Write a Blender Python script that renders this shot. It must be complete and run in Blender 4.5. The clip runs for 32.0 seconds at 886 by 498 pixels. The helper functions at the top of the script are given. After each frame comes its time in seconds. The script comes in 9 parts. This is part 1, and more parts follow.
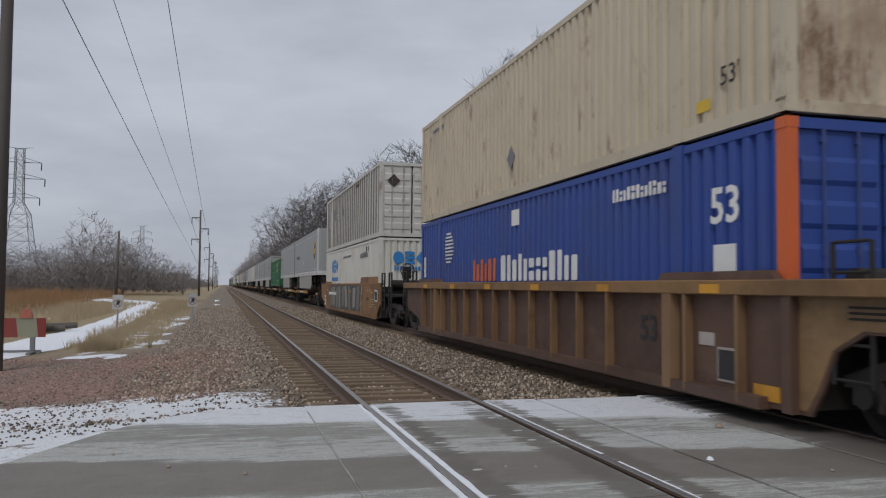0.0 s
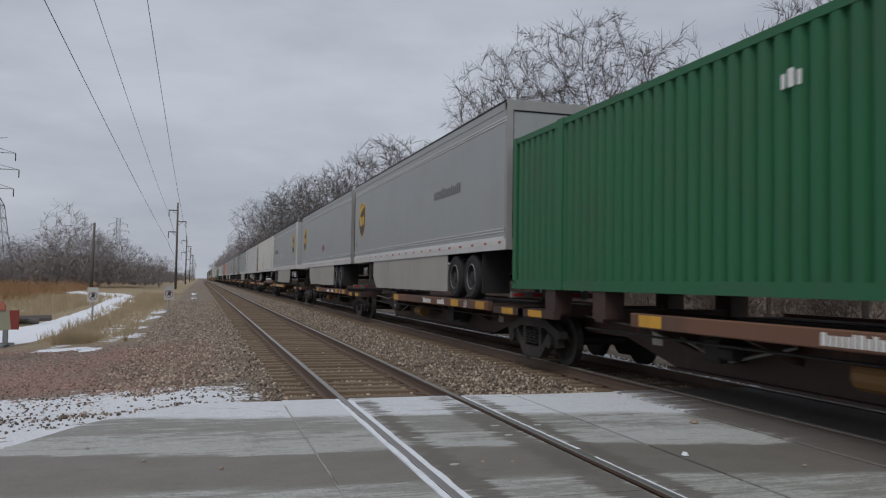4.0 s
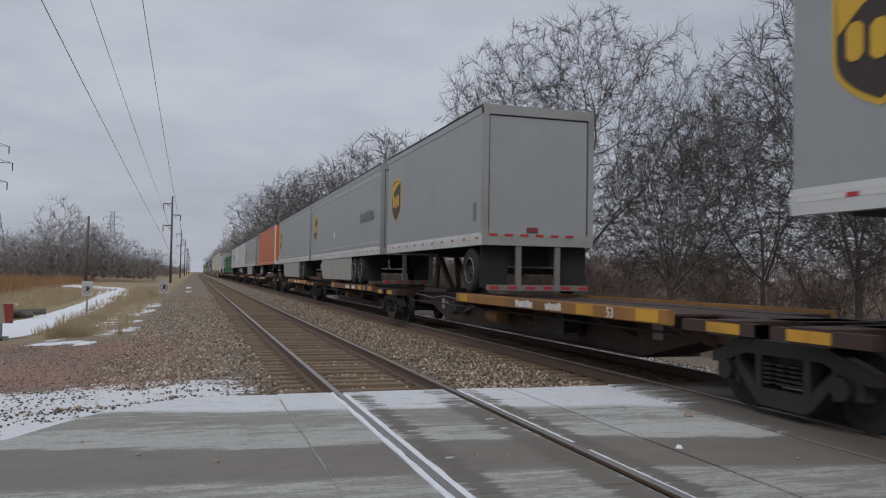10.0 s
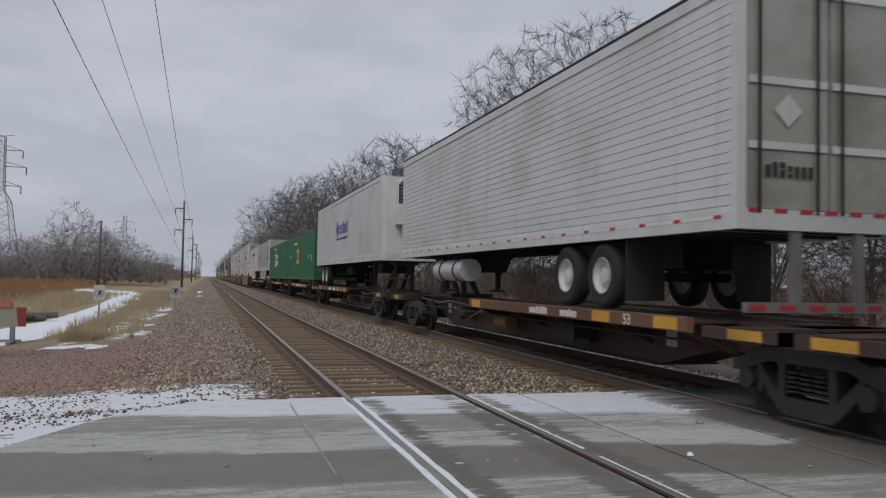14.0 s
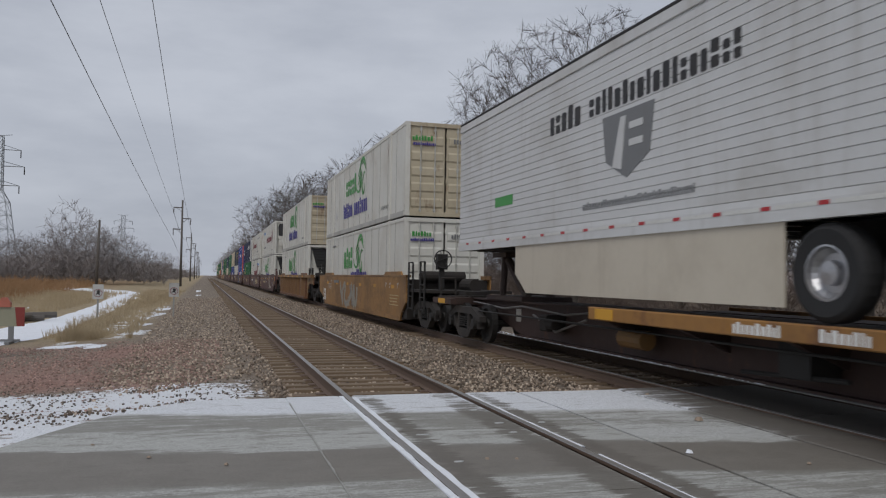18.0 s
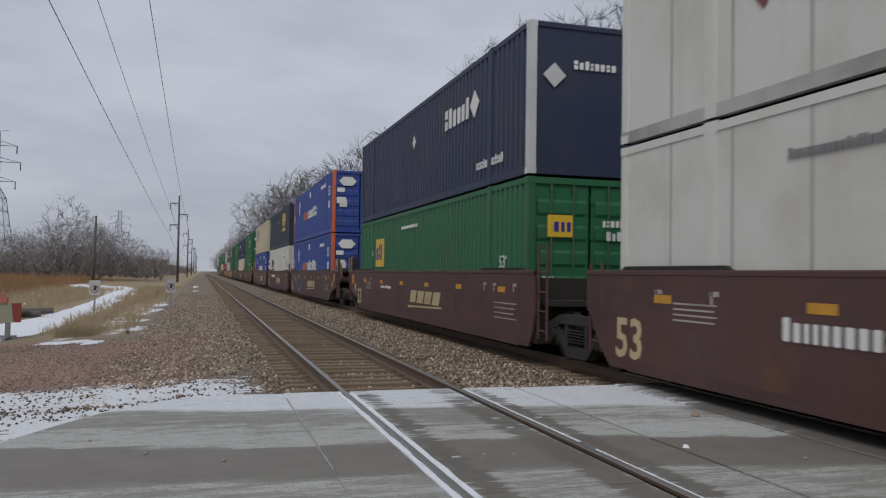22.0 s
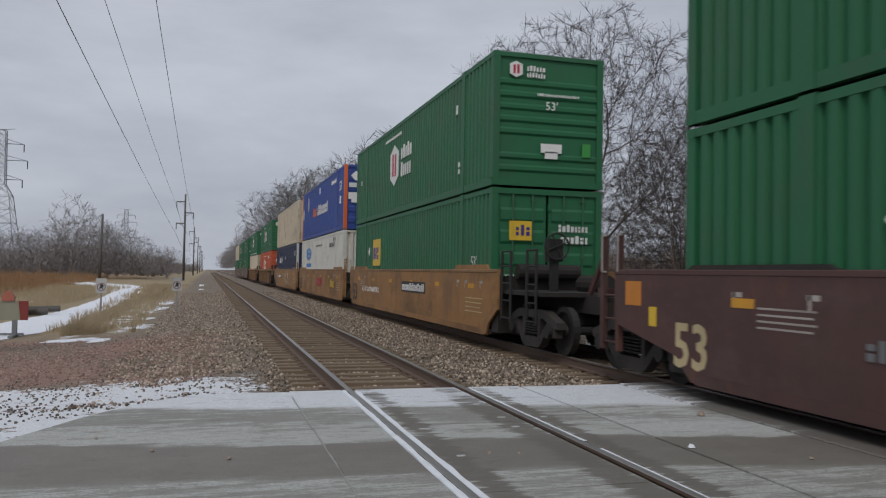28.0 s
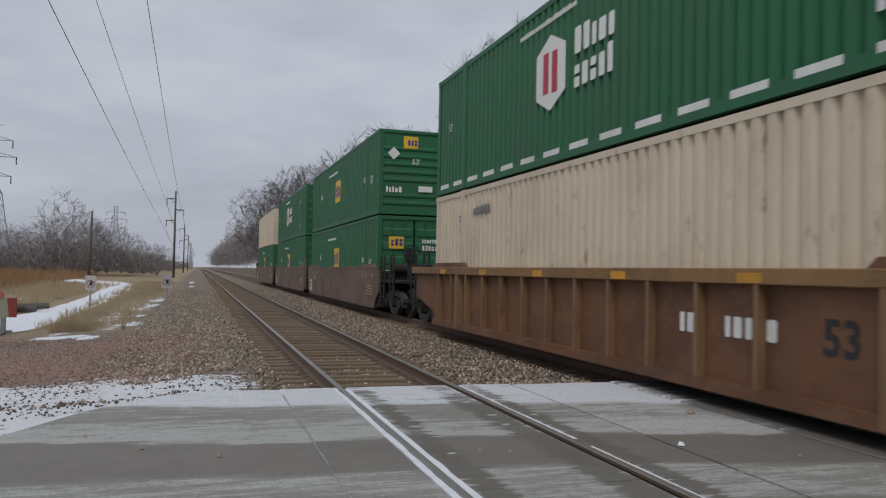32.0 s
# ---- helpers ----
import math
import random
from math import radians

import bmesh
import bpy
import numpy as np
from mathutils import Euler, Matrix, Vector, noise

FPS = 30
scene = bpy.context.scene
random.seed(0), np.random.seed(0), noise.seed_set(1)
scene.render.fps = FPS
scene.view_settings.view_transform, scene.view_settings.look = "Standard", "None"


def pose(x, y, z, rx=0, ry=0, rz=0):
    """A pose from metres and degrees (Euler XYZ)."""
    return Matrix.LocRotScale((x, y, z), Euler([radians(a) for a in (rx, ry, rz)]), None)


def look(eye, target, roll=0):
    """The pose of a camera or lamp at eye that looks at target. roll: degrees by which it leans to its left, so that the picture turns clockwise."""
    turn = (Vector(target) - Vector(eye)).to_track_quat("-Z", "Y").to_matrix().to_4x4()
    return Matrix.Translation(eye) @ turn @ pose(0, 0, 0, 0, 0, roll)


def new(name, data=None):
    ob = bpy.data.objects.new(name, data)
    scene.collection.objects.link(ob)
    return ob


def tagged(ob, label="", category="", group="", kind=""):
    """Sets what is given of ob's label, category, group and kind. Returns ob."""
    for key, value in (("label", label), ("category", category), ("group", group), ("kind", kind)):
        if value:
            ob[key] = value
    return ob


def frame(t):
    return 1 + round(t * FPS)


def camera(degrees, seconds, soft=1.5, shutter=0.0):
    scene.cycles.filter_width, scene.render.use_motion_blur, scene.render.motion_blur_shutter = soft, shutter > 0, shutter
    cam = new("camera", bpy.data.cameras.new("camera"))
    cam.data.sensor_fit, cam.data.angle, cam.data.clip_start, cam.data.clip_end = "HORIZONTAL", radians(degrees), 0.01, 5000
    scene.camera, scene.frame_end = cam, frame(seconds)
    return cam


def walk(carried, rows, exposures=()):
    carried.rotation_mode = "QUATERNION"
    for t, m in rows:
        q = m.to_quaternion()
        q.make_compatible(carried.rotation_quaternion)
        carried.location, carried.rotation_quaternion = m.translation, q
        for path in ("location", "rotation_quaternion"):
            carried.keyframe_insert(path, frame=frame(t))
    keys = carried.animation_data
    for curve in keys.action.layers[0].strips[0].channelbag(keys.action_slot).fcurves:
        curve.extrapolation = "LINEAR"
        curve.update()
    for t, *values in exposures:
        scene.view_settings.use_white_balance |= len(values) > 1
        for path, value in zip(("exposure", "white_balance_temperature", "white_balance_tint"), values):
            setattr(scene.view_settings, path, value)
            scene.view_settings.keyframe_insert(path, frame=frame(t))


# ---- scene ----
# camera: a phone held by hand on the road at the crossing; rows of seconds, yaw to the right, pitch, roll
EYE = 1.485
cam = camera(2 * math.degrees(math.atan(784 / 1415.0)), 32.0, soft=1.2, shutter=0.08)
PATH = [
    (0, 15.37, 2.66, 0.46), (0.5, 15.31, 2.66, 0.64), (1, 15.66, 2.45, 0.75), (1.5, 15.70, 2.40, 0.78), (2, 15.73, 2.41, 0.83),
    (2.5, 15.80, 2.34, 0.77), (3, 15.98, 2.33, 0.70), (3.5, 16.55, 2.40, 0.81), (5.5, 17.13, 1.85, 1.01), (6, 17.04, 1.78, 1.01),
    (6.5, 17.10, 1.94, 0.96), (7, 17.10, 1.88, 0.94), (7.5, 17.24, 1.81, 0.96), (8, 17.27, 1.86, 1.04), (8.5, 17.26, 1.95, 0.95),
    (9, 17.26, 1.95, 0.97), (9.5, 17.33, 1.85, 0.89), (10, 17.23, 1.88, 0.91), (10.5, 17.17, 1.89, 0.85), (11, 17.16, 1.91, 0.85),
    (11.5, 17.11, 1.94, 0.92), (12, 16.89, 2.19, 0.97), (12.5, 16.40, 2.38, 1.00), (13, 16.31, 2.45, 1.04), (13.5, 16.29, 2.33, 1.00),
    (14, 16.49, 2.24, 1.12), (14.5, 16.68, 2.19, 1.23), (16.5, 16.85, 2.46, 1.14), (17, 16.56, 2.30, 1.05), (17.5, 16.31, 2.06, 1.14),
    (18, 16.58, 2.13, 0.95), (18.5, 16.59, 1.88, 1.09), (19, 16.52, 1.69, 1.14), (19.5, 16.51, 1.78, 1.03), (20, 16.45, 1.55, 0.92),
    (20.5, 16.37, 1.55, 0.90), (21, 16.55, 1.61, 0.88), (21.5, 16.61, 1.64, 0.85), (22, 16.78, 1.82, 0.90), (22.5, 16.46, 1.88, 0.89),
    (23, 16.44, 1.89, 0.84), (23.5, 16.47, 1.94, 0.89), (24, 16.44, 1.97, 0.96), (24.5, 16.37, 2.04, 0.89), (25, 16.72, 1.92, 1.00),
    (25.5, 16.57, 2.06, 1.12), (27.5, 16.49, 1.77, 1.06), (28, 16.39, 1.73, 1.02), (28.5, 16.51, 1.69, 1.10), (29, 17.06, 1.68, 1.14),
    (29.5, 17.27, 1.79, 1.18), (30, 17.35, 1.85, 1.03), (30.5, 17.23, 1.85, 0.99), (31, 17.19, 1.77, 1.00), (31.5, 17.04, 1.64, 1.18),
    (32, 17.03, 1.59, 1.15),
]
walk(cam, [(t, pose(0, 0, EYE, 90 + p, -r, -y)) for t, y, p, r in PATH], exposures=[(0, 0.0), (22, 0.0), (23, 0.09), (24, 0.08), (25, 0.03), (26.5, 0.02), (28, 0.02), (29, 0.0), (32, 0.0)])

# ---- world and sun: overcast winter day ----
world = bpy.data.worlds.new("sky")
scene.world = world
world.use_nodes = True
wn, wl = world.node_tree.nodes, world.node_tree.links
wn.clear()
w_out = wn.new("ShaderNodeOutputWorld")
w_bg = wn.new("ShaderNodeBackground")
w_sky = wn.new("ShaderNodeTexSky")
w_sky.sky_type = 'NISHITA'
w_sky.sun_disc = False
w_sky.sun_elevation, w_sky.sun_rotation = radians(32), radians(200)
w_sky.air_density, w_sky.dust_density = 1.0, 3.0
w_tc = wn.new("ShaderNodeTexCoord")
w_map = wn.new("ShaderNodeMapping")
w_map.inputs["Scale"].default_value = (1.0, 1.0, 3.2)
w_noise = wn.new("ShaderNodeTexNoise")
w_noise.inputs["Scale"].default_value = 2.3
w_noise.inputs["Detail"].default_value = 7
w_noise.inputs["Roughness"].default_value = 0.55
w_ramp = wn.new("ShaderNodeValToRGB")
w_ramp.color_ramp.elements[0].position, w_ramp.color_ramp.elements[0].color = 0.36, (0.395, 0.425, 0.495, 1)
w_ramp.color_ramp.elements[1].position, w_ramp.color_ramp.elements[1].color = 0.64, (0.552, 0.584, 0.656, 1)
w_scale = wn.new("ShaderNodeMixRGB")
w_scale.blend_type = 'MIX'
w_scale.inputs[0].default_value = 0.94
w_mul = wn.new("ShaderNodeMixRGB")
w_mul.blend_type = 'MULTIPLY'
w_mul.inputs[0].default_value = 1.0
w_mul.inputs[2].default_value = (0.09, 0.09, 0.09, 1)
wl.new(w_tc.outputs["Generated"], w_map.inputs["Vector"])
wl.new(w_map.outputs[0], w_noise.inputs["Vector"])
wl.new(w_noise.outputs["Fac"], w_ramp.inputs[0])
wl.new(w_sky.outputs[0], w_mul.inputs[1])
wl.new(w_mul.outputs[0], w_scale.inputs[1])
wl.new(w_ramp.outputs[0], w_scale.inputs[2])
wl.new(w_scale.outputs[0], w_bg.inputs["Color"])
w_bg.inputs["Strength"].default_value = 0.95
wl.new(w_bg.outputs[0], w_out.inputs[0])
sun_data = bpy.data.lights.new("sun", 'SUN')
sun_data.energy, sun_data.angle, sun_data.color = 1.2, radians(25), (1.0, 0.97, 0.93)
sun = new("sun", sun_data)
sun.matrix_world = look((-20, -30, 40), (0, 0, 0))


# ---- materials ----
def nodes_of(name):
    m = bpy.data.materials.new(name)
    m.use_nodes = True
    return m, m.node_tree.nodes, m.node_tree.links, m.node_tree.nodes["Principled BSDF"]


def ramp(n, stops):
    r = n.new("ShaderNodeValToRGB")
    e = r.color_ramp.elements
    while len(e) < len(stops):
        e.new(0.5)
    for k, (p, c) in enumerate(stops):
        e[k].position, e[k].color = p, (*c, 1)
    return r


def noise_node(n, l, vec, scale, detail=5, rough=0.6, stretch=None):
    t = n.new("ShaderNodeTexNoise")
    t.inputs["Scale"].default_value, t.inputs["Detail"].default_value, t.inputs["Roughness"].default_value = scale, detail, rough
    if stretch:
        mp = n.new("ShaderNodeMapping")
        mp.inputs["Scale"].default_value = stretch
        l.new(vec, mp.inputs["Vector"])
        vec = mp.outputs[0]
    l.new(vec, t.inputs["Vector"])
    return t.outputs["Fac"]


def mix(n, l, fac, a, b, mode='MIX'):
    m = n.new("ShaderNodeMixRGB")
    m.blend_type = mode
    for k, v in ((0, fac), (1, a), (2, b)):
        if isinstance(v, (int, float)):
            m.inputs[k].default_value = v
        elif isinstance(v, tuple):
            m.inputs[k].default_value = (*v[:3], 1)
        else:
            l.new(v, m.inputs[k])
    return m.outputs[0]


def maths(n, l, op, a, b=0.0, c=None):
    m = n.new("ShaderNodeMath")
    m.operation = op
    for k, v in enumerate((a, b) if c is None else (a, b, c)):
        if isinstance(v, (int, float)):
            m.inputs[k].default_value = v
        else:
            l.new(v, m.inputs[k])
    return m.outputs[0]


def smooth(n, l, v, lo, hi):
    m = n.new("ShaderNodeMapRange")
    m.interpolation_type = 'SMOOTHSTEP'
    m.inputs["From Min"].default_value, m.inputs["From Max"].default_value = lo, hi
    l.new(v, m.inputs["Value"])
    return m.outputs[0]


def bump(n, l, bsdf, height, strength=0.3, dist=0.02):
    b = n.new("ShaderNodeBump")
    b.inputs["Strength"].default_value, b.inputs["Distance"].default_value = strength, dist
    l.new(height, b.inputs["Height"])
    l.new(b.outputs[0], bsdf.inputs["Normal"])


MATS = {}


def paint(name, col, rough=0.55, metal=0.0, dirt=0.25, dirt_col=(0.10, 0.075, 0.05), streak=0.35, rust=0.0, grain=8.0, fade=0.0):
    """Weathered painted sheet: two scales of stain, streaks that run down, faded blotches and specks of rust."""
    if name in MATS:
        return MATS[name]
    m, n, l, b = nodes_of(name)
    tc = n.new("ShaderNodeTexCoord").outputs["Object"]
    oi = n.new("ShaderNodeObjectInfo")
    off = n.new("ShaderNodeVectorMath")
    off.operation = 'ADD'
    sc = n.new("ShaderNodeVectorMath")
    sc.operation = 'SCALE'
    sc.inputs[0].default_value = (37.0, 19.0, 11.0)
    l.new(oi.outputs["Random"], sc.inputs["Scale"])
    l.new(tc, off.inputs[0])
    l.new(sc.outputs[0], off.inputs[1])
    v = off.outputs[0]
    big = noise_node(n, l, v, 0.55, 6, 0.65)
    fine = noise_node(n, l, v, grain, 5, 0.7)
    run = noise_node(n, l, v, 1.0, 5, 0.65, (3.0, 3.0, 0.22))
    c = mix(n, l, maths(n, l, 'MULTIPLY', smooth(n, l, big, 0.42, 0.75), dirt), col, dirt_col)
    c = mix(n, l, maths(n, l, 'MULTIPLY', smooth(n, l, run, 0.52, 0.78), streak), c, tuple(0.45 * k + 0.5 * d for k, d in zip(col, dirt_col)))
    if fade:
        worn = noise_node(n, l, v, 0.35, 8, 0.72, (1.0, 1.0, 1.6))
        dust = noise_node(n, l, v, 1.7, 8, 0.75, (1.0, 0.5, 1.0))
        c = mix(n, l, maths(n, l, 'MULTIPLY', smooth(n, l, worn, 0.46, 0.62), fade), c, tuple(0.45 * k for k in col))
        c = mix(n, l, maths(n, l, 'MULTIPLY', smooth(n, l, dust, 0.50, 0.70), fade * 0.6), c, tuple(k * 1.25 + 0.035 for k in col))
    c = mix(n, l, 0.22 if grain > 10 else 0.12, c, mix(n, l, fine, (0.2, 0.2, 0.2), (0.8, 0.8, 0.8)), 'OVERLAY')
    if rust:
        rn = noise_node(n, l, v, 2.3, 8, 0.72, (1, 1, 0.45))
        c = mix(n, l, maths(n, l, 'MULTIPLY', smooth(n, l, rn, 0.60 - 0.12 * rust, 0.70), min(1.0, 0.5 + rust * 0.5)), c, (0.13, 0.055, 0.025))
    l.new(c, b.inputs["Base Color"])
    b.inputs["Metallic"].default_value = metal
    l.new(maths(n, l, 'MULTIPLY_ADD', fine, 0.25, rough - 0.1), b.inputs["Roughness"])
    bump(n, l, b, fine, 0.12 if grain > 10 else 0.05, 0.01)
    MATS[name] = m
    return m


def plain(name, col, rough=0.6, metal=0.0, grain=30.0, var=0.25):
    if name in MATS:
        return MATS[name]
    m, n, l, b = nodes_of(name)
    tc = n.new("ShaderNodeTexCoord").outputs["Object"]
    f1, f2 = noise_node(n, l, tc, grain, 4), noise_node(n, l, tc, grain * 0.08, 4)
    c = mix(n, l, f1, tuple(k * (1 - var) for k in col), tuple(min(1, k * (1 + var)) for k in col))
    c = mix(n, l, maths(n, l, 'MULTIPLY', f2, var), c, tuple(k * 0.5 for k in col))
    l.new(c, b.inputs["Base Color"])
    b.inputs["Roughness"].default_value, b.inputs["Metallic"].default_value = rough, metal
    MATS[name] = m
    return m


M_TYRE = plain("tyre rubber", (0.018, 0.018, 0.019), 0.85)
M_DARK = plain("dark oily steel", (0.016, 0.0145, 0.0135), 0.7)
M_UNDER = paint("grimy underframe", (0.021, 0.0175, 0.0155), 0.85, 0, 0.4, (0.045, 0.034, 0.025))
M_STEEL = plain("worn steel", (0.45, 0.45, 0.46), 0.32, 0.9)
M_ALU = paint("dull aluminium", (0.52, 0.53, 0.54), 0.42, 0.35, 0.25, (0.22, 0.19, 0.15))
M_REFLR = plain("red reflector", (0.42, 0.02, 0.025), 0.4)
M_REFLW = plain("white reflector", (0.75, 0.75, 0.75), 0.4)
M_YEL = paint("yellow safety paint", (0.58, 0.28, 0.025), 0.6, 0, 0.7, (0.16, 0.09, 0.03), 0.6)
M_WHITE = paint("white lettering", (0.72, 0.72, 0.70), 0.6, 0, 0.25)
M_BLACK = paint("black lettering", (0.02, 0.02, 0.022), 0.6, 0, 0.1)
M_WOOD = paint("weathered pole wood", (0.115, 0.105, 0.097), 0.9, 0, 0.4, (0.08, 0.065, 0.05), 0.5, 0, 14)


# ---- mesh building ----
class Shell:
    """Collects corners and faces for one mesh."""

    def __init__(self):
        self.v, self.f = [], []

    def box(self, x0, x1, y0, y1, z0, z1, ch=0.0):
        b = len(self.v)
        if ch <= 0:
            self.v += [(x, y, z) for z in (z0, z1) for y in (y0, y1) for x in (x0, x1)]
            self.f += [tuple(b + k for k in q) for q in ((0, 2, 3, 1), (4, 5, 7, 6), (0, 1, 5, 4), (2, 6, 7, 3), (0, 4, 6, 2), (1, 3, 7, 5))]
            return self
        self.prism([(x0 + ch, z0), (x1 - ch, z0), (x1, z0 + ch), (x1, z1 - ch), (x1 - ch, z1), (x0 + ch, z1), (x0, z1 - ch), (x0, z0 + ch)], 'y', y0, y1)
        return self

    def prism(self, pts, axis, a, c):
        """A flat outline swept along an axis. Outline in (y, z) for x, (x, z) for y, (x, y) for z."""
        b, n = len(self.v), len(pts)
        put = {'x': lambda p, q: (q, p[0], p[1]), 'y': lambda p, q: (p[0], q, p[1]), 'z': lambda p, q: (p[0], p[1], q)}[axis]
        self.v += [put(p, a) for p in pts] + [put(p, c) for p in pts]
        self.f += [(b + k, b + (k + 1) % n, b + n + (k + 1) % n, b + n + k) for k in range(n)]
        self.f += [tuple(b + k for k in range(n))[::-1], tuple(b + n + k for k in range(n))]
        return self

    def tube(self, p, q, r, n=8, r2=None):
        p, q = Vector(p), Vector(q)
        d = (q - p).normalized()
        u = d.orthogonal().normalized()
        w = d.cross(u)
        b = len(self.v)
        r2 = r if r2 is None else r2
        for c, rr in ((p, r), (q, r2)):
            self.v += [tuple(c + (u * math.cos(2 * math.pi * k / n) + w * math.sin(2 * math.pi * k / n)) * rr) for k in range(n)]
        self.f += [(b + k, b + (k + 1) % n, b + n + (k + 1) % n, b + n + k) for k in range(n)]
        self.f += [tuple(range(b + n - 1, b - 1, -1)), tuple(range(b + n, b + 2 * n))]
        return self

    def lathe(self, prof, centre, n=20):
        """Turned round an axis along x; profile of (x, radius)."""
        b, k = len(self.v), len(prof)
        for j in range(n):
            a = 2 * math.pi * j / n
            self.v += [(centre[0] + x, centre[1] + r * math.cos(a), centre[2] + r * math.sin(a)) for x, r in prof]
        for j in range(n):
            for i in range(k - 1):
                self.f.append((b + j * k + i, b + j * k + i + 1, b + ((j + 1) % n) * k + i + 1, b + ((j + 1) % n) * k + i))
        return self

    def mesh(self, name, mat):
        me = bpy.data.meshes.new(name)
        me.from_pydata(self.v, [], self.f)
        bm = bmesh.new()
        bm.from_mesh(me)
        bmesh.ops.recalc_face_normals(bm, faces=bm.faces)
        bm.to_mesh(me)
        bm.free()
        me.materials.append(mat)
        return me


def part(name, shell, mat, parent, label=""):
    me = shell if isinstance(shell, bpy.types.Mesh) else shell.mesh(name, mat)
    ob = new(name, me)
    ob.parent = parent
    if label:
        ob["label"] = label
    return ob


def smooth_shade(me):
    me.polygons.foreach_set("use_smooth", [True] * len(me.polygons))
    return me


MESHES = {}


def cached(key, make):
    if key not in MESHES:
        MESHES[key] = make()
    return MESHES[key]


def text_mesh(body, size, mat, face):
    """Flat lettering with a little thickness; face 'side' reads on the side towards the road, 'end' on an end wall."""
    def make():
        cu = bpy.data.curves.new("lettering", 'FONT')
        cu.body, cu.size, cu.extrude, cu.align_x = body, size, 0.002, 'CENTER'
        cu.resolution_u = 2
        cu.offset = 0.02 * size if size > 0.4 else 0.0
        ob = new("lettering", cu)
        dg = bpy.context.evaluated_depsgraph_get()
        me = bpy.data.meshes.new_from_object(ob.evaluated_get(dg))
        bpy.data.objects.remove(ob)
        bpy.data.curves.remove(cu)
        if face == 'side':
            me.transform(Matrix(((0, 0, -1, 0), (-1, 0, 0, 0), (0, 1, 0, 0), (0, 0, 0, 1))))
        else:
            me.transform(Matrix(((1, 0, 0, 0), (0, 0, -1, 0), (0, 1, 0, 0), (0, 0, 0, 1))))
        me.materials.clear()
        me.materials.append(mat)
        return me
    return cached(("text", body, size, mat.name, face), make)


def lettering(name, body, size, mat, parent, at, face='side', label=""):
    ob = part(name, text_mesh(body, size, mat, face), mat, parent, label)
    ob.location = at
    return ob


def slab_shape(y0, y1, z0, z1, cut, slant=0.0, base=0.0):
    """A plain slab with cut corners, leaning by slant."""
    pts = [(y0 + cut, z0), (y1 - cut, z0), (y1, z0 + cut), (y1, z1 - cut), (y1 - cut, z1), (y0 + cut, z1), (y0, z1 - cut), (y0, z0 + cut)]
    return [(y - slant * (z - base), z) for y, z in pts]


def bars(name, y0, y1, z0, z1, x, mat, parent, seed, label="", slant=0.0, face='side'):
    """A word or logo that stands as plain slabs of its size, from far end y1 to near end y0 (or x0..x1 on an end wall)."""
    r = random.Random(seed)
    s = Shell()
    h = z1 - z0
    axis, lean = ('x', slant) if face == 'side' else ('y', -slant)
    a = y1
    while a > y0 + 0.3 * h:
        w = min(h * r.uniform(0.28, 0.52), a - y0)
        top = z0 + h * r.choice((1.0, 0.8, 0.8))
        cut = 0.14 * w
        if h < 0.16:
            s.prism([(a - w, z0), (a, z0), (a, top), (a - w, top)], axis, x - 0.006, x)
        elif r.random() < 0.75:
            s.prism(slab_shape(a - w, a, z0, top, cut, lean, z0), axis, x - 0.006, x)
        else:
            m = z0 + (top - z0) * r.uniform(0.42, 0.58)
            s.prism(slab_shape(a - w, a, z0, m - 0.06 * h, cut * 0.8, lean, z0), axis, x - 0.006, x)
            s.prism(slab_shape(a - w, a, m + 0.06 * h, top, cut * 0.8, lean, z0), axis, x - 0.006, x)
        a -= w + 0.21 * h
    ob = part(name, s, mat, parent, label)
    ob["kind"] = "stuff"
    return ob


def trio(name, y0, y1, z0, z1, x, mat, parent, face='side'):
    """Three broad plain shapes side by side: a disc, a slab with notches and a lozenge."""
    s = Shell()
    w, h = (y1 - y0) / 3.15, z1 - z0
    d = -1 if face == 'side' else 1
    c = y1 - w / 2 if face == 'side' else y0 + w / 2
    axis = 'x' if face == 'side' else 'y'
    s.prism([(c + 0.5 * w * math.cos(0.3927 * (k + 0.5)), (z0 + z1) / 2 + 0.5 * h * math.sin(0.3927 * (k + 0.5))) for k in range(16)], axis, x - 0.006, x)
    c += d * w * 1.07
    for k in range(3):
        q0 = z0 + h * (0.0, 0.36, 0.72)[k]
        s.prism(slab_shape(c - 0.46 * w, c + 0.46 * w, q0, q0 + 0.28 * h, 0.06 * w), axis, x - 0.006, x)
    c += d * w * 1.07
    s.prism([(c, z1), (c + 0.5 * w, (z0 + z1) / 2), (c, z0), (c - 0.5 * w, (z0 + z1) / 2)], axis, x - 0.006, x)
    return part(name, s, mat, parent, "three broad plain logo shapes")


def cable(pts, name, mat, r, sides=5):
    """One unbroken thin tube through a row of points."""
    s = Shell()
    pts = [Vector(p) for p in pts]
    for k, p in enumerate(pts):
        d = (pts[min(k + 1, len(pts) - 1)] - pts[max(k - 1, 0)]).normalized()
        u = d.orthogonal().normalized()
        w = d.cross(u)
        s.v += [tuple(p + (u * math.cos(6.2832 * j / sides) + w * math.sin(6.2832 * j / sides)) * r) for j in range(sides)]
        if k:
            b = sides * (k - 1)
            s.f += [(b + j, b + (j + 1) % sides, b + sides + (j + 1) % sides, b + sides + j) for j in range(sides)]
    s.f += [tuple(range(sides)), tuple(range(len(s.v) - sides, len(s.v)))]
    return s.mesh(name, mat)


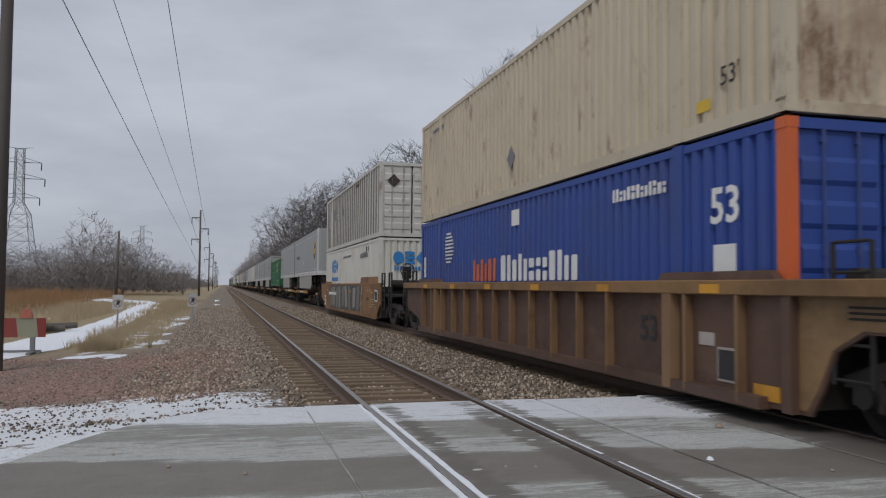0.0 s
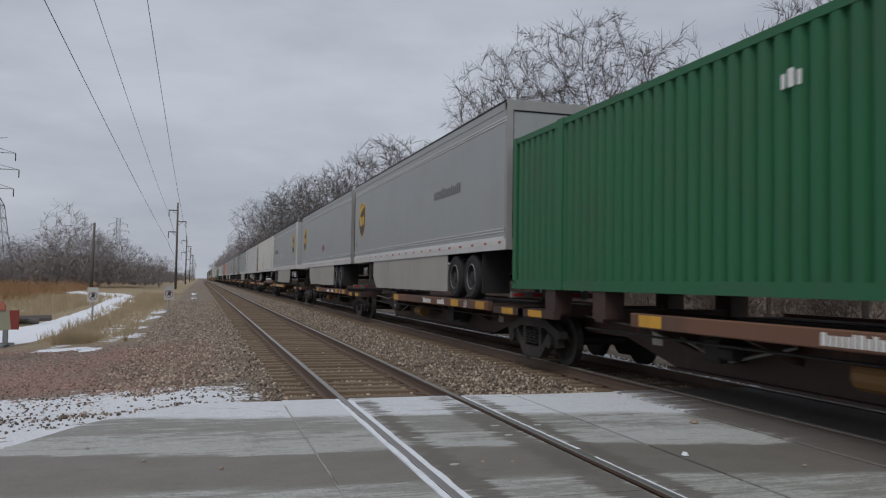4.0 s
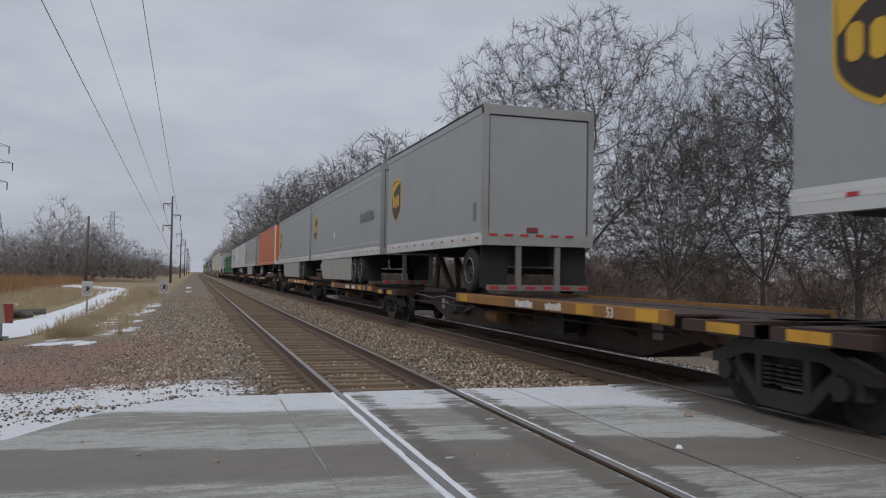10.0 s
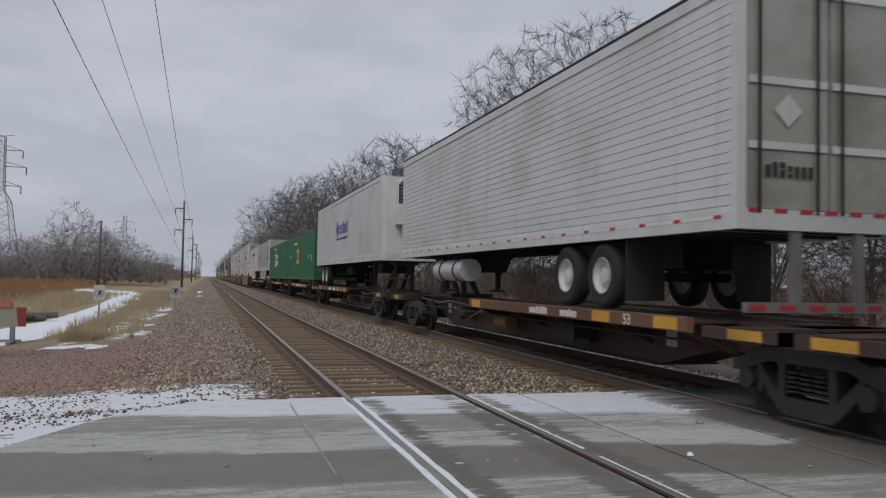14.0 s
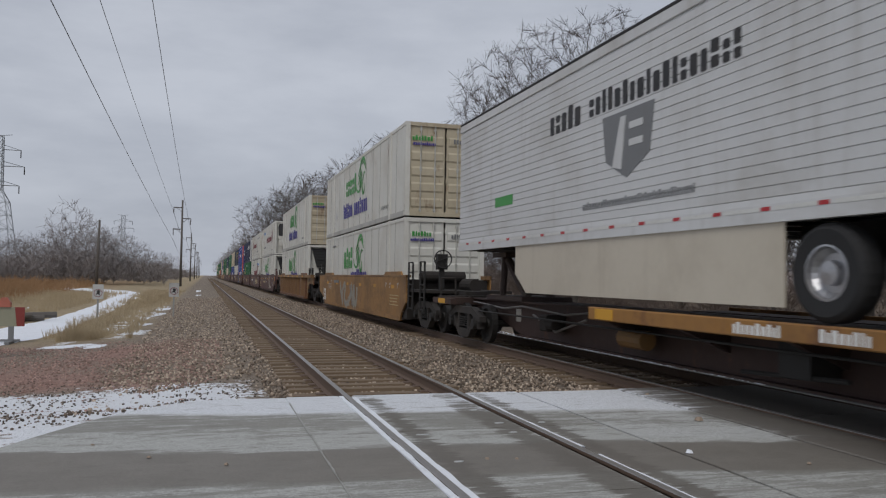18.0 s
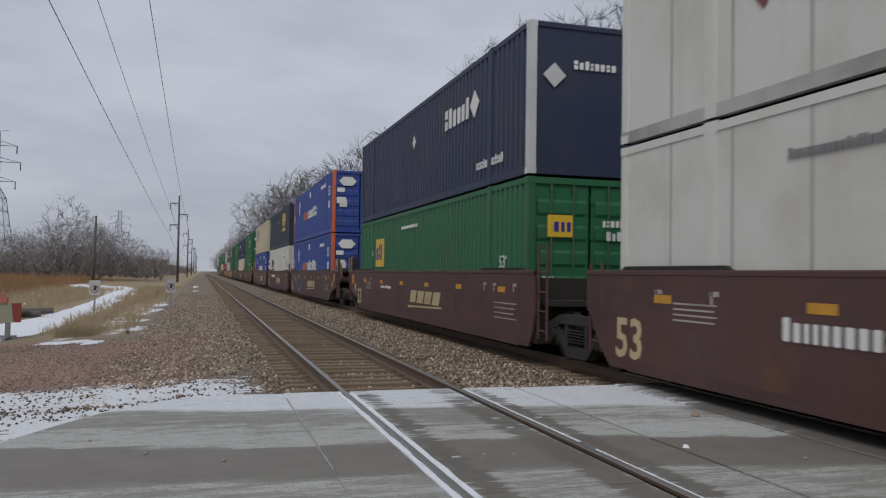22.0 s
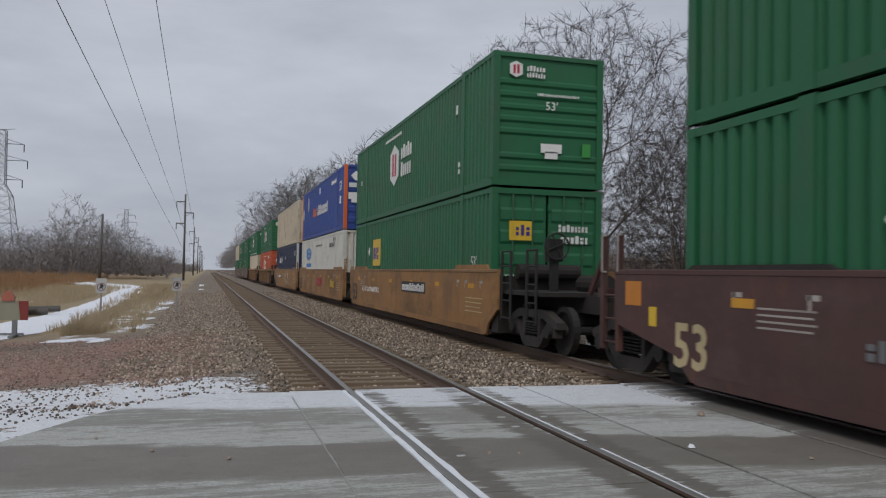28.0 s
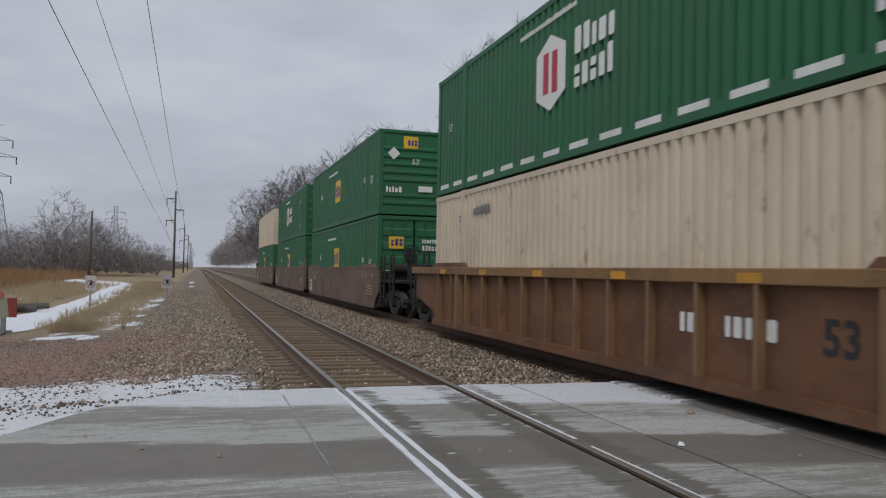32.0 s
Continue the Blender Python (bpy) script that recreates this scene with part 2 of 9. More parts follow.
# ---- ground materials ----
def ground_material():
    """Gravel near the track, dry grass farther out, thin snow along the road's edge, by place and noise."""
    m, n, l, b = nodes_of("ground cover")
    geo = n.new("ShaderNodeNewGeometry").outputs["Position"]
    sep = n.new("ShaderNodeSeparateXYZ")
    l.new(geo, sep.inputs[0])
    x, y = sep.outputs[0], sep.outputs[1]
    n1, n2, n3 = noise_node(n, l, geo, 0.35, 5), noise_node(n, l, geo, 3.0, 6, 0.7), noise_node(n, l, geo, 26.0, 5, 0.75)
    n4 = noise_node(n, l, geo, 9.0, 5, 0.75, (1.0, 0.6, 1.0))
    vor = n.new("ShaderNodeTexVoronoi")
    vor.inputs["Scale"].default_value = 22.0
    l.new(geo, vor.inputs["Vector"])
    gravel = mix(n, l, vor.outputs["Color"], (0.10, 0.075, 0.055), (0.44, 0.36, 0.28))
    gravel = mix(n, l, smooth(n, l, n3, 0.35, 0.7), mix(n, l, 0.6, gravel, (0.12, 0.098, 0.078)), gravel)
    red = maths(n, l, 'MULTIPLY', smooth(n, l, n1, 0.38, 0.58), maths(n, l, 'MULTIPLY', smooth(n, l, x, 0.0, -1.2), smooth(n, l, y, 25.0, 20.0)))
    gravel = mix(n, l, maths(n, l, 'MULTIPLY', red, 0.75), gravel, mix(n, l, n3, (0.22, 0.125, 0.10), (0.40, 0.235, 0.195)))
    grass = mix(n, l, maths(n, l, 'MULTIPLY_ADD', n3, 0.7, maths(n, l, 'MULTIPLY_ADD', n2, 0.9, -0.3)), (0.13, 0.092, 0.05), (0.52, 0.42, 0.265))
    tan = mix(n, l, n1, grass, (0.27, 0.155, 0.075))
    far_grass = smooth(n, l, y, 45.0, 80.0)
    grass = mix(n, l, maths(n, l, 'MULTIPLY', far_grass, smooth(n, l, x, -9.0, -16.0)), grass, tan)
    edge = maths(n, l, 'ADD', x, maths(n, l, 'MULTIPLY_ADD', n2, 2.4, -1.2))
    is_grass = maths(n, l, 'MULTIPLY', smooth(n, l, edge, -1.3, -2.6), smooth(n, l, y, 21.0, 26.0))
    right = smooth(n, l, x, 11.0, 13.0)
    brush = mix(n, l, n2, (0.07, 0.05, 0.035), (0.19, 0.14, 0.095))
    c = mix(n, l, is_grass, gravel, grass)
    c = mix(n, l, right, c, brush)
    # thin snow by the road, broken up by stones
    n5 = noise_node(n, l, geo, 1.6, 6, 0.75, (0.7, 1.5, 1.0))
    sn = maths(n, l, 'ADD', maths(n, l, 'MULTIPLY', n5, 0.75), maths(n, l, 'MULTIPLY', n4, 0.45))
    near = maths(n, l, 'MULTIPLY', smooth(n, l, y, 14.2, 12.6), smooth(n, l, x, 1.4, 0.2))
    patch = maths(n, l, 'MULTIPLY', maths(n, l, 'MULTIPLY', smooth(n, l, y, 21.0, 24.0), smooth(n, l, y, 58.0, 40.0)), maths(n, l, 'MULTIPLY', smooth(n, l, x, -1.2, -2.0), smooth(n, l, x, -4.3, -3.2)))
    patch = maths(n, l, 'MULTIPLY', patch, smooth(n, l, n1, 0.44, 0.56))
    fields = maths(n, l, 'MULTIPLY', maths(n, l, 'MULTIPLY', smooth(n, l, x, -7.5, -9.0), smooth(n, l, y, 30.0, 34.0)), smooth(n, l, n1, 0.60, 0.68))
    cover = maths(n, l, 'MAXIMUM', maths(n, l, 'MAXIMUM', near, patch), maths(n, l, 'MULTIPLY', fields, smooth(n, l, y, 75.0, 45.0)))
    snow = smooth(n, l, maths(n, l, 'ADD', sn, maths(n, l, 'MULTIPLY', cover, 0.27)), 0.76, 0.80)
    snow = maths(n, l, 'MULTIPLY', snow, smooth(n, l, cover, 0.05, 0.35))
    c = mix(n, l, snow, c, (0.74, 0.76, 0.80))
    l.new(c, b.inputs["Base Color"])
    b.inputs["Roughness"].default_value = 0.92
    bump(n, l, b, maths(n, l, 'ADD', vor.outputs["Distance"], n3), 0.6, 0.05)
    return m


def crossing_material(name, base, snowy):
    """Worn concrete or asphalt with blown snow and salt lying in streaks along the road, dark wheel tracks between."""
    m, n, l, b = nodes_of(name)
    geo = n.new("ShaderNodeNewGeometry").outputs["Position"]
    sep = n.new("ShaderNodeSeparateXYZ")
    l.new(geo, sep.inputs[0])
    x, y = sep.outputs[0], sep.outputs[1]
    slow = noise_node(n, l, geo, 1.0, 4, 0.6, (0.45, 1.1, 1.0))
    streak = noise_node(n, l, geo, 1.0, 6, 0.7, (0.9, 7.5, 1.0))
    thin = noise_node(n, l, geo, 1.0, 5, 0.75, (2.2, 26.0, 1.0))
    fine = noise_node(n, l, geo, 60.0, 4, 0.75)
    speck = noise_node(n, l, geo, 14.0, 5, 0.75)
    cloud = noise_node(n, l, geo, 1.4, 6, 0.7)
    w = maths(n, l, 'ADD', maths(n, l, 'MULTIPLY_ADD', x, 0.13, y), maths(n, l, 'MULTIPLY_ADD', slow, 0.7, -0.35))
    pos = maths(n, l, 'MULTIPLY_ADD', w, 1 / 7.0, -4 / 7.0)

    def along(stops):
        r = ramp(n, [((v - 4) / 7.0, (a, a, a)) for v, a in stops])
        l.new(pos, r.inputs[0])
        return r.outputs[0]
    amount = along([(4.0, 0.25), (4.9, 0.16), (5.15, 0.46), (5.95, 0.46), (6.12, 0.0), (7.12, 0.0), (7.28, 0.66), (7.95, 0.52), (8.3, 0.34), (8.95, 0.40), (9.10, 0.80), (9.7, 0.74), (10.05, 0.9)])
    white = along([(4.0, 0.0), (8.9, 0.06), (9.15, 1.0), (11.0, 1.0)])
    track = along([(4.0, 0.3), (4.9, 0.65), (5.2, 0.12), (6.0, 0.15), (6.14, 1.0), (7.1, 1.0), (7.25, 0.1), (11.0, 0.0)])
    side = maths(n, l, 'MULTIPLY', maths(n, l, 'MULTIPLY', smooth(n, l, x, 3.95, 4.15), smooth(n, l, x, 6.2, 5.3)), smooth(n, l, w, 7.15, 7.6))
    # towards the train: its shade, put into the colour together with grime
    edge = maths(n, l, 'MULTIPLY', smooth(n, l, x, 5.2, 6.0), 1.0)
    amount = maths(n, l, 'MULTIPLY_ADD', side, 0.14, amount)
    white = maths(n, l, 'MAXIMUM', white, maths(n, l, 'MULTIPLY', side, 0.22))
    worn = noise_node(n, l, geo, 3.2, 7, 0.75, (0.7, 1.3, 1.0))
    brown = mix(n, l, cloud, (0.125, 0.111, 0.095), (0.215, 0.196, 0.172))
    c = mix(n, l, cloud, tuple(k * 0.72 for k in base), tuple(k * 1.1 for k in base))
    c = mix(n, l, smooth(n, l, streak, 0.42, 0.68), c, tuple(k * 0.74 for k in base))
    c = mix(n, l, maths(n, l, 'MULTIPLY', smooth(n, l, thin, 0.45, 0.66), 0.4), c, (0.14, 0.127, 0.108))
    c = mix(n, l, maths(n, l, 'MULTIPLY', smooth(n, l, worn, 0.42, 0.72), 0.6), c, (0.12, 0.108, 0.092))
    c = mix(n, l, maths(n, l, 'MULTIPLY', smooth(n, l, speck, 0.54, 0.66), 0.45), c, (0.10, 0.092, 0.08))
    c = mix(n, l, maths(n, l, 'MULTIPLY', track, 0.85), c, brown)
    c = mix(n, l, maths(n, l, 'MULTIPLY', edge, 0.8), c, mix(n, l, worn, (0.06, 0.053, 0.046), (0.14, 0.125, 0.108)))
    # grime thrown up beside the rails
    grime = None
    for cx, wide in ((XL + 0.24, 0.16), (XL + GAUGE - 0.26, 0.22), (XL + GAUGE + 0.2, 0.14), (XC - GAUGE / 2 - 0.1, 0.25)):
        d = maths(n, l, 'ABSOLUTE', maths(n, l, 'SUBTRACT', x, cx))
        g = smooth(n, l, maths(n, l, 'ADD', d, maths(n, l, 'MULTIPLY_ADD', streak, 0.6, -0.3)), wide, wide * 0.4)
        grime = g if grime is None else maths(n, l, 'MAXIMUM', grime, g)
    c = mix(n, l, maths(n, l, 'MULTIPLY', grime, 0.55), c, (0.10, 0.087, 0.073))
    pat = maths(n, l, 'ADD', maths(n, l, 'MULTIPLY', streak, 0.40), maths(n, l, 'MULTIPLY_ADD', thin, 0.26, maths(n, l, 'MULTIPLY_ADD', worn, 0.32, maths(n, l, 'MULTIPLY', speck, 0.12))))
    level = maths(n, l, 'ADD', maths(n, l, 'MULTIPLY', amount, snowy), maths(n, l, 'MULTIPLY_ADD', pat, 3.2, -1.78))
    level = maths(n, l, 'SUBTRACT', level, maths(n, l, 'MULTIPLY', maths(n, l, 'MAXIMUM', grime, edge), 0.42))
    cov = maths(n, l, 'ADD', maths(n, l, 'MULTIPLY', smooth(n, l, level, 0.12, 0.66), 0.62), maths(n, l, 'MULTIPLY', smooth(n, l, level, 0.40, 0.54), 0.36))
    cov = maths(n, l, 'MULTIPLY', cov, smooth(n, l, amount, 0.02, 0.2))
    cov = maths(n, l, 'MULTIPLY', cov, maths(n, l, 'MULTIPLY_ADD', smooth(n, l, fine, 0.35, 0.6), 0.4, 0.6))
    pale = mix(n, l, speck, (0.34, 0.345, 0.325), (0.50, 0.505, 0.485))
    snow = mix(n, l, speck, (0.62, 0.65, 0.70), (0.80, 0.82, 0.86))
    c = mix(n, l, cov, c, mix(n, l, white, pale, snow))
    grit = noise_node(n, l, geo, 130.0, 3, 0.8)
    c = mix(n, l, maths(n, l, 'MULTIPLY', smooth(n, l, grit, 0.60, 0.70), 0.5), c, (0.07, 0.064, 0.056))
    wear = noise_node(n, l, geo, 5.0, 7, 0.8, (0.6, 1.6, 1.0))
    c = mix(n, l, maths(n, l, 'MULTIPLY', smooth(n, l, wear, 0.54, 0.68), 0.38), c, (0.105, 0.096, 0.082))
    c = mix(n, l, 0.4, c, mix(n, l, fine, (0.1, 0.1, 0.1), (0.9, 0.9, 0.9)), 'OVERLAY')
    l.new(c, b.inputs["Base Color"])
    l.new(maths(n, l, 'SUBTRACT', 0.85, maths(n, l, 'MULTIPLY', track, 0.2)), b.inputs["Roughness"])
    bump(n, l, b, maths(n, l, 'ADD', fine, maths(n, l, 'MULTIPLY', cov, 1.5)), 0.3, 0.006)
    return m


XL, GAUGE, XC = 1.744, 1.505, 7.15
NEAR_C = XL + GAUGE / 2
EDGE = 10.1
M_GROUND = ground_material()
M_CONC = crossing_material("concrete crossing panel", (0.27, 0.265, 0.24), 1.0)
M_ASPH = crossing_material("old asphalt road", (0.27, 0.265, 0.24), 1.0)
# far surfaces are darkened: the shade under the train is put into their colour
M_CONC_FAR = crossing_material("concrete panel with grime and train shade", (0.17, 0.16, 0.145), 0.72)
M_ASPH_FAR = crossing_material("dark asphalt with train shade", (0.075, 0.07, 0.063), 0.15)


def snow_material():
    m, n, l, b = nodes_of("packed snow")
    tc = n.new("ShaderNodeTexCoord").outputs["Object"]
    f = noise_node(n, l, tc, 6.0, 6, 0.7)
    g = noise_node(n, l, tc, 0.5, 4)
    l.new(mix(n, l, smooth(n, l, f, 0.45, 0.85), mix(n, l, g, (0.70, 0.73, 0.79), (0.82, 0.84, 0.88)), (0.55, 0.56, 0.58)), b.inputs["Base Color"])
    b.inputs["Roughness"].default_value = 0.8
    bump(n, l, b, f, 0.4, 0.03)
    return m


M_SNOW = snow_material()


def stone_material(name, lo, hi, tint):
    m, n, l, b = nodes_of(name)
    g = n.new("ShaderNodeNewGeometry")
    r = ramp(n, [(0.0, lo), (0.55, tint), (1.0, hi)])
    l.new(g.outputs["Random Per Island"], r.inputs[0])
    f = noise_node(n, l, g.outputs["Position"], 60.0, 4)
    l.new(mix(n, l, 0.35, r.outputs[0], mix(n, l, f, (0.2, 0.2, 0.2), (0.8, 0.8, 0.8)), 'OVERLAY'), b.inputs["Base Color"])
    b.inputs["Roughness"].default_value = 0.9
    return m


M_BALLAST = stone_material("crushed ballast", (0.085, 0.064, 0.048), (0.56, 0.465, 0.37), (0.275, 0.215, 0.165))
M_REDGRAVEL = stone_material("reddish gravel", (0.14, 0.095, 0.08), (0.46, 0.31, 0.265), (0.29, 0.185, 0.155))
M_TIE = paint("creosoted tie", (0.19, 0.138, 0.092), 0.9, 0, 0.6, (0.10, 0.07, 0.047), 0.3, 0, 20)
M_RAIL = paint("rusty rail web", (0.12, 0.08, 0.058), 0.75, 0.1, 0.4, (0.12, 0.07, 0.045))
M_HEAD = plain("polished rail head", (0.34, 0.325, 0.31), 0.42, 0.7)


# ---- ground sheet ----
def ground_height(x, y):
    if y < EDGE + 0.15:
        flat = -0.10
    else:
        flat = -0.10 - 0.13 * min(1.0, (y - EDGE) / 1.5)
    d = max(0.0, -0.2 - x)
    drop = -0.22 * min(1.0, d / 4.0) if y > 8 else -0.1 * min(1.0, d / 4.0)
    if x > 10:
        drop = -0.25 * min(1.0, (x - 10) / 2.5) + 0.5 * min(1.0, max(0.0, x - 17) / 25)
    bumpy = 0.05 * noise.noise(Vector((x * 0.5, y * 0.5, 3.1))) if (x < -1 or x > 11) else 0.02 * noise.noise(Vector((x, y, 1.3)))
    z = flat + drop + bumpy * (1 if y > 11 else 0.3)
    if y < EDGE + 0.1:
        z = min(z, -0.075)
    return z


def axis_steps(lo, hi, fine_lo, fine_hi, step, grow):
    out, v, s = [], fine_lo, step
    while v < fine_hi:
        out.append(v)
        v += step
    while v < hi:
        out.append(v)
        s *= grow
        v += s
    out.append(hi)
    v, s = fine_lo - step, step
    pre = []
    while v > lo:
        pre.append(v)
        s *= grow
        v -= s
    pre.append(lo)
    return pre[::-1] + out


def build_ground():
    xs = axis_steps(-900, 900, -8, 12, 0.5, 1.25)
    ys = axis_steps(-400, 2200, 6, 45, 0.5, 1.15)
    vs = [(x, y, ground_height(x, y)) for y in ys for x in xs]
    nx = len(xs)
    fs = [(j * nx + i, j * nx + i + 1, (j + 1) * nx + i + 1, (j + 1) * nx + i) for j in range(len(ys) - 1) for i in range(nx - 1)]
    me = bpy.data.meshes.new("ground")
    me.from_pydata(vs, [], fs)
    me.materials.append(M_GROUND)
    smooth_shade(me)
    tagged(new("ground", me), "brown gravel and dry grass ground with thin snow", "ground", kind="structure")


build_ground()


# ---- road and crossing panels ----
def slab(name, x0, x1, y0, y1, z, mat, label, thick=0.12):
    s = Shell()
    s.box(x0, x1, y0, y1, z - thick, z, 0.0)
    return tagged(new(name, s.mesh(name, mat)), label, name.split("_")[0], kind="structure")


def build_road():
    # flared approach on the near side of the tracks
    pts = [(0.994, -9.0), (0.994, EDGE - 0.02), (0.3, EDGE + 0.02)]
    for k in range(1, 13):
        a = k / 12
        x = 0.3 - 2.0 * a
        y = EDGE - 2.55 * a * a + 0.06 * noise.noise(Vector((x * 3, 0.4, 0)))
        pts.append((x, y))
    pts += [(-2.2, 6.6), (-4.0, 5.4), (-9.0, 4.6), (-160.0, 4.4), (-160.0, -9.0)]
    s = Shell()
    s.prism(pts, 'z', -0.2, -0.022)
    tagged(new("road", s.mesh("road", M_ASPH)), "grey worn asphalt road with wet wheel tracks and snow", "road", kind="structure")
    s = Shell()
    s.box(8.7, 160, -9, EDGE - 0.6, -0.2, -0.03)
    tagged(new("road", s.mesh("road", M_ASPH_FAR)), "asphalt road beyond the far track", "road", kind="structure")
    slab("road_strip", 4.092, 5.542, -9, EDGE - 0.03, -0.022, M_ASPH, "asphalt strip between the two tracks dusted with snow")


def panel_row(name, x0, x1, mat, label):
    """A row of precast panels, 2.44 m long, each a piece of its own with open joints."""
    root = tagged(new(name), label, "crossing", kind="structure")
    y = EDGE
    ch = 0.012
    me = cached(("panel", round(x1 - x0, 3), mat.name), lambda: Shell().prism(
        [(ch, -0.15), (x1 - x0 - ch, -0.15), (x1 - x0, -0.15 + ch), (x1 - x0, -ch), (x1 - x0 - ch, 0), (ch, 0), (0, -ch), (0, -0.15 + ch)], 'y', -2.43, 0).mesh("panel", mat))
    while y > -8:
        ob = new("panel", me)
        ob.parent = root
        ob.location = (x0, y, -0.012 - 0.004 * random.random())
        y -= 2.44
    return root


def rail_mesh(y0, y1):
    def web():
        s = Shell()
        s.prism([(-0.07, -0.172), (0.07, -0.172), (0.07, -0.16), (0.012, -0.14), (0.010, -0.045), (0.034, -0.032), (0.034, -0.006), (-0.034, -0.006), (-0.034, -0.032), (-0.010, -0.045), (-0.012, -0.14), (-0.07, -0.16)], 'y', y0, y1)
        return s.mesh("web", M_RAIL)

    def head():
        s = Shell()
        s.prism([(-0.035, -0.0058), (0.035, -0.0058), (0.033, -0.001), (0.022, 0.0), (-0.022, 0.0), (-0.033, -0.001)], 'y', y0, y1)
        return s.mesh("head", M_HEAD)
    return cached(("web", y0, y1), web), cached(("head", y0, y1), head)


def build_track(name, centre, panels, shiny):
    root = tagged(new(name), "standard gauge railway track on timber ties in brown ballast", "track", kind="structure")
    web, head = rail_mesh(-60, 900)
    for sx in (-GAUGE / 2, GAUGE / 2):
        r = new("rail", web)
        r.parent, r.location = root, (centre + sx, 0, 0)
        h = new("rail_head", head)
        h.parent = r
        h["label"] = "bright worn running surface"
    tie = cached("tie", lambda: Shell().prism([(-1.29, -0.30), (1.29, -0.30), (1.29, -0.185), (1.27, -0.172), (-1.27, -0.172), (-1.29, -0.185)], 'y', -0.11, 0.11).mesh("tie", M_TIE))
    plate = cached("plate", lambda: Shell().box(-0.17, 0.17, -0.09, 0.09, -0.172, -0.158).mesh("tie_plate", M_RAIL))
    r = random.Random(5)
    y, k = EDGE + 0.25, 0
    while y < 85:
        t = new("tie", tie)
        t.parent, t.location = root, (centre + r.uniform(-0.03, 0.03), y, r.uniform(-0.012, 0.006))
        t.rotation_euler[2] = r.uniform(-0.012, 0.012)
        if k < 40:
            for sx in (-GAUGE / 2, GAUGE / 2):
                p = new("tie_plate", plate)
                p.parent, p.location = t, (sx, 0, 0.001)
        y += 0.52
        k += 1
    s = Shell()
    while y < 400:
        s.box(centre - 1.28, centre + 1.28, y - 0.11, y + 0.11, -0.30, -0.175)
        y += 0.53
    far = part("far_ties", s, M_TIE, root)
    far["kind"] = "stuff"
    return root


build_road()
panel_row("crossing_panels_near_field", 1.0, XL - 0.085, M_CONC, "grey concrete crossing panels dusted with snow")
panel_row("crossing_panels_gauge", XL + 0.085, XL + GAUGE - 0.085, M_CONC, "grey concrete crossing panels between the rails")
panel_row("crossing_panels_middle", XL + GAUGE + 0.085, 4.05, M_CONC, "grey concrete crossing panels beside the rail")
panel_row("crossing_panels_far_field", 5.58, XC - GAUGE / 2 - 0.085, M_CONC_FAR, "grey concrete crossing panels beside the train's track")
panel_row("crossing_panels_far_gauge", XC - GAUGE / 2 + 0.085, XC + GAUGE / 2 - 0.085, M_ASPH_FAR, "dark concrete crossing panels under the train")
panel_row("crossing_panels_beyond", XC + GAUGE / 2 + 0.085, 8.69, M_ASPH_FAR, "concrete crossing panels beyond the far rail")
build_track("track_near", NEAR_C, True, True)
build_track("track_far", XC, True, True)


def ice_strip(x0, x1, y0, y1, seed, mat=M_SNOW, label="packed white snow filling the slot beside the rail"):
    """Packed snow in the slot beside a rail, with a ragged edge."""
    r = random.Random(seed)
    n = int((y1 - y0) / 0.12)
    vs, fs = [], []
    for k in range(n + 1):
        y = y0 + (y1 - y0) * k / n
        e = 0.014 * noise.noise(Vector((y * 2.1, seed, 0))) + r.uniform(-0.004, 0.004)
        z = -0.008 + 0.006 * noise.noise(Vector((y * 1.3, seed + 5, 0)))
        vs += [(x0 - e * 0.5, y, -0.04), (x0 - e * 0.5, y, z), (x1 + e, y, z), (x1 + e, y, -0.04)]
        if k:
            b = 4 * (k - 1)
            fs += [(b + j, b + j + 1, b + j + 5, b + j + 4) for j in range(3)]
    me = bpy.data.meshes.new("snow_strip")
    me.from_pydata(vs, [], fs)
    me.materials.append(mat)
    tagged(new("snow_strip", me), label, "snow", kind="stuff")


ice_strip(XL + 0.037, XL + 0.098, -3.0, EDGE - 0.2, 1)
ice_strip(XL - 0.092, XL - 0.037, -3.0, EDGE - 0.05, 2)
ice_strip(0.991, 1.002, -3.0, 9.6, 7, plain("frosted joint", (0.36, 0.36, 0.34), 0.8, 0, 9.0, 0.45), "frost and grit in the joint beside the asphalt")
ice_strip(XL + GAUGE + 0.040, XL + GAUGE + 0.080, 6.6, EDGE - 0.2, 3)
ice_strip(XL + GAUGE + 0.044, XL + GAUGE + 0.072, 4.2, 6.3, 4)


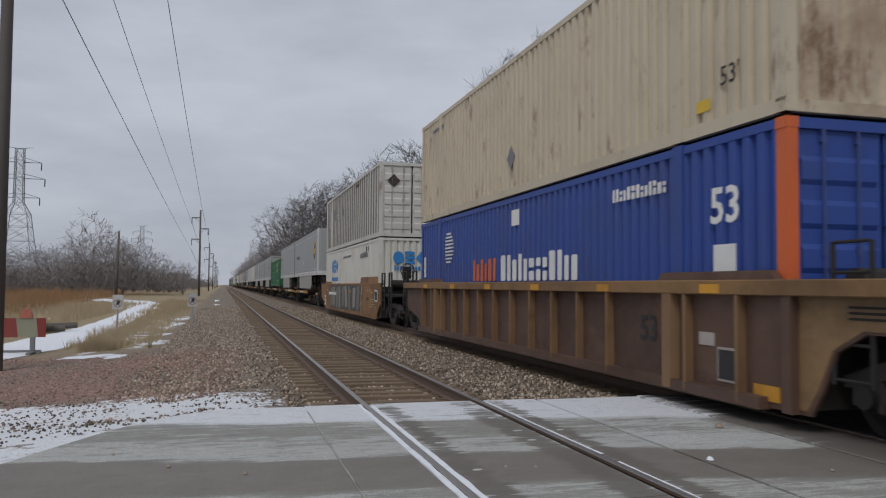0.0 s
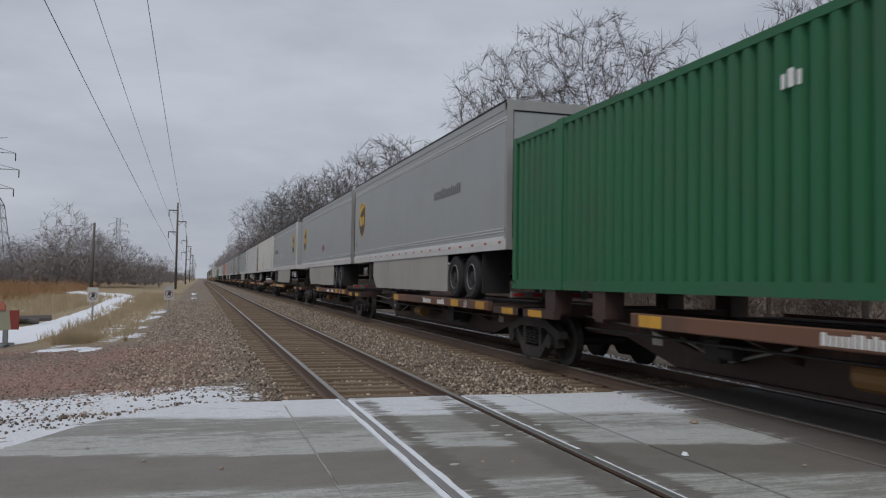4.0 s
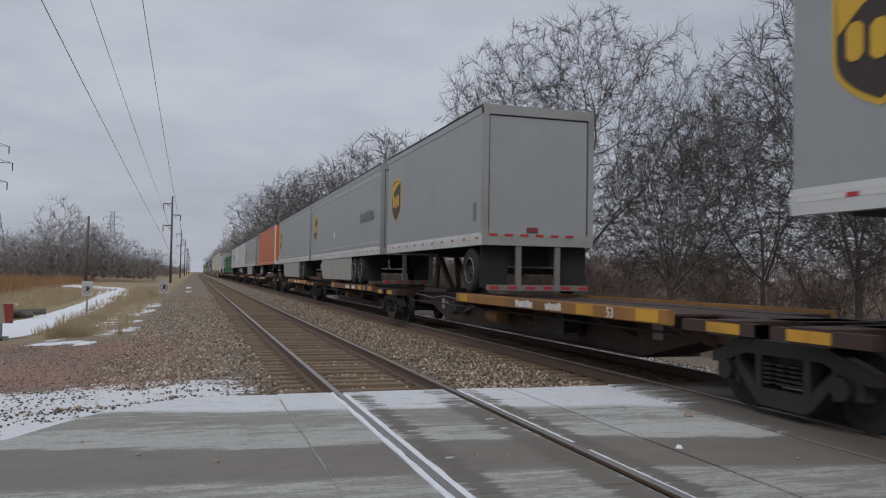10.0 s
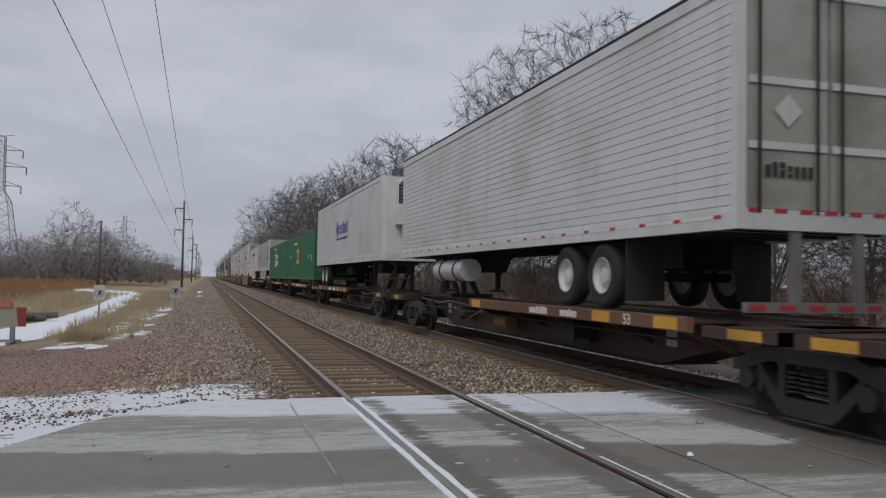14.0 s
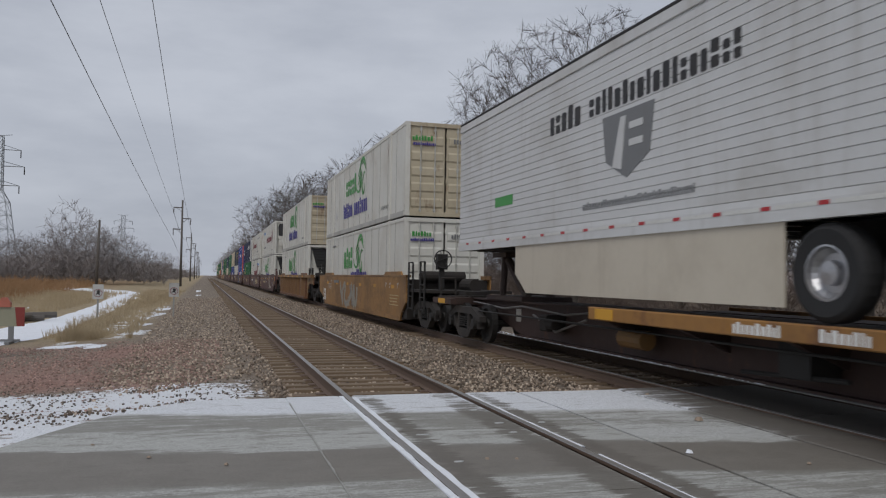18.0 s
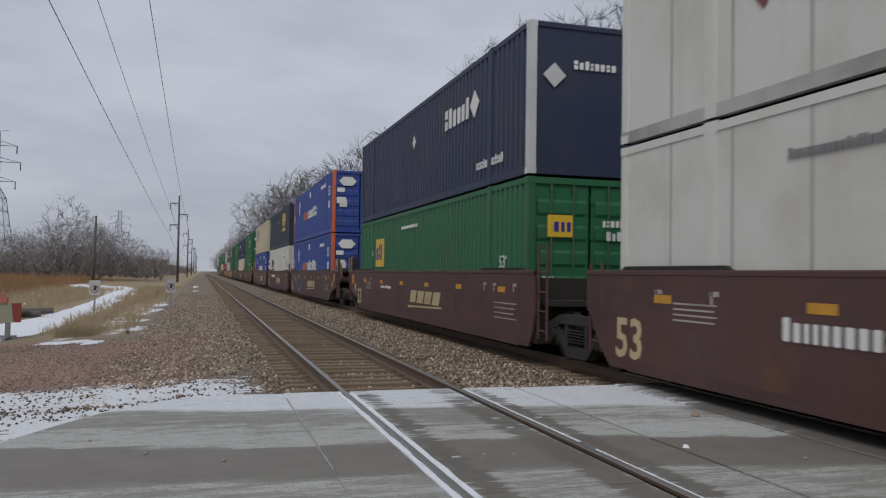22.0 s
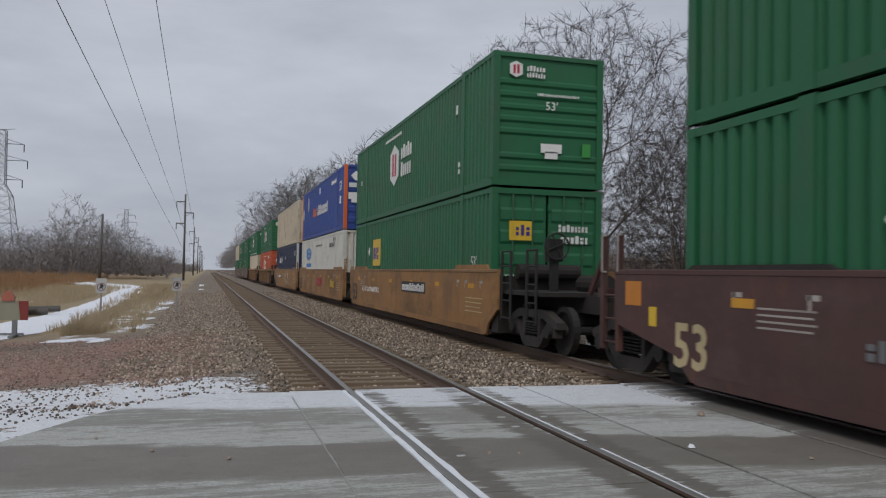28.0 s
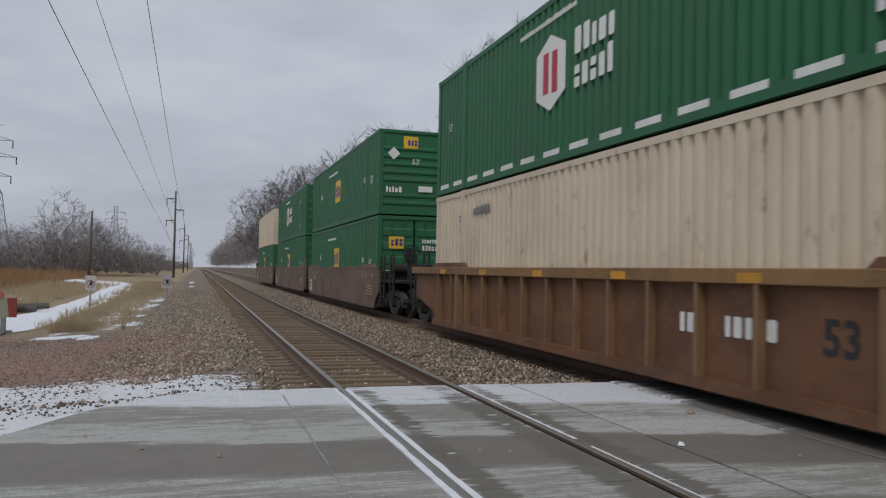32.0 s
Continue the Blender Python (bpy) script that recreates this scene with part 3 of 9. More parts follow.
# ---- ballast stones ----
def stones(name, count, area, size, mat, label, seed, z_of, thin=True):
    rng = np.random.default_rng(seed)
    phi = (1 + 5 ** 0.5) / 2
    base = np.array([(-1, phi, 0), (1, phi, 0), (-1, -phi, 0), (1, -phi, 0), (0, -1, phi), (0, 1, phi), (0, -1, -phi), (0, 1, -phi), (phi, 0, -1), (phi, 0, 1), (-phi, 0, -1), (-phi, 0, 1)]) / 1.9
    tri = np.array([(0, 11, 5), (0, 5, 1), (0, 1, 7), (0, 7, 10), (0, 10, 11), (1, 5, 9), (5, 11, 4), (11, 10, 2), (10, 7, 6), (7, 1, 8), (3, 9, 4), (3, 4, 2), (3, 2, 6), (3, 6, 8), (3, 8, 9), (4, 9, 5), (2, 4, 11), (6, 2, 10), (8, 6, 7), (9, 8, 1)])
    x, y = area(rng, count)
    keep = ~(y < -99) if not thin else ~((y < EDGE + 0.05) & (x > -1.9)) & ((x > 0.9) | (y > 13.2 + 0.7 * np.sin(x * 2.3)) | (rng.random(len(x)) < 0.03))
    x, y = x[keep], y[keep]
    c = len(x)
    z = np.array([z_of(a, b) for a, b in zip(x, y)])
    sc = size * rng.uniform(0.55, 1.25, c)[:, None] * rng.uniform(0.6, 1.1, (c, 3))
    v = base[None] * (1 + rng.uniform(-0.22, 0.22, (c, 12, 1))) * sc[:, None]
    a = rng.uniform(0, 6.28, c)
    ca, sa = np.cos(a)[:, None], np.sin(a)[:, None]
    v = np.stack([v[..., 0] * ca - v[..., 1] * sa, v[..., 0] * sa + v[..., 1] * ca, v[..., 2]], -1)
    v += np.stack([x, y, z + sc[:, 2] * 0.25], -1)[:, None]
    f = (tri[None] + 12 * np.arange(c)[:, None, None]).reshape(-1, 3)
    me = bpy.data.meshes.new(name)
    me.vertices.add(c * 12)
    me.vertices.foreach_set("co", v.reshape(-1))
    me.loops.add(len(f) * 3)
    me.loops.foreach_set("vertex_index", f.reshape(-1))
    me.polygons.add(len(f))
    me.polygons.foreach_set("loop_start", np.arange(0, len(f) * 3, 3))
    me.update(calc_edges=True)
    me.materials.append(mat)
    return tagged(new(name, me), label, "stones", kind="stuff")


def ballast_top(x, y):
    """Shoulders, cribs between ties and the strip between the two tracks."""
    for c in (NEAR_C, XC):
        d = abs(x - c)
        if d < 1.3:
            return -0.222
        if d < 1.75:
            return -0.19
    if NEAR_C < x < XC:
        return -0.20
    return max(ground_height(x, y), -0.2 - 0.12 * max(0, (NEAR_C - 1.75 - x)))


def bed_area(rng, n):
    y = EDGE + 0.1 + 52 * rng.random(n) ** 2.0
    x = rng.uniform(-1.6, 9.4, n)
    return x, y


def red_area(rng, n):
    y = 9.5 + 13 * rng.random(n) ** 1.3
    x = rng.uniform(-9, 0.4, n)
    return x, y


def bed_mesh():
    """The raised bed under both tracks."""
    s = Shell()
    s.prism([(-1.2, -0.5), (0.4, -0.245), (9.0, -0.245), (10.4, -0.6)], 'y', EDGE - 0.3, 900)
    return s.mesh("ballast_bed", M_BED)


def bed_material():
    m, n, l, b = nodes_of("ballast bed")
    geo = n.new("ShaderNodeNewGeometry").outputs["Position"]
    vor = n.new("ShaderNodeTexVoronoi")
    vor.inputs["Scale"].default_value = 16.0
    l.new(geo, vor.inputs["Vector"])
    n1, n2 = noise_node(n, l, geo, 0.3, 5), noise_node(n, l, geo, 30, 5, 0.8)
    c = mix(n, l, vor.outputs["Color"], (0.11, 0.086, 0.066), (0.44, 0.365, 0.295))
    c = mix(n, l, smooth(n, l, n2, 0.4, 0.75), mix(n, l, 0.6, c, (0.10, 0.08, 0.065)), c)
    sep = n.new("ShaderNodeSeparateXYZ")
    l.new(geo, sep.inputs[0])
    for cx in (NEAR_C, XC):
        d = maths(n, l, 'ABSOLUTE', maths(n, l, 'SUBTRACT', sep.outputs[0], cx))
        c = mix(n, l, maths(n, l, 'MULTIPLY', smooth(n, l, d, 1.5, 1.0), 0.7), c, mix(n, l, n1, (0.075, 0.05, 0.033), (0.16, 0.11, 0.07)))
    l.new(c, b.inputs["Base Color"])
    b.inputs["Roughness"].default_value = 0.92
    bump(n, l, b, maths(n, l, 'ADD', vor.outputs["Distance"], n2), 0.8, 0.05)
    return m


M_BED = bed_material()
tagged(new("ballast_bed", bed_mesh()), "raised bed of brown crushed stone under the tracks", "ballast", kind="structure")
stones("ballast_stones", 40000, bed_area, 0.027, M_BALLAST, "brown and grey crushed ballast stones", 3, ballast_top)
stones("gravel_stones", 15000, red_area, 0.022, M_REDGRAVEL, "reddish brown gravel beside the road", 4, ground_height)


def verge_area(rng, n):
    y = 8.0 + 6.0 * rng.random(n)
    x = rng.uniform(-8, 0.9, n)
    ok = (y > EDGE + 0.1 - 0.62 * np.clip(0.3 - x, 0, 9) ** 1.1 + 0.25) & (np.sin(x * 1.9 + np.sin(y * 2.3)) + np.sin(y * 3.1 - x) > -0.5)
    return x[ok], y[ok]


stones("verge_stones", 3600, verge_area, 0.019, stone_material("dark wet gravel", (0.045, 0.038, 0.034), (0.26, 0.21, 0.17), (0.11, 0.088, 0.07)), "dark stones poking through thin snow at the road's edge", 6, ground_height, False)


def far_snow():
    """Old snow on the shoulder beyond the far track, with a ragged edge towards the rail."""
    for y0, y1, z in ((-8.0, EDGE - 0.7, -0.020), (EDGE + 0.1, 70.0, -0.185)):
        n = int((y1 - y0) / 0.35)
        vs, fs = [], []
        for k in range(n + 1):
            y = y0 + (y1 - y0) * k / n
            e = 0.30 * noise.noise(Vector((y * 0.7, 4.0, 0))) + 0.12 * noise.noise(Vector((y * 2.9, 1.0, 0)))
            o = 0.5 * noise.noise(Vector((y * 0.4, 8.0, 0)))
            low = -0.2 if y > EDGE else 0.0
            vs += [(8.62 + e, y, z - 0.035), (8.78 + e, y, z + 0.012), (9.6 + o, y, z + 0.01 + 0.3 * low), (10.4 + o, y, z + low)]
            if k:
                b = 4 * (k - 1)
                fs += [(b + j, b + j + 1, b + j + 5, b + j + 4) for j in range(3)]
        me = bpy.data.meshes.new("snow_strip")
        me.from_pydata(vs, [], fs)
        me.materials.append(M_SNOW)
        tagged(new("snow_strip", me), "old snow lying beyond the far rail", "snow", kind="stuff")


far_snow()


def snow_spots():
    """Small hollows in the panels filled with snow."""
    s = Shell()
    r = random.Random(4)
    for x in (1.14, 1.48, 2.02, 2.95, 3.48, 3.92):
        for y in (9.86, 8.72, 7.86, 7.42, 6.3):
            if r.random() < 0.5:
                continue
            cx, cy, a, b = x + r.uniform(-0.05, 0.05), y + r.uniform(-0.05, 0.05), r.uniform(0.035, 0.07), r.uniform(0.016, 0.026)
            s.prism([(cx + a * math.cos(k * 0.785), cy + b * math.sin(k * 0.785)) for k in range(8)], 'z', -0.02, -0.0075)
    tagged(new("snow_spots", s.mesh("snow_spots", plain("frost in hollows", (0.50, 0.51, 0.52), 0.8, 0, 25.0, 0.3))), "small hollows of the panels filled with snow", "snow", kind="stuff")


snow_spots()


# ---- the train ----
BOX_L, BOX_H, HALF = 16.48, 2.92, 1.3
SPEED = (24.1166, 0.087755, -0.0056248)
MOVING = []


def run(t):
    """How far the train has come at t seconds, counted from its place at 16 s."""
    u = t - 16.0
    return SPEED[0] * u + SPEED[1] * u * u / 2 + SPEED[2] * u ** 3 / 6


def rolling(ob, s, z, label, category, group):
    tagged(ob, label, category, group)
    ob.location = (XC, s - run(0), z)
    MOVING.append((ob, s, z))
    return ob


TAN, BLUE, WHITE, GREEN = (0.52, 0.45, 0.335), (0.022, 0.06, 0.27), (0.585, 0.58, 0.535), (0.012, 0.115, 0.045)
NAVY, UMAX, REDOR, CREAM = (0.018, 0.030, 0.052), (0.014, 0.022, 0.062), (0.46, 0.085, 0.030), (0.60, 0.515, 0.395)
GREYW = (0.52, 0.515, 0.48)


def mat_rgb(key):
    return {"tan": TAN, "blue": BLUE, "white": WHITE, "green": GREEN, "navy": NAVY, "umax": UMAX, "redor": REDOR, "cream": CREAM, "greyw": GREYW}[key]


def colour(key, rust=0.0):
    rgb = mat_rgb(key)
    light = sum(rgb) > 1.0
    return paint("painted steel " + key + (" rusty" if rust else ""), rgb, 0.55, 0, 0.32 if light else 0.3,
                 (0.30, 0.24, 0.17) if light else (0.06, 0.055, 0.045), 0.3, rust)


M_ORANGE = paint("orange corner paint", (0.60, 0.12, 0.03), 0.55)
M_GOLD = paint("gold logo paint", (0.60, 0.36, 0.03), 0.5, 0, 0.1)
M_BROWN = paint("dark brown logo paint", (0.035, 0.022, 0.018), 0.5, 0, 0.1)
M_GREENL = paint("green logo paint", (0.04, 0.27, 0.05), 0.5, 0, 0.15)
M_INDIGO = paint("indigo logo paint", (0.03, 0.022, 0.22), 0.5, 0, 0.15)
M_SKY = paint("bright blue logo paint", (0.03, 0.20, 0.50), 0.5, 0, 0.1)
M_DEEPB = paint("dark blue logo paint", (0.012, 0.07, 0.22), 0.5, 0, 0.2)
M_MAROON = paint("maroon lettering", (0.18, 0.035, 0.045), 0.5, 0, 0.1)
M_YLOGO = paint("yellow logo paint", (0.66, 0.43, 0.03), 0.5, 0, 0.15)
M_FAINT = paint("worn white stencil", (0.40, 0.36, 0.33), 0.6, 0, 0.5)
M_BUFF = paint("faded buff lettering", (0.50, 0.40, 0.22), 0.6, 0, 0.4)
M_GREYL = paint("grey lettering", (0.16, 0.165, 0.17), 0.5, 0, 0.1)
M_REDL = paint("red logo paint", (0.42, 0.03, 0.05), 0.5, 0, 0.1)


def outline(name, pts, x, mat, parent, label="", thick=0.006, face='side'):
    s = Shell()
    if face == 'side':
        s.prism(pts, 'x', x - thick, x)
    else:
        s.prism([(a, b) for a, b in pts], 'y', x - thick, x)
    return part(name, s, mat, parent, label)


def shield(parent, yc, zc, w, h, x):
    """Brown delivery badge with a golden top and strokes in place of its letters."""
    def shape(k):
        a, b = w / 2 * k, h * k
        pts = [(yc + a, zc + 0.40 * b), (yc + a * 0.5, zc + 0.47 * b), (yc, zc + 0.5 * b), (yc - a * 0.5, zc + 0.47 * b), (yc - a, zc + 0.40 * b), (yc - a, zc - 0.10 * b)]
        for j in range(1, 6):
            q = j / 6
            pts.append((yc - a * (1 - q ** 2.2), zc - 0.10 * b - 0.40 * b * q))
        pts.append((yc, zc - 0.5 * b))
        for j in range(5, 0, -1):
            q = j / 6
            pts.append((yc + a * (1 - q ** 2.2), zc - 0.10 * b - 0.40 * b * q))
        pts.append((yc + a, zc - 0.10 * b))
        return pts
    badge = outline("badge", shape(1.0), x, M_GOLD, parent, "gold and dark brown shield badge")
    outline("badge_field", shape(0.9), x - 0.006, M_BROWN, badge)
    a = w / 2 * 0.88
    outline("badge_top", [(yc + a, zc + 0.34 * h), (yc - a * 0.2, zc + 0.43 * h), (yc - a * 0.98, zc + 0.36 * h), (yc - a * 0.3, zc + 0.31 * h), (yc + a * 0.4, zc + 0.22 * h), (yc + a * 0.98, zc + 0.06 * h)], x - 0.012, M_GOLD, badge)
    for o, dz in ((0.25, 0.0), (0.0, -0.03), (-0.25, 0.0)):
        part("badge_stroke", Shell().prism(slab_shape(yc + (o - 0.09) * w, yc + (o + 0.09) * w, zc + (dz - 0.15) * h, zc + (dz + 0.12) * h, 0.05 * w), 'x', x - 0.019, x - 0.012), M_GOLD, badge)


def hexbadge(parent, yc, zc, w, h, x, face='side', flip=-1):
    pts = [(yc, zc + h / 2), (yc - w / 2, zc + h * 0.30), (yc - w / 2, zc - h * 0.30), (yc, zc - h / 2), (yc + w / 2, zc - h * 0.30), (yc + w / 2, zc + h * 0.30)]
    b = outline("badge", pts, x, M_WHITE, parent, "white six-sided badge with red strokes", face=face)
    s = Shell()
    for a0, a1, z0, z1 in ((0.06, 0.24, -0.26, 0.28), (-0.24, -0.06, -0.28, 0.26)):
        if face == 'side':
            s.box(x - 0.012, x - 0.006, yc + a0 * w, yc + a1 * w, zc + z0 * h, zc + z1 * h)
        else:
            s.box(yc + a0 * w, yc + a1 * w, x - 0.012, x - 0.006, zc + z0 * h, zc + z1 * h)
    part("badge_mark", s, M_REDL, b)["kind"] = "stuff"


def yellow_panel(parent, yc, zc, w, h, x, seed, face='side'):
    pts = [(yc + w / 2, zc - h / 2), (yc + w / 2, zc + h / 2), (yc - w / 2, zc + h / 2), (yc - w / 2, zc - h / 2)]
    p = outline("logo_panel", pts, x, M_YLOGO, parent, "yellow square logo panel", face=face)
    bars("logo_mark", yc - w * 0.40, yc + w * 0.42, zc - h * 0.26, zc + h * 0.30, x - 0.006, M_INDIGO, p, seed, face=face)


def side_wall(L, H, style, waves=None):
    """The wall towards the road: corrugated, ribbed or made of flat sheets with seams."""
    s = Shell()
    x = -HALF
    if style == 'corr':
        n = int(L / 0.265)
        pts, p = [], L / n
        for k in range(n):
            y = k * p
            pts += [(x + 0.066, y), (x + 0.066, y + 0.34 * p), (x + 0.002, y + 0.44 * p), (x + 0.002, y + 0.90 * p)]
        pts.append((x + 0.066, L))
        b = len(s.v)
        for z in (0.16, H - 0.10):
            s.v += [(a, y, z) for a, y in pts]
        m = len(pts)
        s.f += [(b + k, b + k + 1, b + m + k + 1, b + m + k) for k in range(m - 1)]
    elif style == 'rib':
        s.box(x + 0.03, x + 0.06, 0, L, 0.1, H - 0.05)
    else:
        s.box(x + 0.012, x + 0.06, 0, L, 0.1, H - 0.05)
    s.box(HALF - 0.05, HALF, 0, L, 0.1, H - 0.05)
    return s


def container(s, z, key, style, end, label, marks=(), group="containers on the train", seed=1, rust=0.0, post=None, far_post=None, L=BOX_L, H=BOX_H):
    mat = colour(key, rust)
    root = rolling(new("shipping_container"), s, z, label, "container", group)
    wall = cached(("wall", style, key, rust, L), lambda: side_wall(L, H, style).mesh("side_wall", mat))
    part("side_wall", wall, mat, root)
    part("roof", cached(("roof", key, L, rust), lambda: Shell().box(-HALF + 0.05, HALF - 0.05, 0.05, L - 0.05, H - 0.06, H - 0.015).mesh("roof", mat)), mat, root)
    part("floor", cached(("cfloor", L), lambda: Shell().box(-HALF + 0.06, HALF - 0.06, 0.05, L - 0.05, 0.03, 0.14).mesh("floor", M_UNDER)), M_UNDER, root)
    for sx in (-1, 1):
        lo, hi = (-HALF - 0.006, -HALF + 0.09) if sx < 0 else (HALF - 0.09, HALF)
        rail = mat if style != 'flat' else paint("grimy container rail", (0.41, 0.405, 0.38), 0.6, 0, 0.6, (0.14, 0.12, 0.10), 0.4)
        part("bottom_rail", cached(("rail", key, L, rust, sx, style == 'flat'), lambda: Shell().box(lo, hi, 0, L, 0.0, 0.165).mesh("bottom_rail", rail)), None, root)
        part("top_rail", cached(("trail", key, L, rust, sx), lambda: Shell().box(lo, hi, 0, L, H - 0.105, H).mesh("top_rail", mat)), mat, root)
    # posts at the lifting points and the corners
    for yp in (2.14, L - 2.14):
        pm = cached(("post", key, rust), lambda: Shell().box(-HALF - 0.020, -HALF + 0.06, -0.11, 0.11, 0.0, H).box(-HALF - 0.015, -HALF + 0.06, -0.13, 0.13, H - 0.14, H + 0.02).mesh("lifting_post", mat))
        p = part("lifting_post", pm, mat, root)
        p.location = (0, yp, 0)
    for yp, over in ((0.085, post), (L - 0.085, far_post)):
        for sx in (-1, 1):
            pmat = over if over and sx < 0 else mat
            cm = cached(("corner", pmat.name), lambda: Shell().box(-0.073, 0.073, -0.087, 0.087, 0, H).box(-0.082, 0.082, -0.09, 0.09, 0, 0.118).box(-0.082, 0.082, -0.09, 0.09, H - 0.118, H + 0.006).mesh("corner_post", pmat))
            part("corner_post", cm, pmat, root).location = (sx * (HALF - 0.067), yp, 0)
    if style == 'rib':
        rm = cached(("outer_rib", L), lambda: Shell().box(-HALF - 0.004, -HALF + 0.03, -0.045, 0.045, 0.16, H - 0.1).mesh("wall_rib", paint("grey ribs", (0.17, 0.16, 0.145), 0.6, 0, 0.5)))
        k = 0
        while 0.3 + 0.56 * k < L - 0.1:
            p = part("wall_rib", rm, None, root)
            p.location = (0, 0.3 + 0.56 * k, 0)
            k += 1
    if style == 'flat':
        sm = cached(("seam", key), lambda: Shell().box(-HALF + 0.002, -HALF + 0.014, -0.014, 0.014, 0.16, H - 0.1).mesh("sheet_seam", paint("sheet seam", (0.34, 0.335, 0.31), 0.6, 0, 0.5)))
        for k in range(1, 13):
            p = part("sheet_seam", sm, None, root)
            p.location = (0, L * k / 13, 0)
    end_wall(root, end, key, mat, H, rust, seed)
    part("far_end", cached(("far", key, H, L, rust), lambda: Shell().box(-HALF + 0.1, HALF - 0.1, L - 0.06, L - 0.02, 0.05, H - 0.05).mesh("far_end", mat)), mat, root)
    for k, mk in enumerate(marks):
        apply_mark(root, mk, seed * 31 + k, L)
    return root


def end_wall(root, end, key, mat, H, rust, seed):
    if rust and end == 'doors' and key in ("white", "cream"):
        mat = paint("stained tan door", (0.44, 0.385, 0.28), 0.6, 0, 0.6, (0.20, 0.13, 0.07), 0.7, 0.25)
    if rust == 0.25 and end == 'corr':
        mat = paint("flaking painted end", (0.56, 0.54, 0.48), 0.7, 0, 0.35, (0.30, 0.20, 0.12), 0.5, 0.85)
    if rust >= 0.3 and end == 'corr':
        mat = paint("rust-streaked end " + key, mat_rgb(key), 0.7, 0, 0.8, (0.20, 0.10, 0.055), 0.95, 0.7)
    if end == 'doors':
        e = cached(("doors", key, H, rust), lambda: door_shell(H).mesh("door_leaf", mat))
        for sx in (-1, 1):
            d = part("door_leaf", e, mat, root)
            d.location = (0.60 * sx, 0.05, 0)
            for o in (-0.22, 0.24):
                bar = part("lock_bar", cached(("bar", key), lambda: Shell().tube((0, -0.045, 0.12), (0, -0.045, H - 0.1), 0.02, 8).box(-0.035, 0.035, -0.06, 0.0, 0.16, 0.22).box(-0.035, 0.035, -0.06, 0.0, H - 0.26, H - 0.2).box(-0.035, 0.035, -0.06, 0.0, H * 0.48, H * 0.52).mesh("lock_bar", paint("lock rod " + key, tuple(0.75 * c + 0.03 for c in mat_rgb(key)), 0.5, 0.2, 0.4))), None, d)
                bar.location = (o, 0, 0)
        part("door_sill", cached(("doorsill", key, rust), lambda: Shell().box(-HALF, HALF, 0.0, 0.1, 0, 0.14).mesh("door_sill", mat)), mat, root)
        part("door_header", cached(("doorhead", key, rust), lambda: Shell().box(-HALF, HALF, 0.0, 0.1, H - 0.12, H).mesh("door_header", mat)), mat, root)
    elif end == 'ribs':
        def make():
            q = Shell()
            line = [(0.05, 0.10)]
            z = 0.30
            while z < H * 0.78:
                if not 0.75 < z < 1.0:
                    line += [(0.05, z), (0.012, z + 0.05), (0.012, z + 0.12), (0.05, z + 0.17)]
                z += 0.27
            q.prism(line + [(0.05, H - 0.08), (0.10, H - 0.08), (0.10, 0.10)], 'x', -HALF + 0.14, HALF - 0.14)
            return q.mesh("end_wall", mat)
        part("end_sill", cached(("corrsill", key, rust), lambda: Shell().box(-HALF, HALF, 0.0, 0.1, 0, 0.14).mesh("end_sill", mat)), mat, root)
        part("end_header", cached(("corrhead", key, rust), lambda: Shell().box(-HALF, HALF, 0.0, 0.1, H - 0.1, H).mesh("end_header", mat)), mat, root)
        part("end_wall", cached(("ribend", key, rust), make), mat, root)
    elif end == 'flat':
        part("end_wall", cached(("flatend", key, rust), lambda: Shell().box(-HALF + 0.1, HALF - 0.1, 0.03, 0.09, 0.05, H - 0.05).box(-HALF, HALF, 0.0, 0.1, 0, 0.14).box(-HALF, HALF, 0.0, 0.1, H - 0.1, H).mesh("end_wall", mat)), mat, root)
    elif end == 'corr':
        def make():
            q = Shell()
            line = []
            for k in range(10):
                c = -1.15 + 0.255 * k
                line += [(c - 0.12, 0.07), (c - 0.07, 0.02), (c + 0.04, 0.02), (c + 0.09, 0.07)]
            q.prism(line + [(1.25, 0.11), (-1.27, 0.11)], 'z', 0.1, H - 0.1)
            return q.mesh("end_wall", mat)
        part("end_sill", cached(("corrsill", key, rust), lambda: Shell().box(-HALF, HALF, 0.0, 0.1, 0, 0.14).mesh("end_sill", mat)), mat, root)
        part("end_header", cached(("corrhead", key, rust), lambda: Shell().box(-HALF, HALF, 0.0, 0.1, H - 0.1, H).mesh("end_header", mat)), mat, root)
        part("end_wall", cached(("corrend", key, rust), make), mat, root)
    elif end == 'reefer':
        part("end_wall", cached(("reefend", key), lambda: Shell().box(-HALF + 0.1, HALF - 0.1, 0.25, 0.32, 0.05, H - 0.05).box(-HALF, HALF, 0.0, 0.3, H - 0.12, H).box(-HALF, HALF, 0.0, 0.3, 0, 0.12).mesh("end_wall", mat)), mat, root)
        u = part("cooling_unit", cached("cool", lambda: Shell().prism([(-1.05, 1.35), (1.05, 1.35), (1.05, H - 0.35), (0.9, H - 0.16), (-0.9, H - 0.16), (-1.05, H - 0.35)], 'y', 0.02, 0.26).box(-0.95, 0.95, 0.06, 0.26, 0.75, 1.34).mesh("cooling_unit", colour("white"))), None, root, "white refrigeration unit with black grilles")
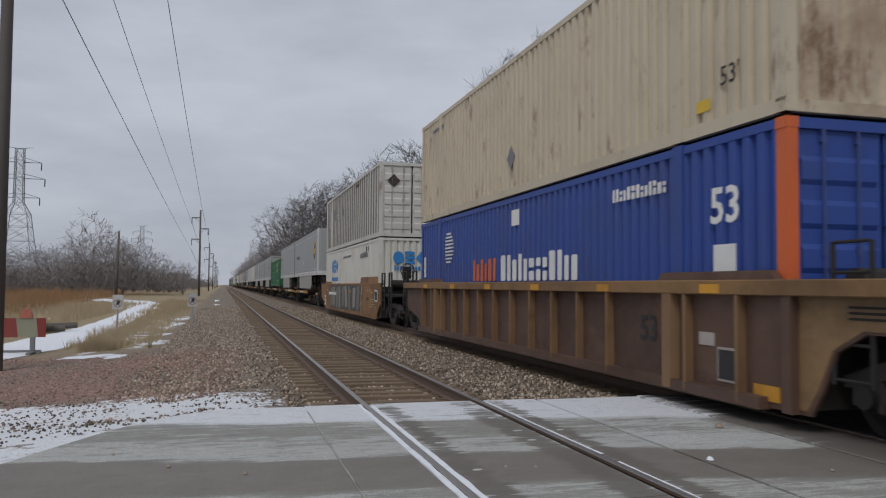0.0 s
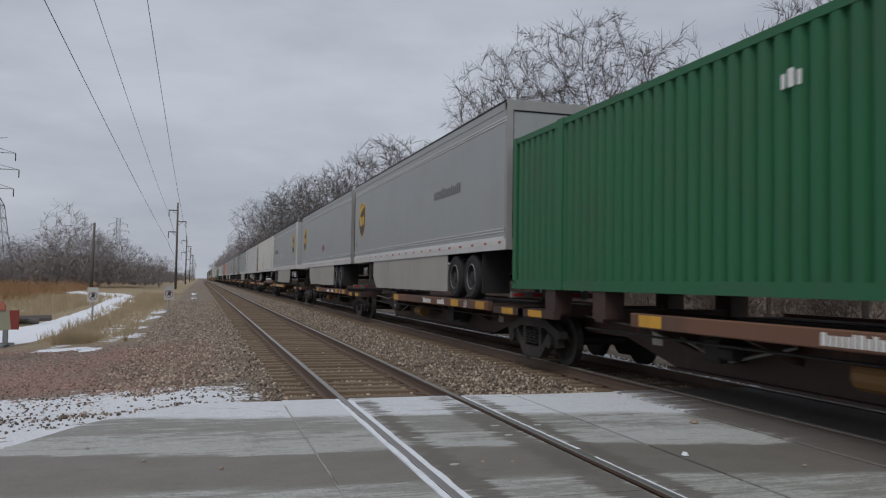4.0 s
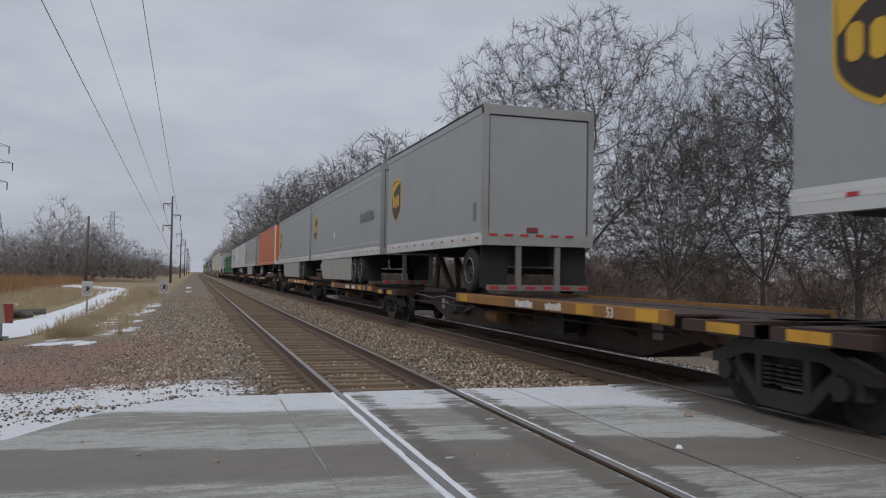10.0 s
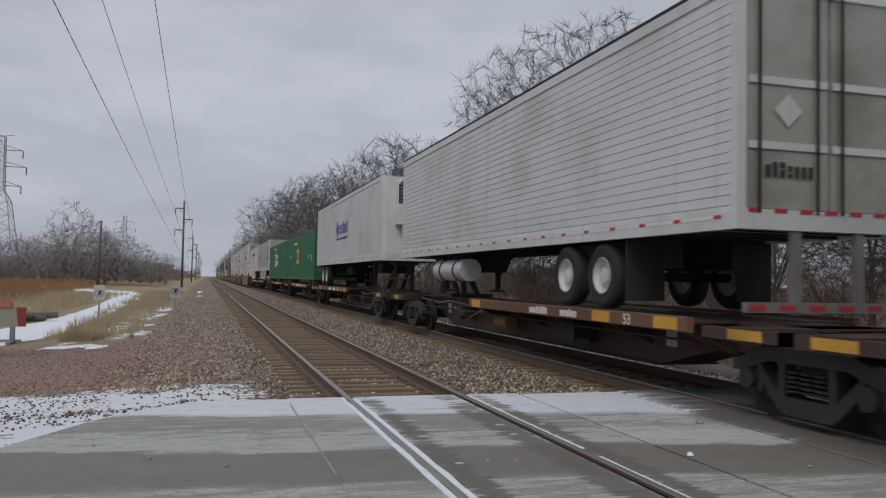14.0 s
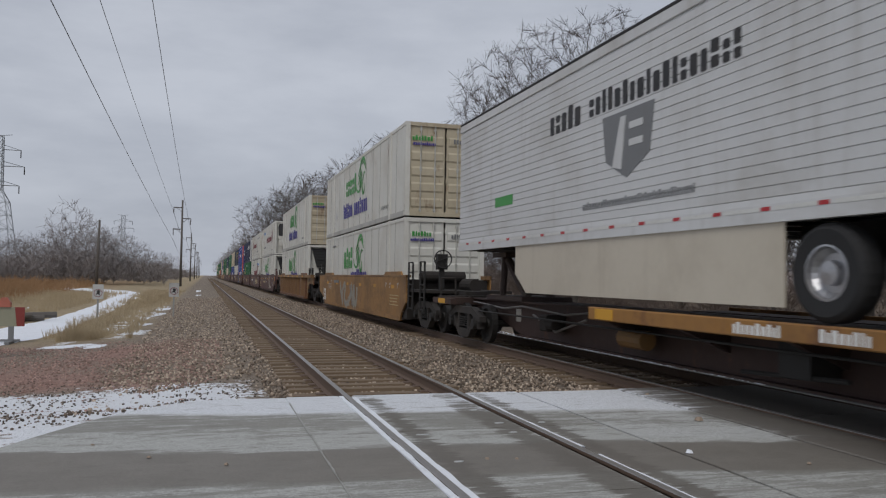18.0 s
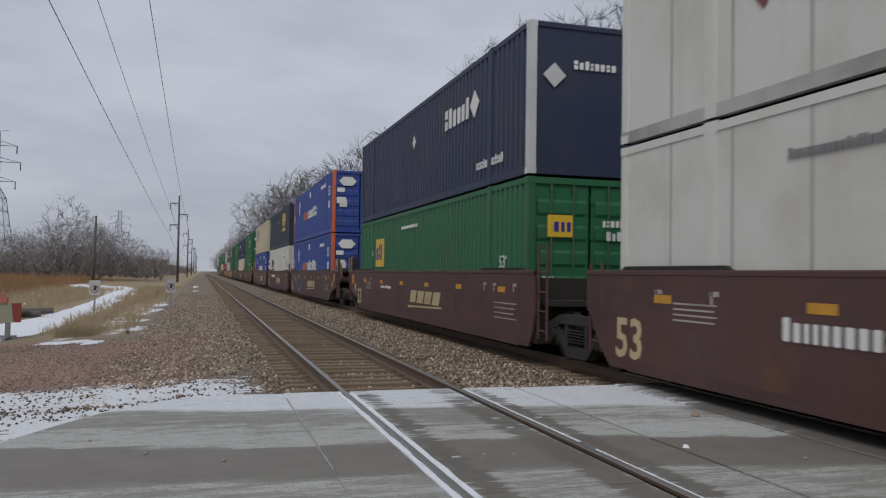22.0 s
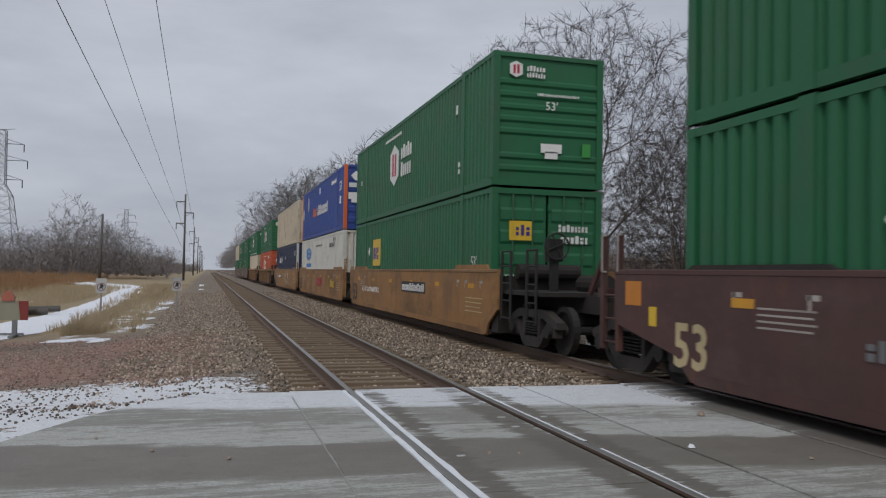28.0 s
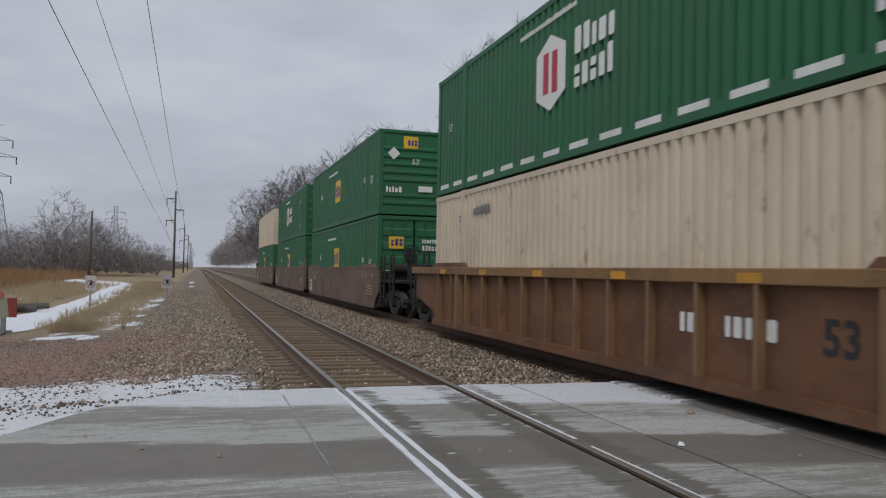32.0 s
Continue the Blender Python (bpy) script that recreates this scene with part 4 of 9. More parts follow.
        for sx in (-1, 1):
            g = part("grille", cached(("grille", sx), lambda: Shell().prism([(sx * 0.36, 1.62), (sx * 1.0, 1.62), (sx * 1.04, H - 0.50), (sx * 0.94, H - 0.22), (sx * 0.40, H - 0.22)], 'y', 0.0, 0.018).mesh("grille", M_BLACK)), None, u)
        part("unit_plate", cached("uplate", lambda: Shell().box(-0.2, 0.2, 0.006, 0.018, 1.9, 2.3).mesh("unit_plate", M_GREYL)), None, u)
        s = Shell()
        for sx in (-0.75, -0.25, 0.25, 0.75):
            s.box(sx - 0.03, sx + 0.03, 0.05, 0.12, 0.1, 0.75)
        part("guard_frame", s, mat, root)
    elif end == 'vent':
        part("end_wall", cached(("ventend", key), lambda: Shell().box(-HALF + 0.1, HALF - 0.1, 0.25, 0.32, 0.05, H - 0.05).box(-HALF, HALF, 0.0, 0.3, H - 0.12, H).box(-HALF, HALF, 0.0, 0.3, 0, 0.12).mesh("end_wall", mat)), mat, root)
        g = part("vent_grille", cached("vent", lambda: Shell().prism([(-0.75, 1.6), (0.75, 1.6), (1.05, H - 0.2), (-1.05, H - 0.2)], 'y', 0.14, 0.25).mesh("vent_grille", M_BLACK)), None, root, "black slatted grille")
        for k in range(6):
            q = part("slat", cached(("slat", k), lambda: Shell().box(-0.72 - 0.05 * k, 0.72 + 0.05 * k, 0.115, 0.14, 1.68 + 0.17 * k, 1.73 + 0.17 * k).mesh("slat", M_DARK)), None, g)


def door_shell(H):
    q = Shell()
    q.box(-0.57, 0.57, 0.0, 0.04, 0.12, H - 0.1)
    for k in range(5):
        z = 0.25 + k * (H - 0.5) / 5
        q.prism([(0.0, z), (-0.03, z + 0.06), (-0.03, z + 0.26), (0.0, z + 0.32)], 'x', -0.5, 0.5)
    for k in range(4):
        q.box(-0.59, -0.53, -0.03, 0.03, 0.35 + k * 0.7, 0.5 + k * 0.7)
    return q


def apply_mark(root, mk, seed, L):
    kind, rest = mk[0], mk[1:]
    x = -HALF - 0.004
    if kind == 'text':
        body, size, y, z, mat = rest
        lettering("lettering", body, size, mat, root, (x, y, z))
    elif kind == 'etext':
        body, size, xx, z, mat = rest
        lettering("lettering", body, size, mat, root, (xx, -0.012, z), 'end')
    elif kind == 'etext2':
        body, size, xx, z, mat = rest
        lettering("lettering", body, size, mat, root, (xx, -0.022, z), 'end')
    elif kind == 'bars':
        y0, y1, z0, z1, mat = rest[:5]
        bars("lettering_block", y0, y1, z0, z1, x, mat, root, seed, slant=rest[5] if len(rest) > 5 else 0.0)
    elif kind == 'trio':
        trio("logo", *rest[:4], x, rest[4], root)
    elif kind == 'etrio':
        trio("logo", *rest[:4], -0.010, rest[4], root, 'end')
    elif kind == 'solid':
        y0, y1, z0, z1, mat = rest
        part("plate", Shell().box(x - 0.004, x, y0, y1, z0, z1), mat, root)
    elif kind == 'esolid':
        y0, y1, z0, z1, mat = rest
        part("plate", Shell().box(y0, y1, -0.018, -0.006, z0, z1), mat, root)
    elif kind == 'ebars':
        y0, y1, z0, z1, mat = rest
        bars("lettering_block", y0, y1, z0, z1, -0.008, mat, root, seed, face='end')
    elif kind == 'emp':
        yellow_panel(root, rest[0], rest[1], 1.3, 0.95, x, seed)
    elif kind == 'eemp':
        yellow_panel(root, rest[0], rest[1], 0.52, 0.42, -0.008, seed, 'end')
    elif kind == 'hub':
        hexbadge(root, rest[0], rest[1], 1.2, 1.35, x)
        bars("lettering_block", rest[0] - 2.35, rest[0] - 0.95, rest[1] + 0.08, rest[1] + 0.52, x, M_WHITE, root, seed)
        bars("lettering_block", rest[0] - 2.45, rest[0] - 0.95, rest[1] - 0.48, rest[1] - 0.02, x, M_WHITE, root, seed + 7)
    elif kind == 'ehub':
        hexbadge(root, rest[0], rest[1], 0.30, 0.36, -0.008, 'end')
        bars("lettering_block", rest[0] + 0.25, rest[0] + 0.68, rest[1] - 0.02, rest[1] + 0.10, -0.008, M_WHITE, root, seed, face='end')
        bars("lettering_block", rest[0] + 0.25, rest[0] + 0.68, rest[1] - 0.16, rest[1] - 0.05, -0.008, M_WHITE, root, seed + 3, face='end')
    elif kind == 'diamond':
        y, z, r = rest[:3]
        outline("placard", [(y, z + r), (y - r, z), (y, z - r), (y + r, z)], x, rest[3], root)
    elif kind == 'ediamond':
        y, z, r = rest[:3]
        outline("placard", [(y, z + r), (y - r, z), (y, z - r), (y + r, z)], -0.008, rest[3], root, face='end')
    elif kind == 'ehex':
        y, z, w, h = rest[:4]
        outline("paint_patch", [(y - w / 2, z), (y - w * 0.26, z + h / 2), (y + w * 0.26, z + h / 2), (y + w / 2, z), (y + w * 0.26, z - h / 2), (y - w * 0.26, z - h / 2)], -0.012, rest[4], root, face='end')
    elif kind == 'swoosh':
        lion_head(root, rest[0], rest[1], x)
    elif kind == 'globe':
        y, z = rest
        s = Shell()
        for k in range(9):
            h = z - 0.38 + k * 0.095
            w = math.sqrt(max(0.02, 0.2 - (h - z) ** 2))
            s.box(x - 0.006, x, y - w * 1.2, y + w * 0.6, h, h + 0.045)
        part("striped_disc", s, M_WHITE, root, "white striped disc logo")
    elif kind == 'crest':
        y, z = rest
        outline("crest", [(y + 0.4, z + 0.5), (y, z + 0.75), (y - 0.4, z + 0.5), (y - 0.4, z - 0.2), (y, z - 0.65), (y + 0.4, z - 0.2)], x, M_MAROON, root, "maroon and gold crest")


def lion_head(root, y, z, x):
    """Green sweeping strokes beside the word."""
    g = Shell()

    def sweep(pts, w):
        n = len(pts) - 1
        for k in range(n):
            (u0, v0), (u1, v1) = pts[k], pts[k + 1]
            p, q = (y + 0.95 - 2.1 * u0, z - 0.72 + 1.5 * v0), (y + 0.95 - 2.1 * u1, z - 0.72 + 1.5 * v1)
            d = math.hypot(q[0] - p[0], q[1] - p[1]) or 1
            wa, wb = w * (0.35 + 0.65 * math.sin(math.pi * (k + 0.15) / (n + 0.3))), w * (0.35 + 0.65 * math.sin(math.pi * (k + 1.15) / (n + 0.3)))
            ny, nz = -(q[1] - p[1]) / d / 2, (q[0] - p[0]) / d / 2
            g.prism([(p[0] + ny * wa, p[1] + nz * wa), (q[0] + ny * wb, q[1] + nz * wb), (q[0] - ny * wb, q[1] - nz * wb), (p[0] - ny * wa, p[1] - nz * wa)], 'x', x - 0.006, x)
    sweep([(0.30, 0.66), (0.37, 0.76), (0.46, 0.88), (0.60, 0.97), (0.75, 0.98), (0.86, 0.88), (0.92, 0.78)], 0.15)
    sweep([(0.60, 0.84), (0.74, 0.88), (0.84, 0.80), (0.93, 0.70), (0.99, 0.64)], 0.08)
    sweep([(0.90, 0.57), (0.80, 0.60), (0.73, 0.52), (0.68, 0.42), (0.66, 0.30)], 0.09)
    sweep([(0.82, 0.30), (0.85, 0.16), (0.79, 0.05), (0.70, 0.06), (0.65, 0.18), (0.60, 0.32), (0.58, 0.42)], 0.12)
    sweep([(0.25, 0.34), (0.31, 0.48), (0.42, 0.60), (0.53, 0.68)], 0.12)
    sweep([(0.36, 0.22), (0.41, 0.34), (0.49, 0.50), (0.58, 0.62)], 0.10)
    sweep([(0.44, 0.18), (0.48, 0.28), (0.52, 0.40), (0.58, 0.50)], 0.09)
    sweep([(0.0, 0.38), (0.05, 0.24), (0.18, 0.16), (0.32, 0.15), (0.43, 0.20), (0.52, 0.28)], 0.10)
    sweep([(0.22, 0.56), (0.27, 0.66), (0.36, 0.72), (0.44, 0.74)], 0.10)
    part("sweeping_logo", g, M_GREENL, root, "green sweeping logo strokes")


# ---- rolling gear ----
def wheel_mesh():
    def make():
        s = Shell()
        s.lathe([(0.07, 0.0), (0.07, 0.34), (0.075, 0.40), (0.07, 0.44), (-0.06, 0.435), (-0.07, 0.455), (-0.075, 0.36), (-0.02, 0.30), (-0.02, 0.12), (-0.06, 0.10), (-0.06, 0.0)], (0, 0, 0), 24)
        return s.mesh("wheel", M_DARK)
    return cached("wheel", make)


def rim_mesh():
    return cached("wrim", lambda: Shell().lathe([(-0.0725, 0.425), (-0.079, 0.42), (-0.079, 0.365), (-0.0725, 0.36)], (0, 0, 0), 24).mesh("rim_face", M_STEEL))


def truck(root, y):
    """A two-axle bogie: side frames with springs, bearing caps, four wheels."""
    t = part("truck", cached("bolster", lambda: Shell().box(-1.0, 1.0, -0.2, 0.2, 0.42, 0.72).box(-0.5, 0.5, -0.55, 0.55, 0.55, 0.78).mesh("truck", M_UNDER)), None, root)
    t.location = (0, y, 0)

    def frame_shell():
        q = Shell()
        q.prism([(-1.20, 0.62), (-0.62, 0.82), (0.62, 0.82), (1.20, 0.62), (1.20, 0.50), (0.98, 0.52), (0.58, 0.66), (-0.58, 0.66), (-0.98, 0.52), (-1.20, 0.50)], 'x', -0.085, 0.085)
        q.prism([(-0.84, 0.54), (-0.44, 0.16), (-0.34, 0.10), (0.34, 0.10), (0.44, 0.16), (0.84, 0.54), (0.68, 0.56), (0.40, 0.30), (-0.40, 0.30), (-0.68, 0.56)], 'x', -0.08, 0.08)
        for e in (-1, 1):
            q.box(-0.085, 0.085, min(e * 0.32, e * 0.42), max(e * 0.32, e * 0.42), 0.22, 0.70)
            q.box(-0.075, 0.075, min(e * 0.70, e * 0.78), max(e * 0.70, e * 0.78), 0.30, 0.60)
            q.box(-0.075, 0.075, min(e * 0.99, e * 1.10), max(e * 0.99, e * 1.10), 0.34, 0.58)
        return q.mesh("side_frame", paint("truck casting", (0.032, 0.028, 0.026), 0.8, 0.1, 0.5, (0.09, 0.075, 0.06)))
    for sx in (-1.015, 1.015):
        part("side_frame", cached("sframe", frame_shell), None, t).location = (sx, 0, 0)

    def springs():
        q = Shell()
        for y0 in (-0.2, 0.0, 0.2):
            for k in range(5):
                q.tube((-1.06, y0, 0.36 + 0.05 * k), (-1.06, y0, 0.385 + 0.05 * k), 0.085, 10)
        for y0 in (-0.88, 0.88):
            q.tube((-1.17, y0, 0.44), (-1.08, y0, 0.44), 0.12, 12)
        return q.mesh("spring_nest", M_DARK)
    part("spring_nest", cached("springs", springs), None, t)["kind"] = "stuff"
    for yw in (-0.88, 0.88):
        for sx in (-1, 1):
            w = part("wheel", wheel_mesh(), None, t)
            w.location = (sx * 0.75, yw, 0.455)
            if sx > 0:
                w.rotation_euler[2] = math.pi
    for yw in (-0.88, 0.88):
        part("axle", cached("axle", lambda: Shell().tube((-0.75, 0, 0.455), (0.75, 0, 0.455), 0.08, 10).mesh("axle", M_DARK)), None, t).location = (0, yw, 0)
    return t


CAR_COL = {"rusty": ("orange-brown car paint", (0.165, 0.072, 0.032)), "ribbed": ("weathered brown car paint", (0.105, 0.057, 0.039)), "orange": ("faded yellow-brown car paint", (0.27, 0.135, 0.05)),
           "gold": ("golden brown car paint", (0.28, 0.145, 0.045)), "maroon": ("maroon car paint", (0.086, 0.038, 0.033)), "amber": ("amber brown car paint", (0.30, 0.15, 0.05)), "dust": ("dusty brown car paint", (0.16, 0.105, 0.075))}
SILL, LOW = 1.57, 0.18


def car_paint(key):
    n, c = CAR_COL[key]
    return paint(n, c, 0.65, 0, 0.6, (0.06, 0.038, 0.03), 0.75, 0.4 if key in ("ribbed", "rusty") else 0.2, 8.0, 0.45 if key == "maroon" else 0.7)


def well_car(s, key, before, after, label, L=BOX_L, marks=()):
    """Drop-frame car: two deep side sills round the well, end platforms, ladders and trucks.
    before, after: 'c' a coupled end, 'a' an articulated joint."""
    mat = car_paint(key)
    root = rolling(new("well_car"), s, 0, label, "railcar", "well cars of the train")
    ribbed = key in ("ribbed", "rusty")
    a0 = (-1.6 if key == "maroon" else -2.9 if ribbed else -0.55) if before == 'c' else -0.45
    a1 = L + (1.75 if after == 'c' else 0.95)
    x = -1.42 if ribbed else -1.36

    def side():
        q = Shell()
        xi = x + (0.088 if ribbed else 0.0)
        low0, low1 = (0.15 if before == 'c' else -0.2), (L - 0.2 if after == 'c' else L + 0.2)
        prof = [(low0, LOW), (low1, LOW), (low1 + 0.35, LOW + 0.30), (a1 - 0.1, 0.78 if after == 'c' else LOW + 0.75), (a1, 0.85 if after == 'c' else LOW + 0.8), (a1, SILL), (a0, SILL), (a0, 0.75), (low0 - 0.15, LOW + 0.25)]
        if before == 'c' and key == "maroon":
            prof[-2:] = [(a0, 0.80), (low0 - 0.5, 0.55)]
        elif before == 'c' and ribbed:
            prof[-2:] = [(a0, 1.0), (a0 + 0.3, 1.06), (-1.1, 1.06), (-0.72, 0.86), (-0.52, 0.45), (-0.35, LOW)]
        q.prism(prof, 'x', xi, xi + 0.05)
        q.prism(prof, 'x', 1.31, 1.36)
        return q.mesh("side_sheet", mat)
    part("side_sheet", side(), None, root)
    part("top_chord", Shell().box(x - (0.055 if ribbed else 0.01), x + 0.16, a0, a1, SILL - 0.16 if ribbed else SILL - 0.06, SILL + 0.015, 0.012).box(1.2, 1.37, a0, a1, SILL - 0.1, SILL + 0.015), paint("worn yellow-brown chord", (0.235, 0.13, 0.05), 0.65, 0, 0.7, (0.085, 0.055, 0.04), 0.5, 0.4, 8.0, 0.6) if ribbed or key == "amber" or key == "gold" else mat, root)
    part("bottom_chord", Shell().box(x - (0.045 if ribbed else 0.004), x + 0.14, 0.3, L - 0.3, LOW - 0.02, LOW + 0.12), mat, root)
    if ribbed:
        # worn posts, paler than the sheet: light on their faces is put into the paint
        edge = paint("worn and lit yellow-brown post", (0.21, 0.122, 0.062), 0.65, 0, 0.6, (0.085, 0.05, 0.035), 0.6, 0.4)
        rib = cached("rib", lambda: Shell().prism([(x - 0.045, -0.028), (x - 0.045, 0.028), (x - 0.03, 0.028), (x + 0.09, 0.012), (x + 0.09, -0.012), (x - 0.03, -0.028)], 'z', LOW + 0.02, SILL - 0.1).mesh("side_post", edge))
        for k in range(15):
            if k == 2:
                continue
            p = part("side_post", rib, None, root)
            p.location = (0, 0.7 + k * (L - 1.4) / 14, 0)
        for yp in (2.2, L - 2.2):
            p = part("side_post", cached("rib2", lambda: Shell().prism([(x - 0.05, -0.10), (x - 0.05, 0.10), (x + 0.09, 0.12), (x + 0.09, -0.12)], 'z', LOW, SILL - 0.1).mesh("side_post", edge)), None, root)
            p.location = (0, yp, 0)
    # raised guides along the chord over the ends of the well
    up = {"maroon": 0.07, "orange": 0.27}.get(key, 0.12)
    for y0, y1 in ((0.05, 2.5 if key != "orange" else 4.0), (L - 2.6, L - 0.1)):
        part("guide", Shell().prism([(y0, SILL + 0.012), (y1, SILL + 0.012), (y1 - 0.12, SILL + (up if y0 < 1 else min(up, 0.12))), (y0 + 0.12, SILL + (up if y0 < 1 else min(up, 0.12)))], 'x', x + 0.0, x + 0.1), M_UNDER if key == "maroon" else mat, root)
    part("well_floor", cached(("wfloor", L), lambda: Shell().box(-1.1, 1.1, 0, L, 0.26, 0.36).box(-1.3, -1.0, 0, L, 0.2, 0.3).box(1.0, 1.3, 0, L, 0.2, 0.3).mesh("well_floor", M_UNDER)), None, root)
    # end structure with platform, hand irons and brake gear
    for ya, yb, kind in ((a0, 0.0, before), (L, a1, after)):
        far = yb > 1
        e = 1 if far else -1
        base = L if far else 0.0
        reach = 3.3 if kind == 'c' else 1.55
        q = Shell()
        q.box(-1.28, 1.28, min(base, base + e * 0.4), max(base, base + e * 0.4), 0.25, 1.45)
        q.box(-0.35, 0.35, min(base, base + e * reach), max(base, base + e * reach), 0.78, 1.15)
        if kind == 'c':
            q.box(-1.25, 1.25, min(base + e * 0.4, base + e * 2.6), max(base + e * 0.4, base + e * 2.6), 1.08, 1.16)
            q.box(-0.18, 0.18, min(base + e * 3.2, base + e * 3.75), max(base + e * 3.2, base + e * 3.75), 0.72, 1.0)
        else:
            q.box(-1.2, 1.2, min(base + e * 0.4, base + e * 1.0), max(base + e * 0.4, base + e * 1.0), 0.95, 1.05)
        part("end_frame", q, M_UNDER, root)
        if kind == 'c':
            iron = M_DARK if key != "maroon" else mat
            heavy = key == "maroon"
            for o in (0.65, 1.15, 2.0, 2.45) if not heavy else (1.72, 2.2):
                part("hand_rail", cached(("ladder_rail", iron.name), lambda: Shell().box(-1.34, -1.26, -0.045, 0.045, 0.38, 2.12, 0.012).mesh("hand_rail", iron) if heavy else Shell().tube((-1.3, 0, 0.55), (-1.3, 0, 1.95), 0.03, 6).mesh("hand_rail", iron)), None, root).location = (0, base + e * o, 0)
            if heavy:
                for o in (1.66, 2.14):
                    part("grab_iron", cached("grab", lambda: Shell().tube((-1.37, 0, 1.55), (-1.37, 0, 2.1), 0.016, 6).tube((-1.37, 0, 2.1), (-1.3, 0, 2.1), 0.016, 6).tube((-1.37, 0, 1.55), (-1.3, 0, 1.55), 0.016, 6).mesh("grab_iron", paint("bare grab iron", (0.34, 0.32, 0.30), 0.5, 0.3, 0.4))), None, root, "pale steel grab iron").location = (0, base + e * o, 0)
                part("brace", Shell().tube((-1.25, base + e * 2.2, 1.9), (-1.25, base + e * 2.75, 1.2), 0.05, 6).box(-1.3, 1.3, min(base + e * 2.3, base + e * 2.4), max(base + e * 2.3, base + e * 2.4), 1.16, 1.3), iron, root)
                part("reflector", Shell().box(x - 0.008, x, min(base + e * 1.0, base + e * 1.42), max(base + e * 1.0, base + e * 1.42), 1.08, 1.42), paint("orange reflective square", (0.55, 0.20, 0.025), 0.6, 0, 0.5), root, "orange reflective square")
                part("data_plate", Shell().box(x - 0.008, x, min(base + e * 0.6, base + e * 0.78), max(base + e * 0.6, base + e * 0.78), 0.82, 1.08), M_YLOGO, root, "small yellow data plate")
            for o in (0.65, 2.0) if not heavy else (1.72,):
                for zz in (0.6, 0.95, 1.3, 1.65, 1.95) if not heavy else (0.5, 0.85, 1.2):
                    part("rung", cached(("ladder_rung", iron.name, e), lambda: Shell().tube((-1.3, 0, 0), (-1.3, e * 0.48, 0), 0.018, 6).mesh("rung", iron)), None, root).location = (0, base + e * o, zz)
            if not far:
                q = Shell()
                wy = base - 1.7
                for k in range(16):
                    b0, b1 = 2 * math.pi * k / 16, 2 * math.pi * (k + 1) / 16
                    q.tube((-0.55 + 0.26 * math.cos(b0), wy, 2.05 + 0.26 * math.sin(b0)), (-0.55 + 0.26 * math.cos(b1), wy, 2.05 + 0.26 * math.sin(b1)), 0.018, 6)
                for k in range(4):
                    b0 = 0.4 + math.pi * k / 2
                    q.tube((-0.55, wy, 2.05), (-0.55 + 0.26 * math.cos(b0), wy, 2.05 + 0.26 * math.sin(b0)), 0.013, 5)
                q.box(-0.7, -0.4, wy + 0.03, wy + 0.25, 1.75, 2.2)
                q.box(-0.62, -0.48, wy + 0.06, wy + 0.2, 1.1, 1.8)
                part("brake_wheel", q, M_DARK, root, "black hand brake wheel on its gear box")
                q = Shell()
                q.tube((-0.9, base - 0.5, 1.55), (0.5, base - 0.5, 1.55), 0.16, 12)
                q.tube((0.3, base - 2.2, 1.3), (0.3, base - 1.2, 1.3), 0.2, 12)
                part("air_tank", q, M_UNDER, root)
            truck(root, base + e * 1.75)
        else:
            for o in (0.55, 0.92):
                part("hand_rail", cached(("uprail", key, e, o), lambda: Shell().tube((-1.31, e * o, 0.35), (-1.31, e * o, 2.05 if not far else 1.7), 0.026, 6).mesh("hand_rail", mat)), None, root).location = (0, base, 0)
            for zz in (0.5, 0.85, 1.2, 1.55):
                part("rung", cached(("rung", key, e), lambda: Shell().tube((-1.31, e * 0.55, 0), (-1.31, e * 0.92, 0), 0.018, 6).mesh("rung", mat)), None, root).location = (0, base, zz)
            if not far:
                truck(root, base - 1.63)
    # safety squares and stencils
    xs = x - 0.006
    for k in range(6):
        y = 1.2 + k * (L - 2.4) / 5
        if key in ("ribbed", "rusty", "gold", "maroon", "amber", "orange"):
            zz = SILL - 0.145 if ribbed else SILL - 0.42
            part("reflector", cached(("refl", zz, ribbed), lambda: Shell().box(x - 0.062 if ribbed else x - 0.006, x, -0.2, 0.2, zz, zz + 0.11).mesh("reflector", M_YEL)), None, root, "yellow reflective square").location = (0, y, 0)
    ink = M_BUFF if key == "maroon" else M_WHITE
    if not ribbed:
        for yy in ((L - 0.2,) if after == 'c' else (L - 0.35,)):
            lettering("lettering", "53", 0.95 if key == "amber" else 0.78, ink if key != "amber" else M_BLACK, root, (xs, yy, 0.36), label="large painted 53")
        for k in range(4):
            part("stencil", cached(("sten", k), lambda: Shell().box(x - 0.004, x, -0.45 + 0.05 * (k % 2), 0.45, 1.15 - 0.07 * k, 1.172 - 0.07 * k).mesh("stencil", M_FAINT)), None, root).location = (0, L - 1.9, 0)
            part("stencil", cached(("sten2", k, key), lambda: Shell().box(x - 0.004, x, -0.6 + 0.07 * (k % 3), 0.6, 0.92 - 0.1 * k, 0.943 - 0.1 * k).mesh("stencil", M_BUFF if key != "maroon" else M_FAINT)), None, root).location = (0, 1.0, 0)
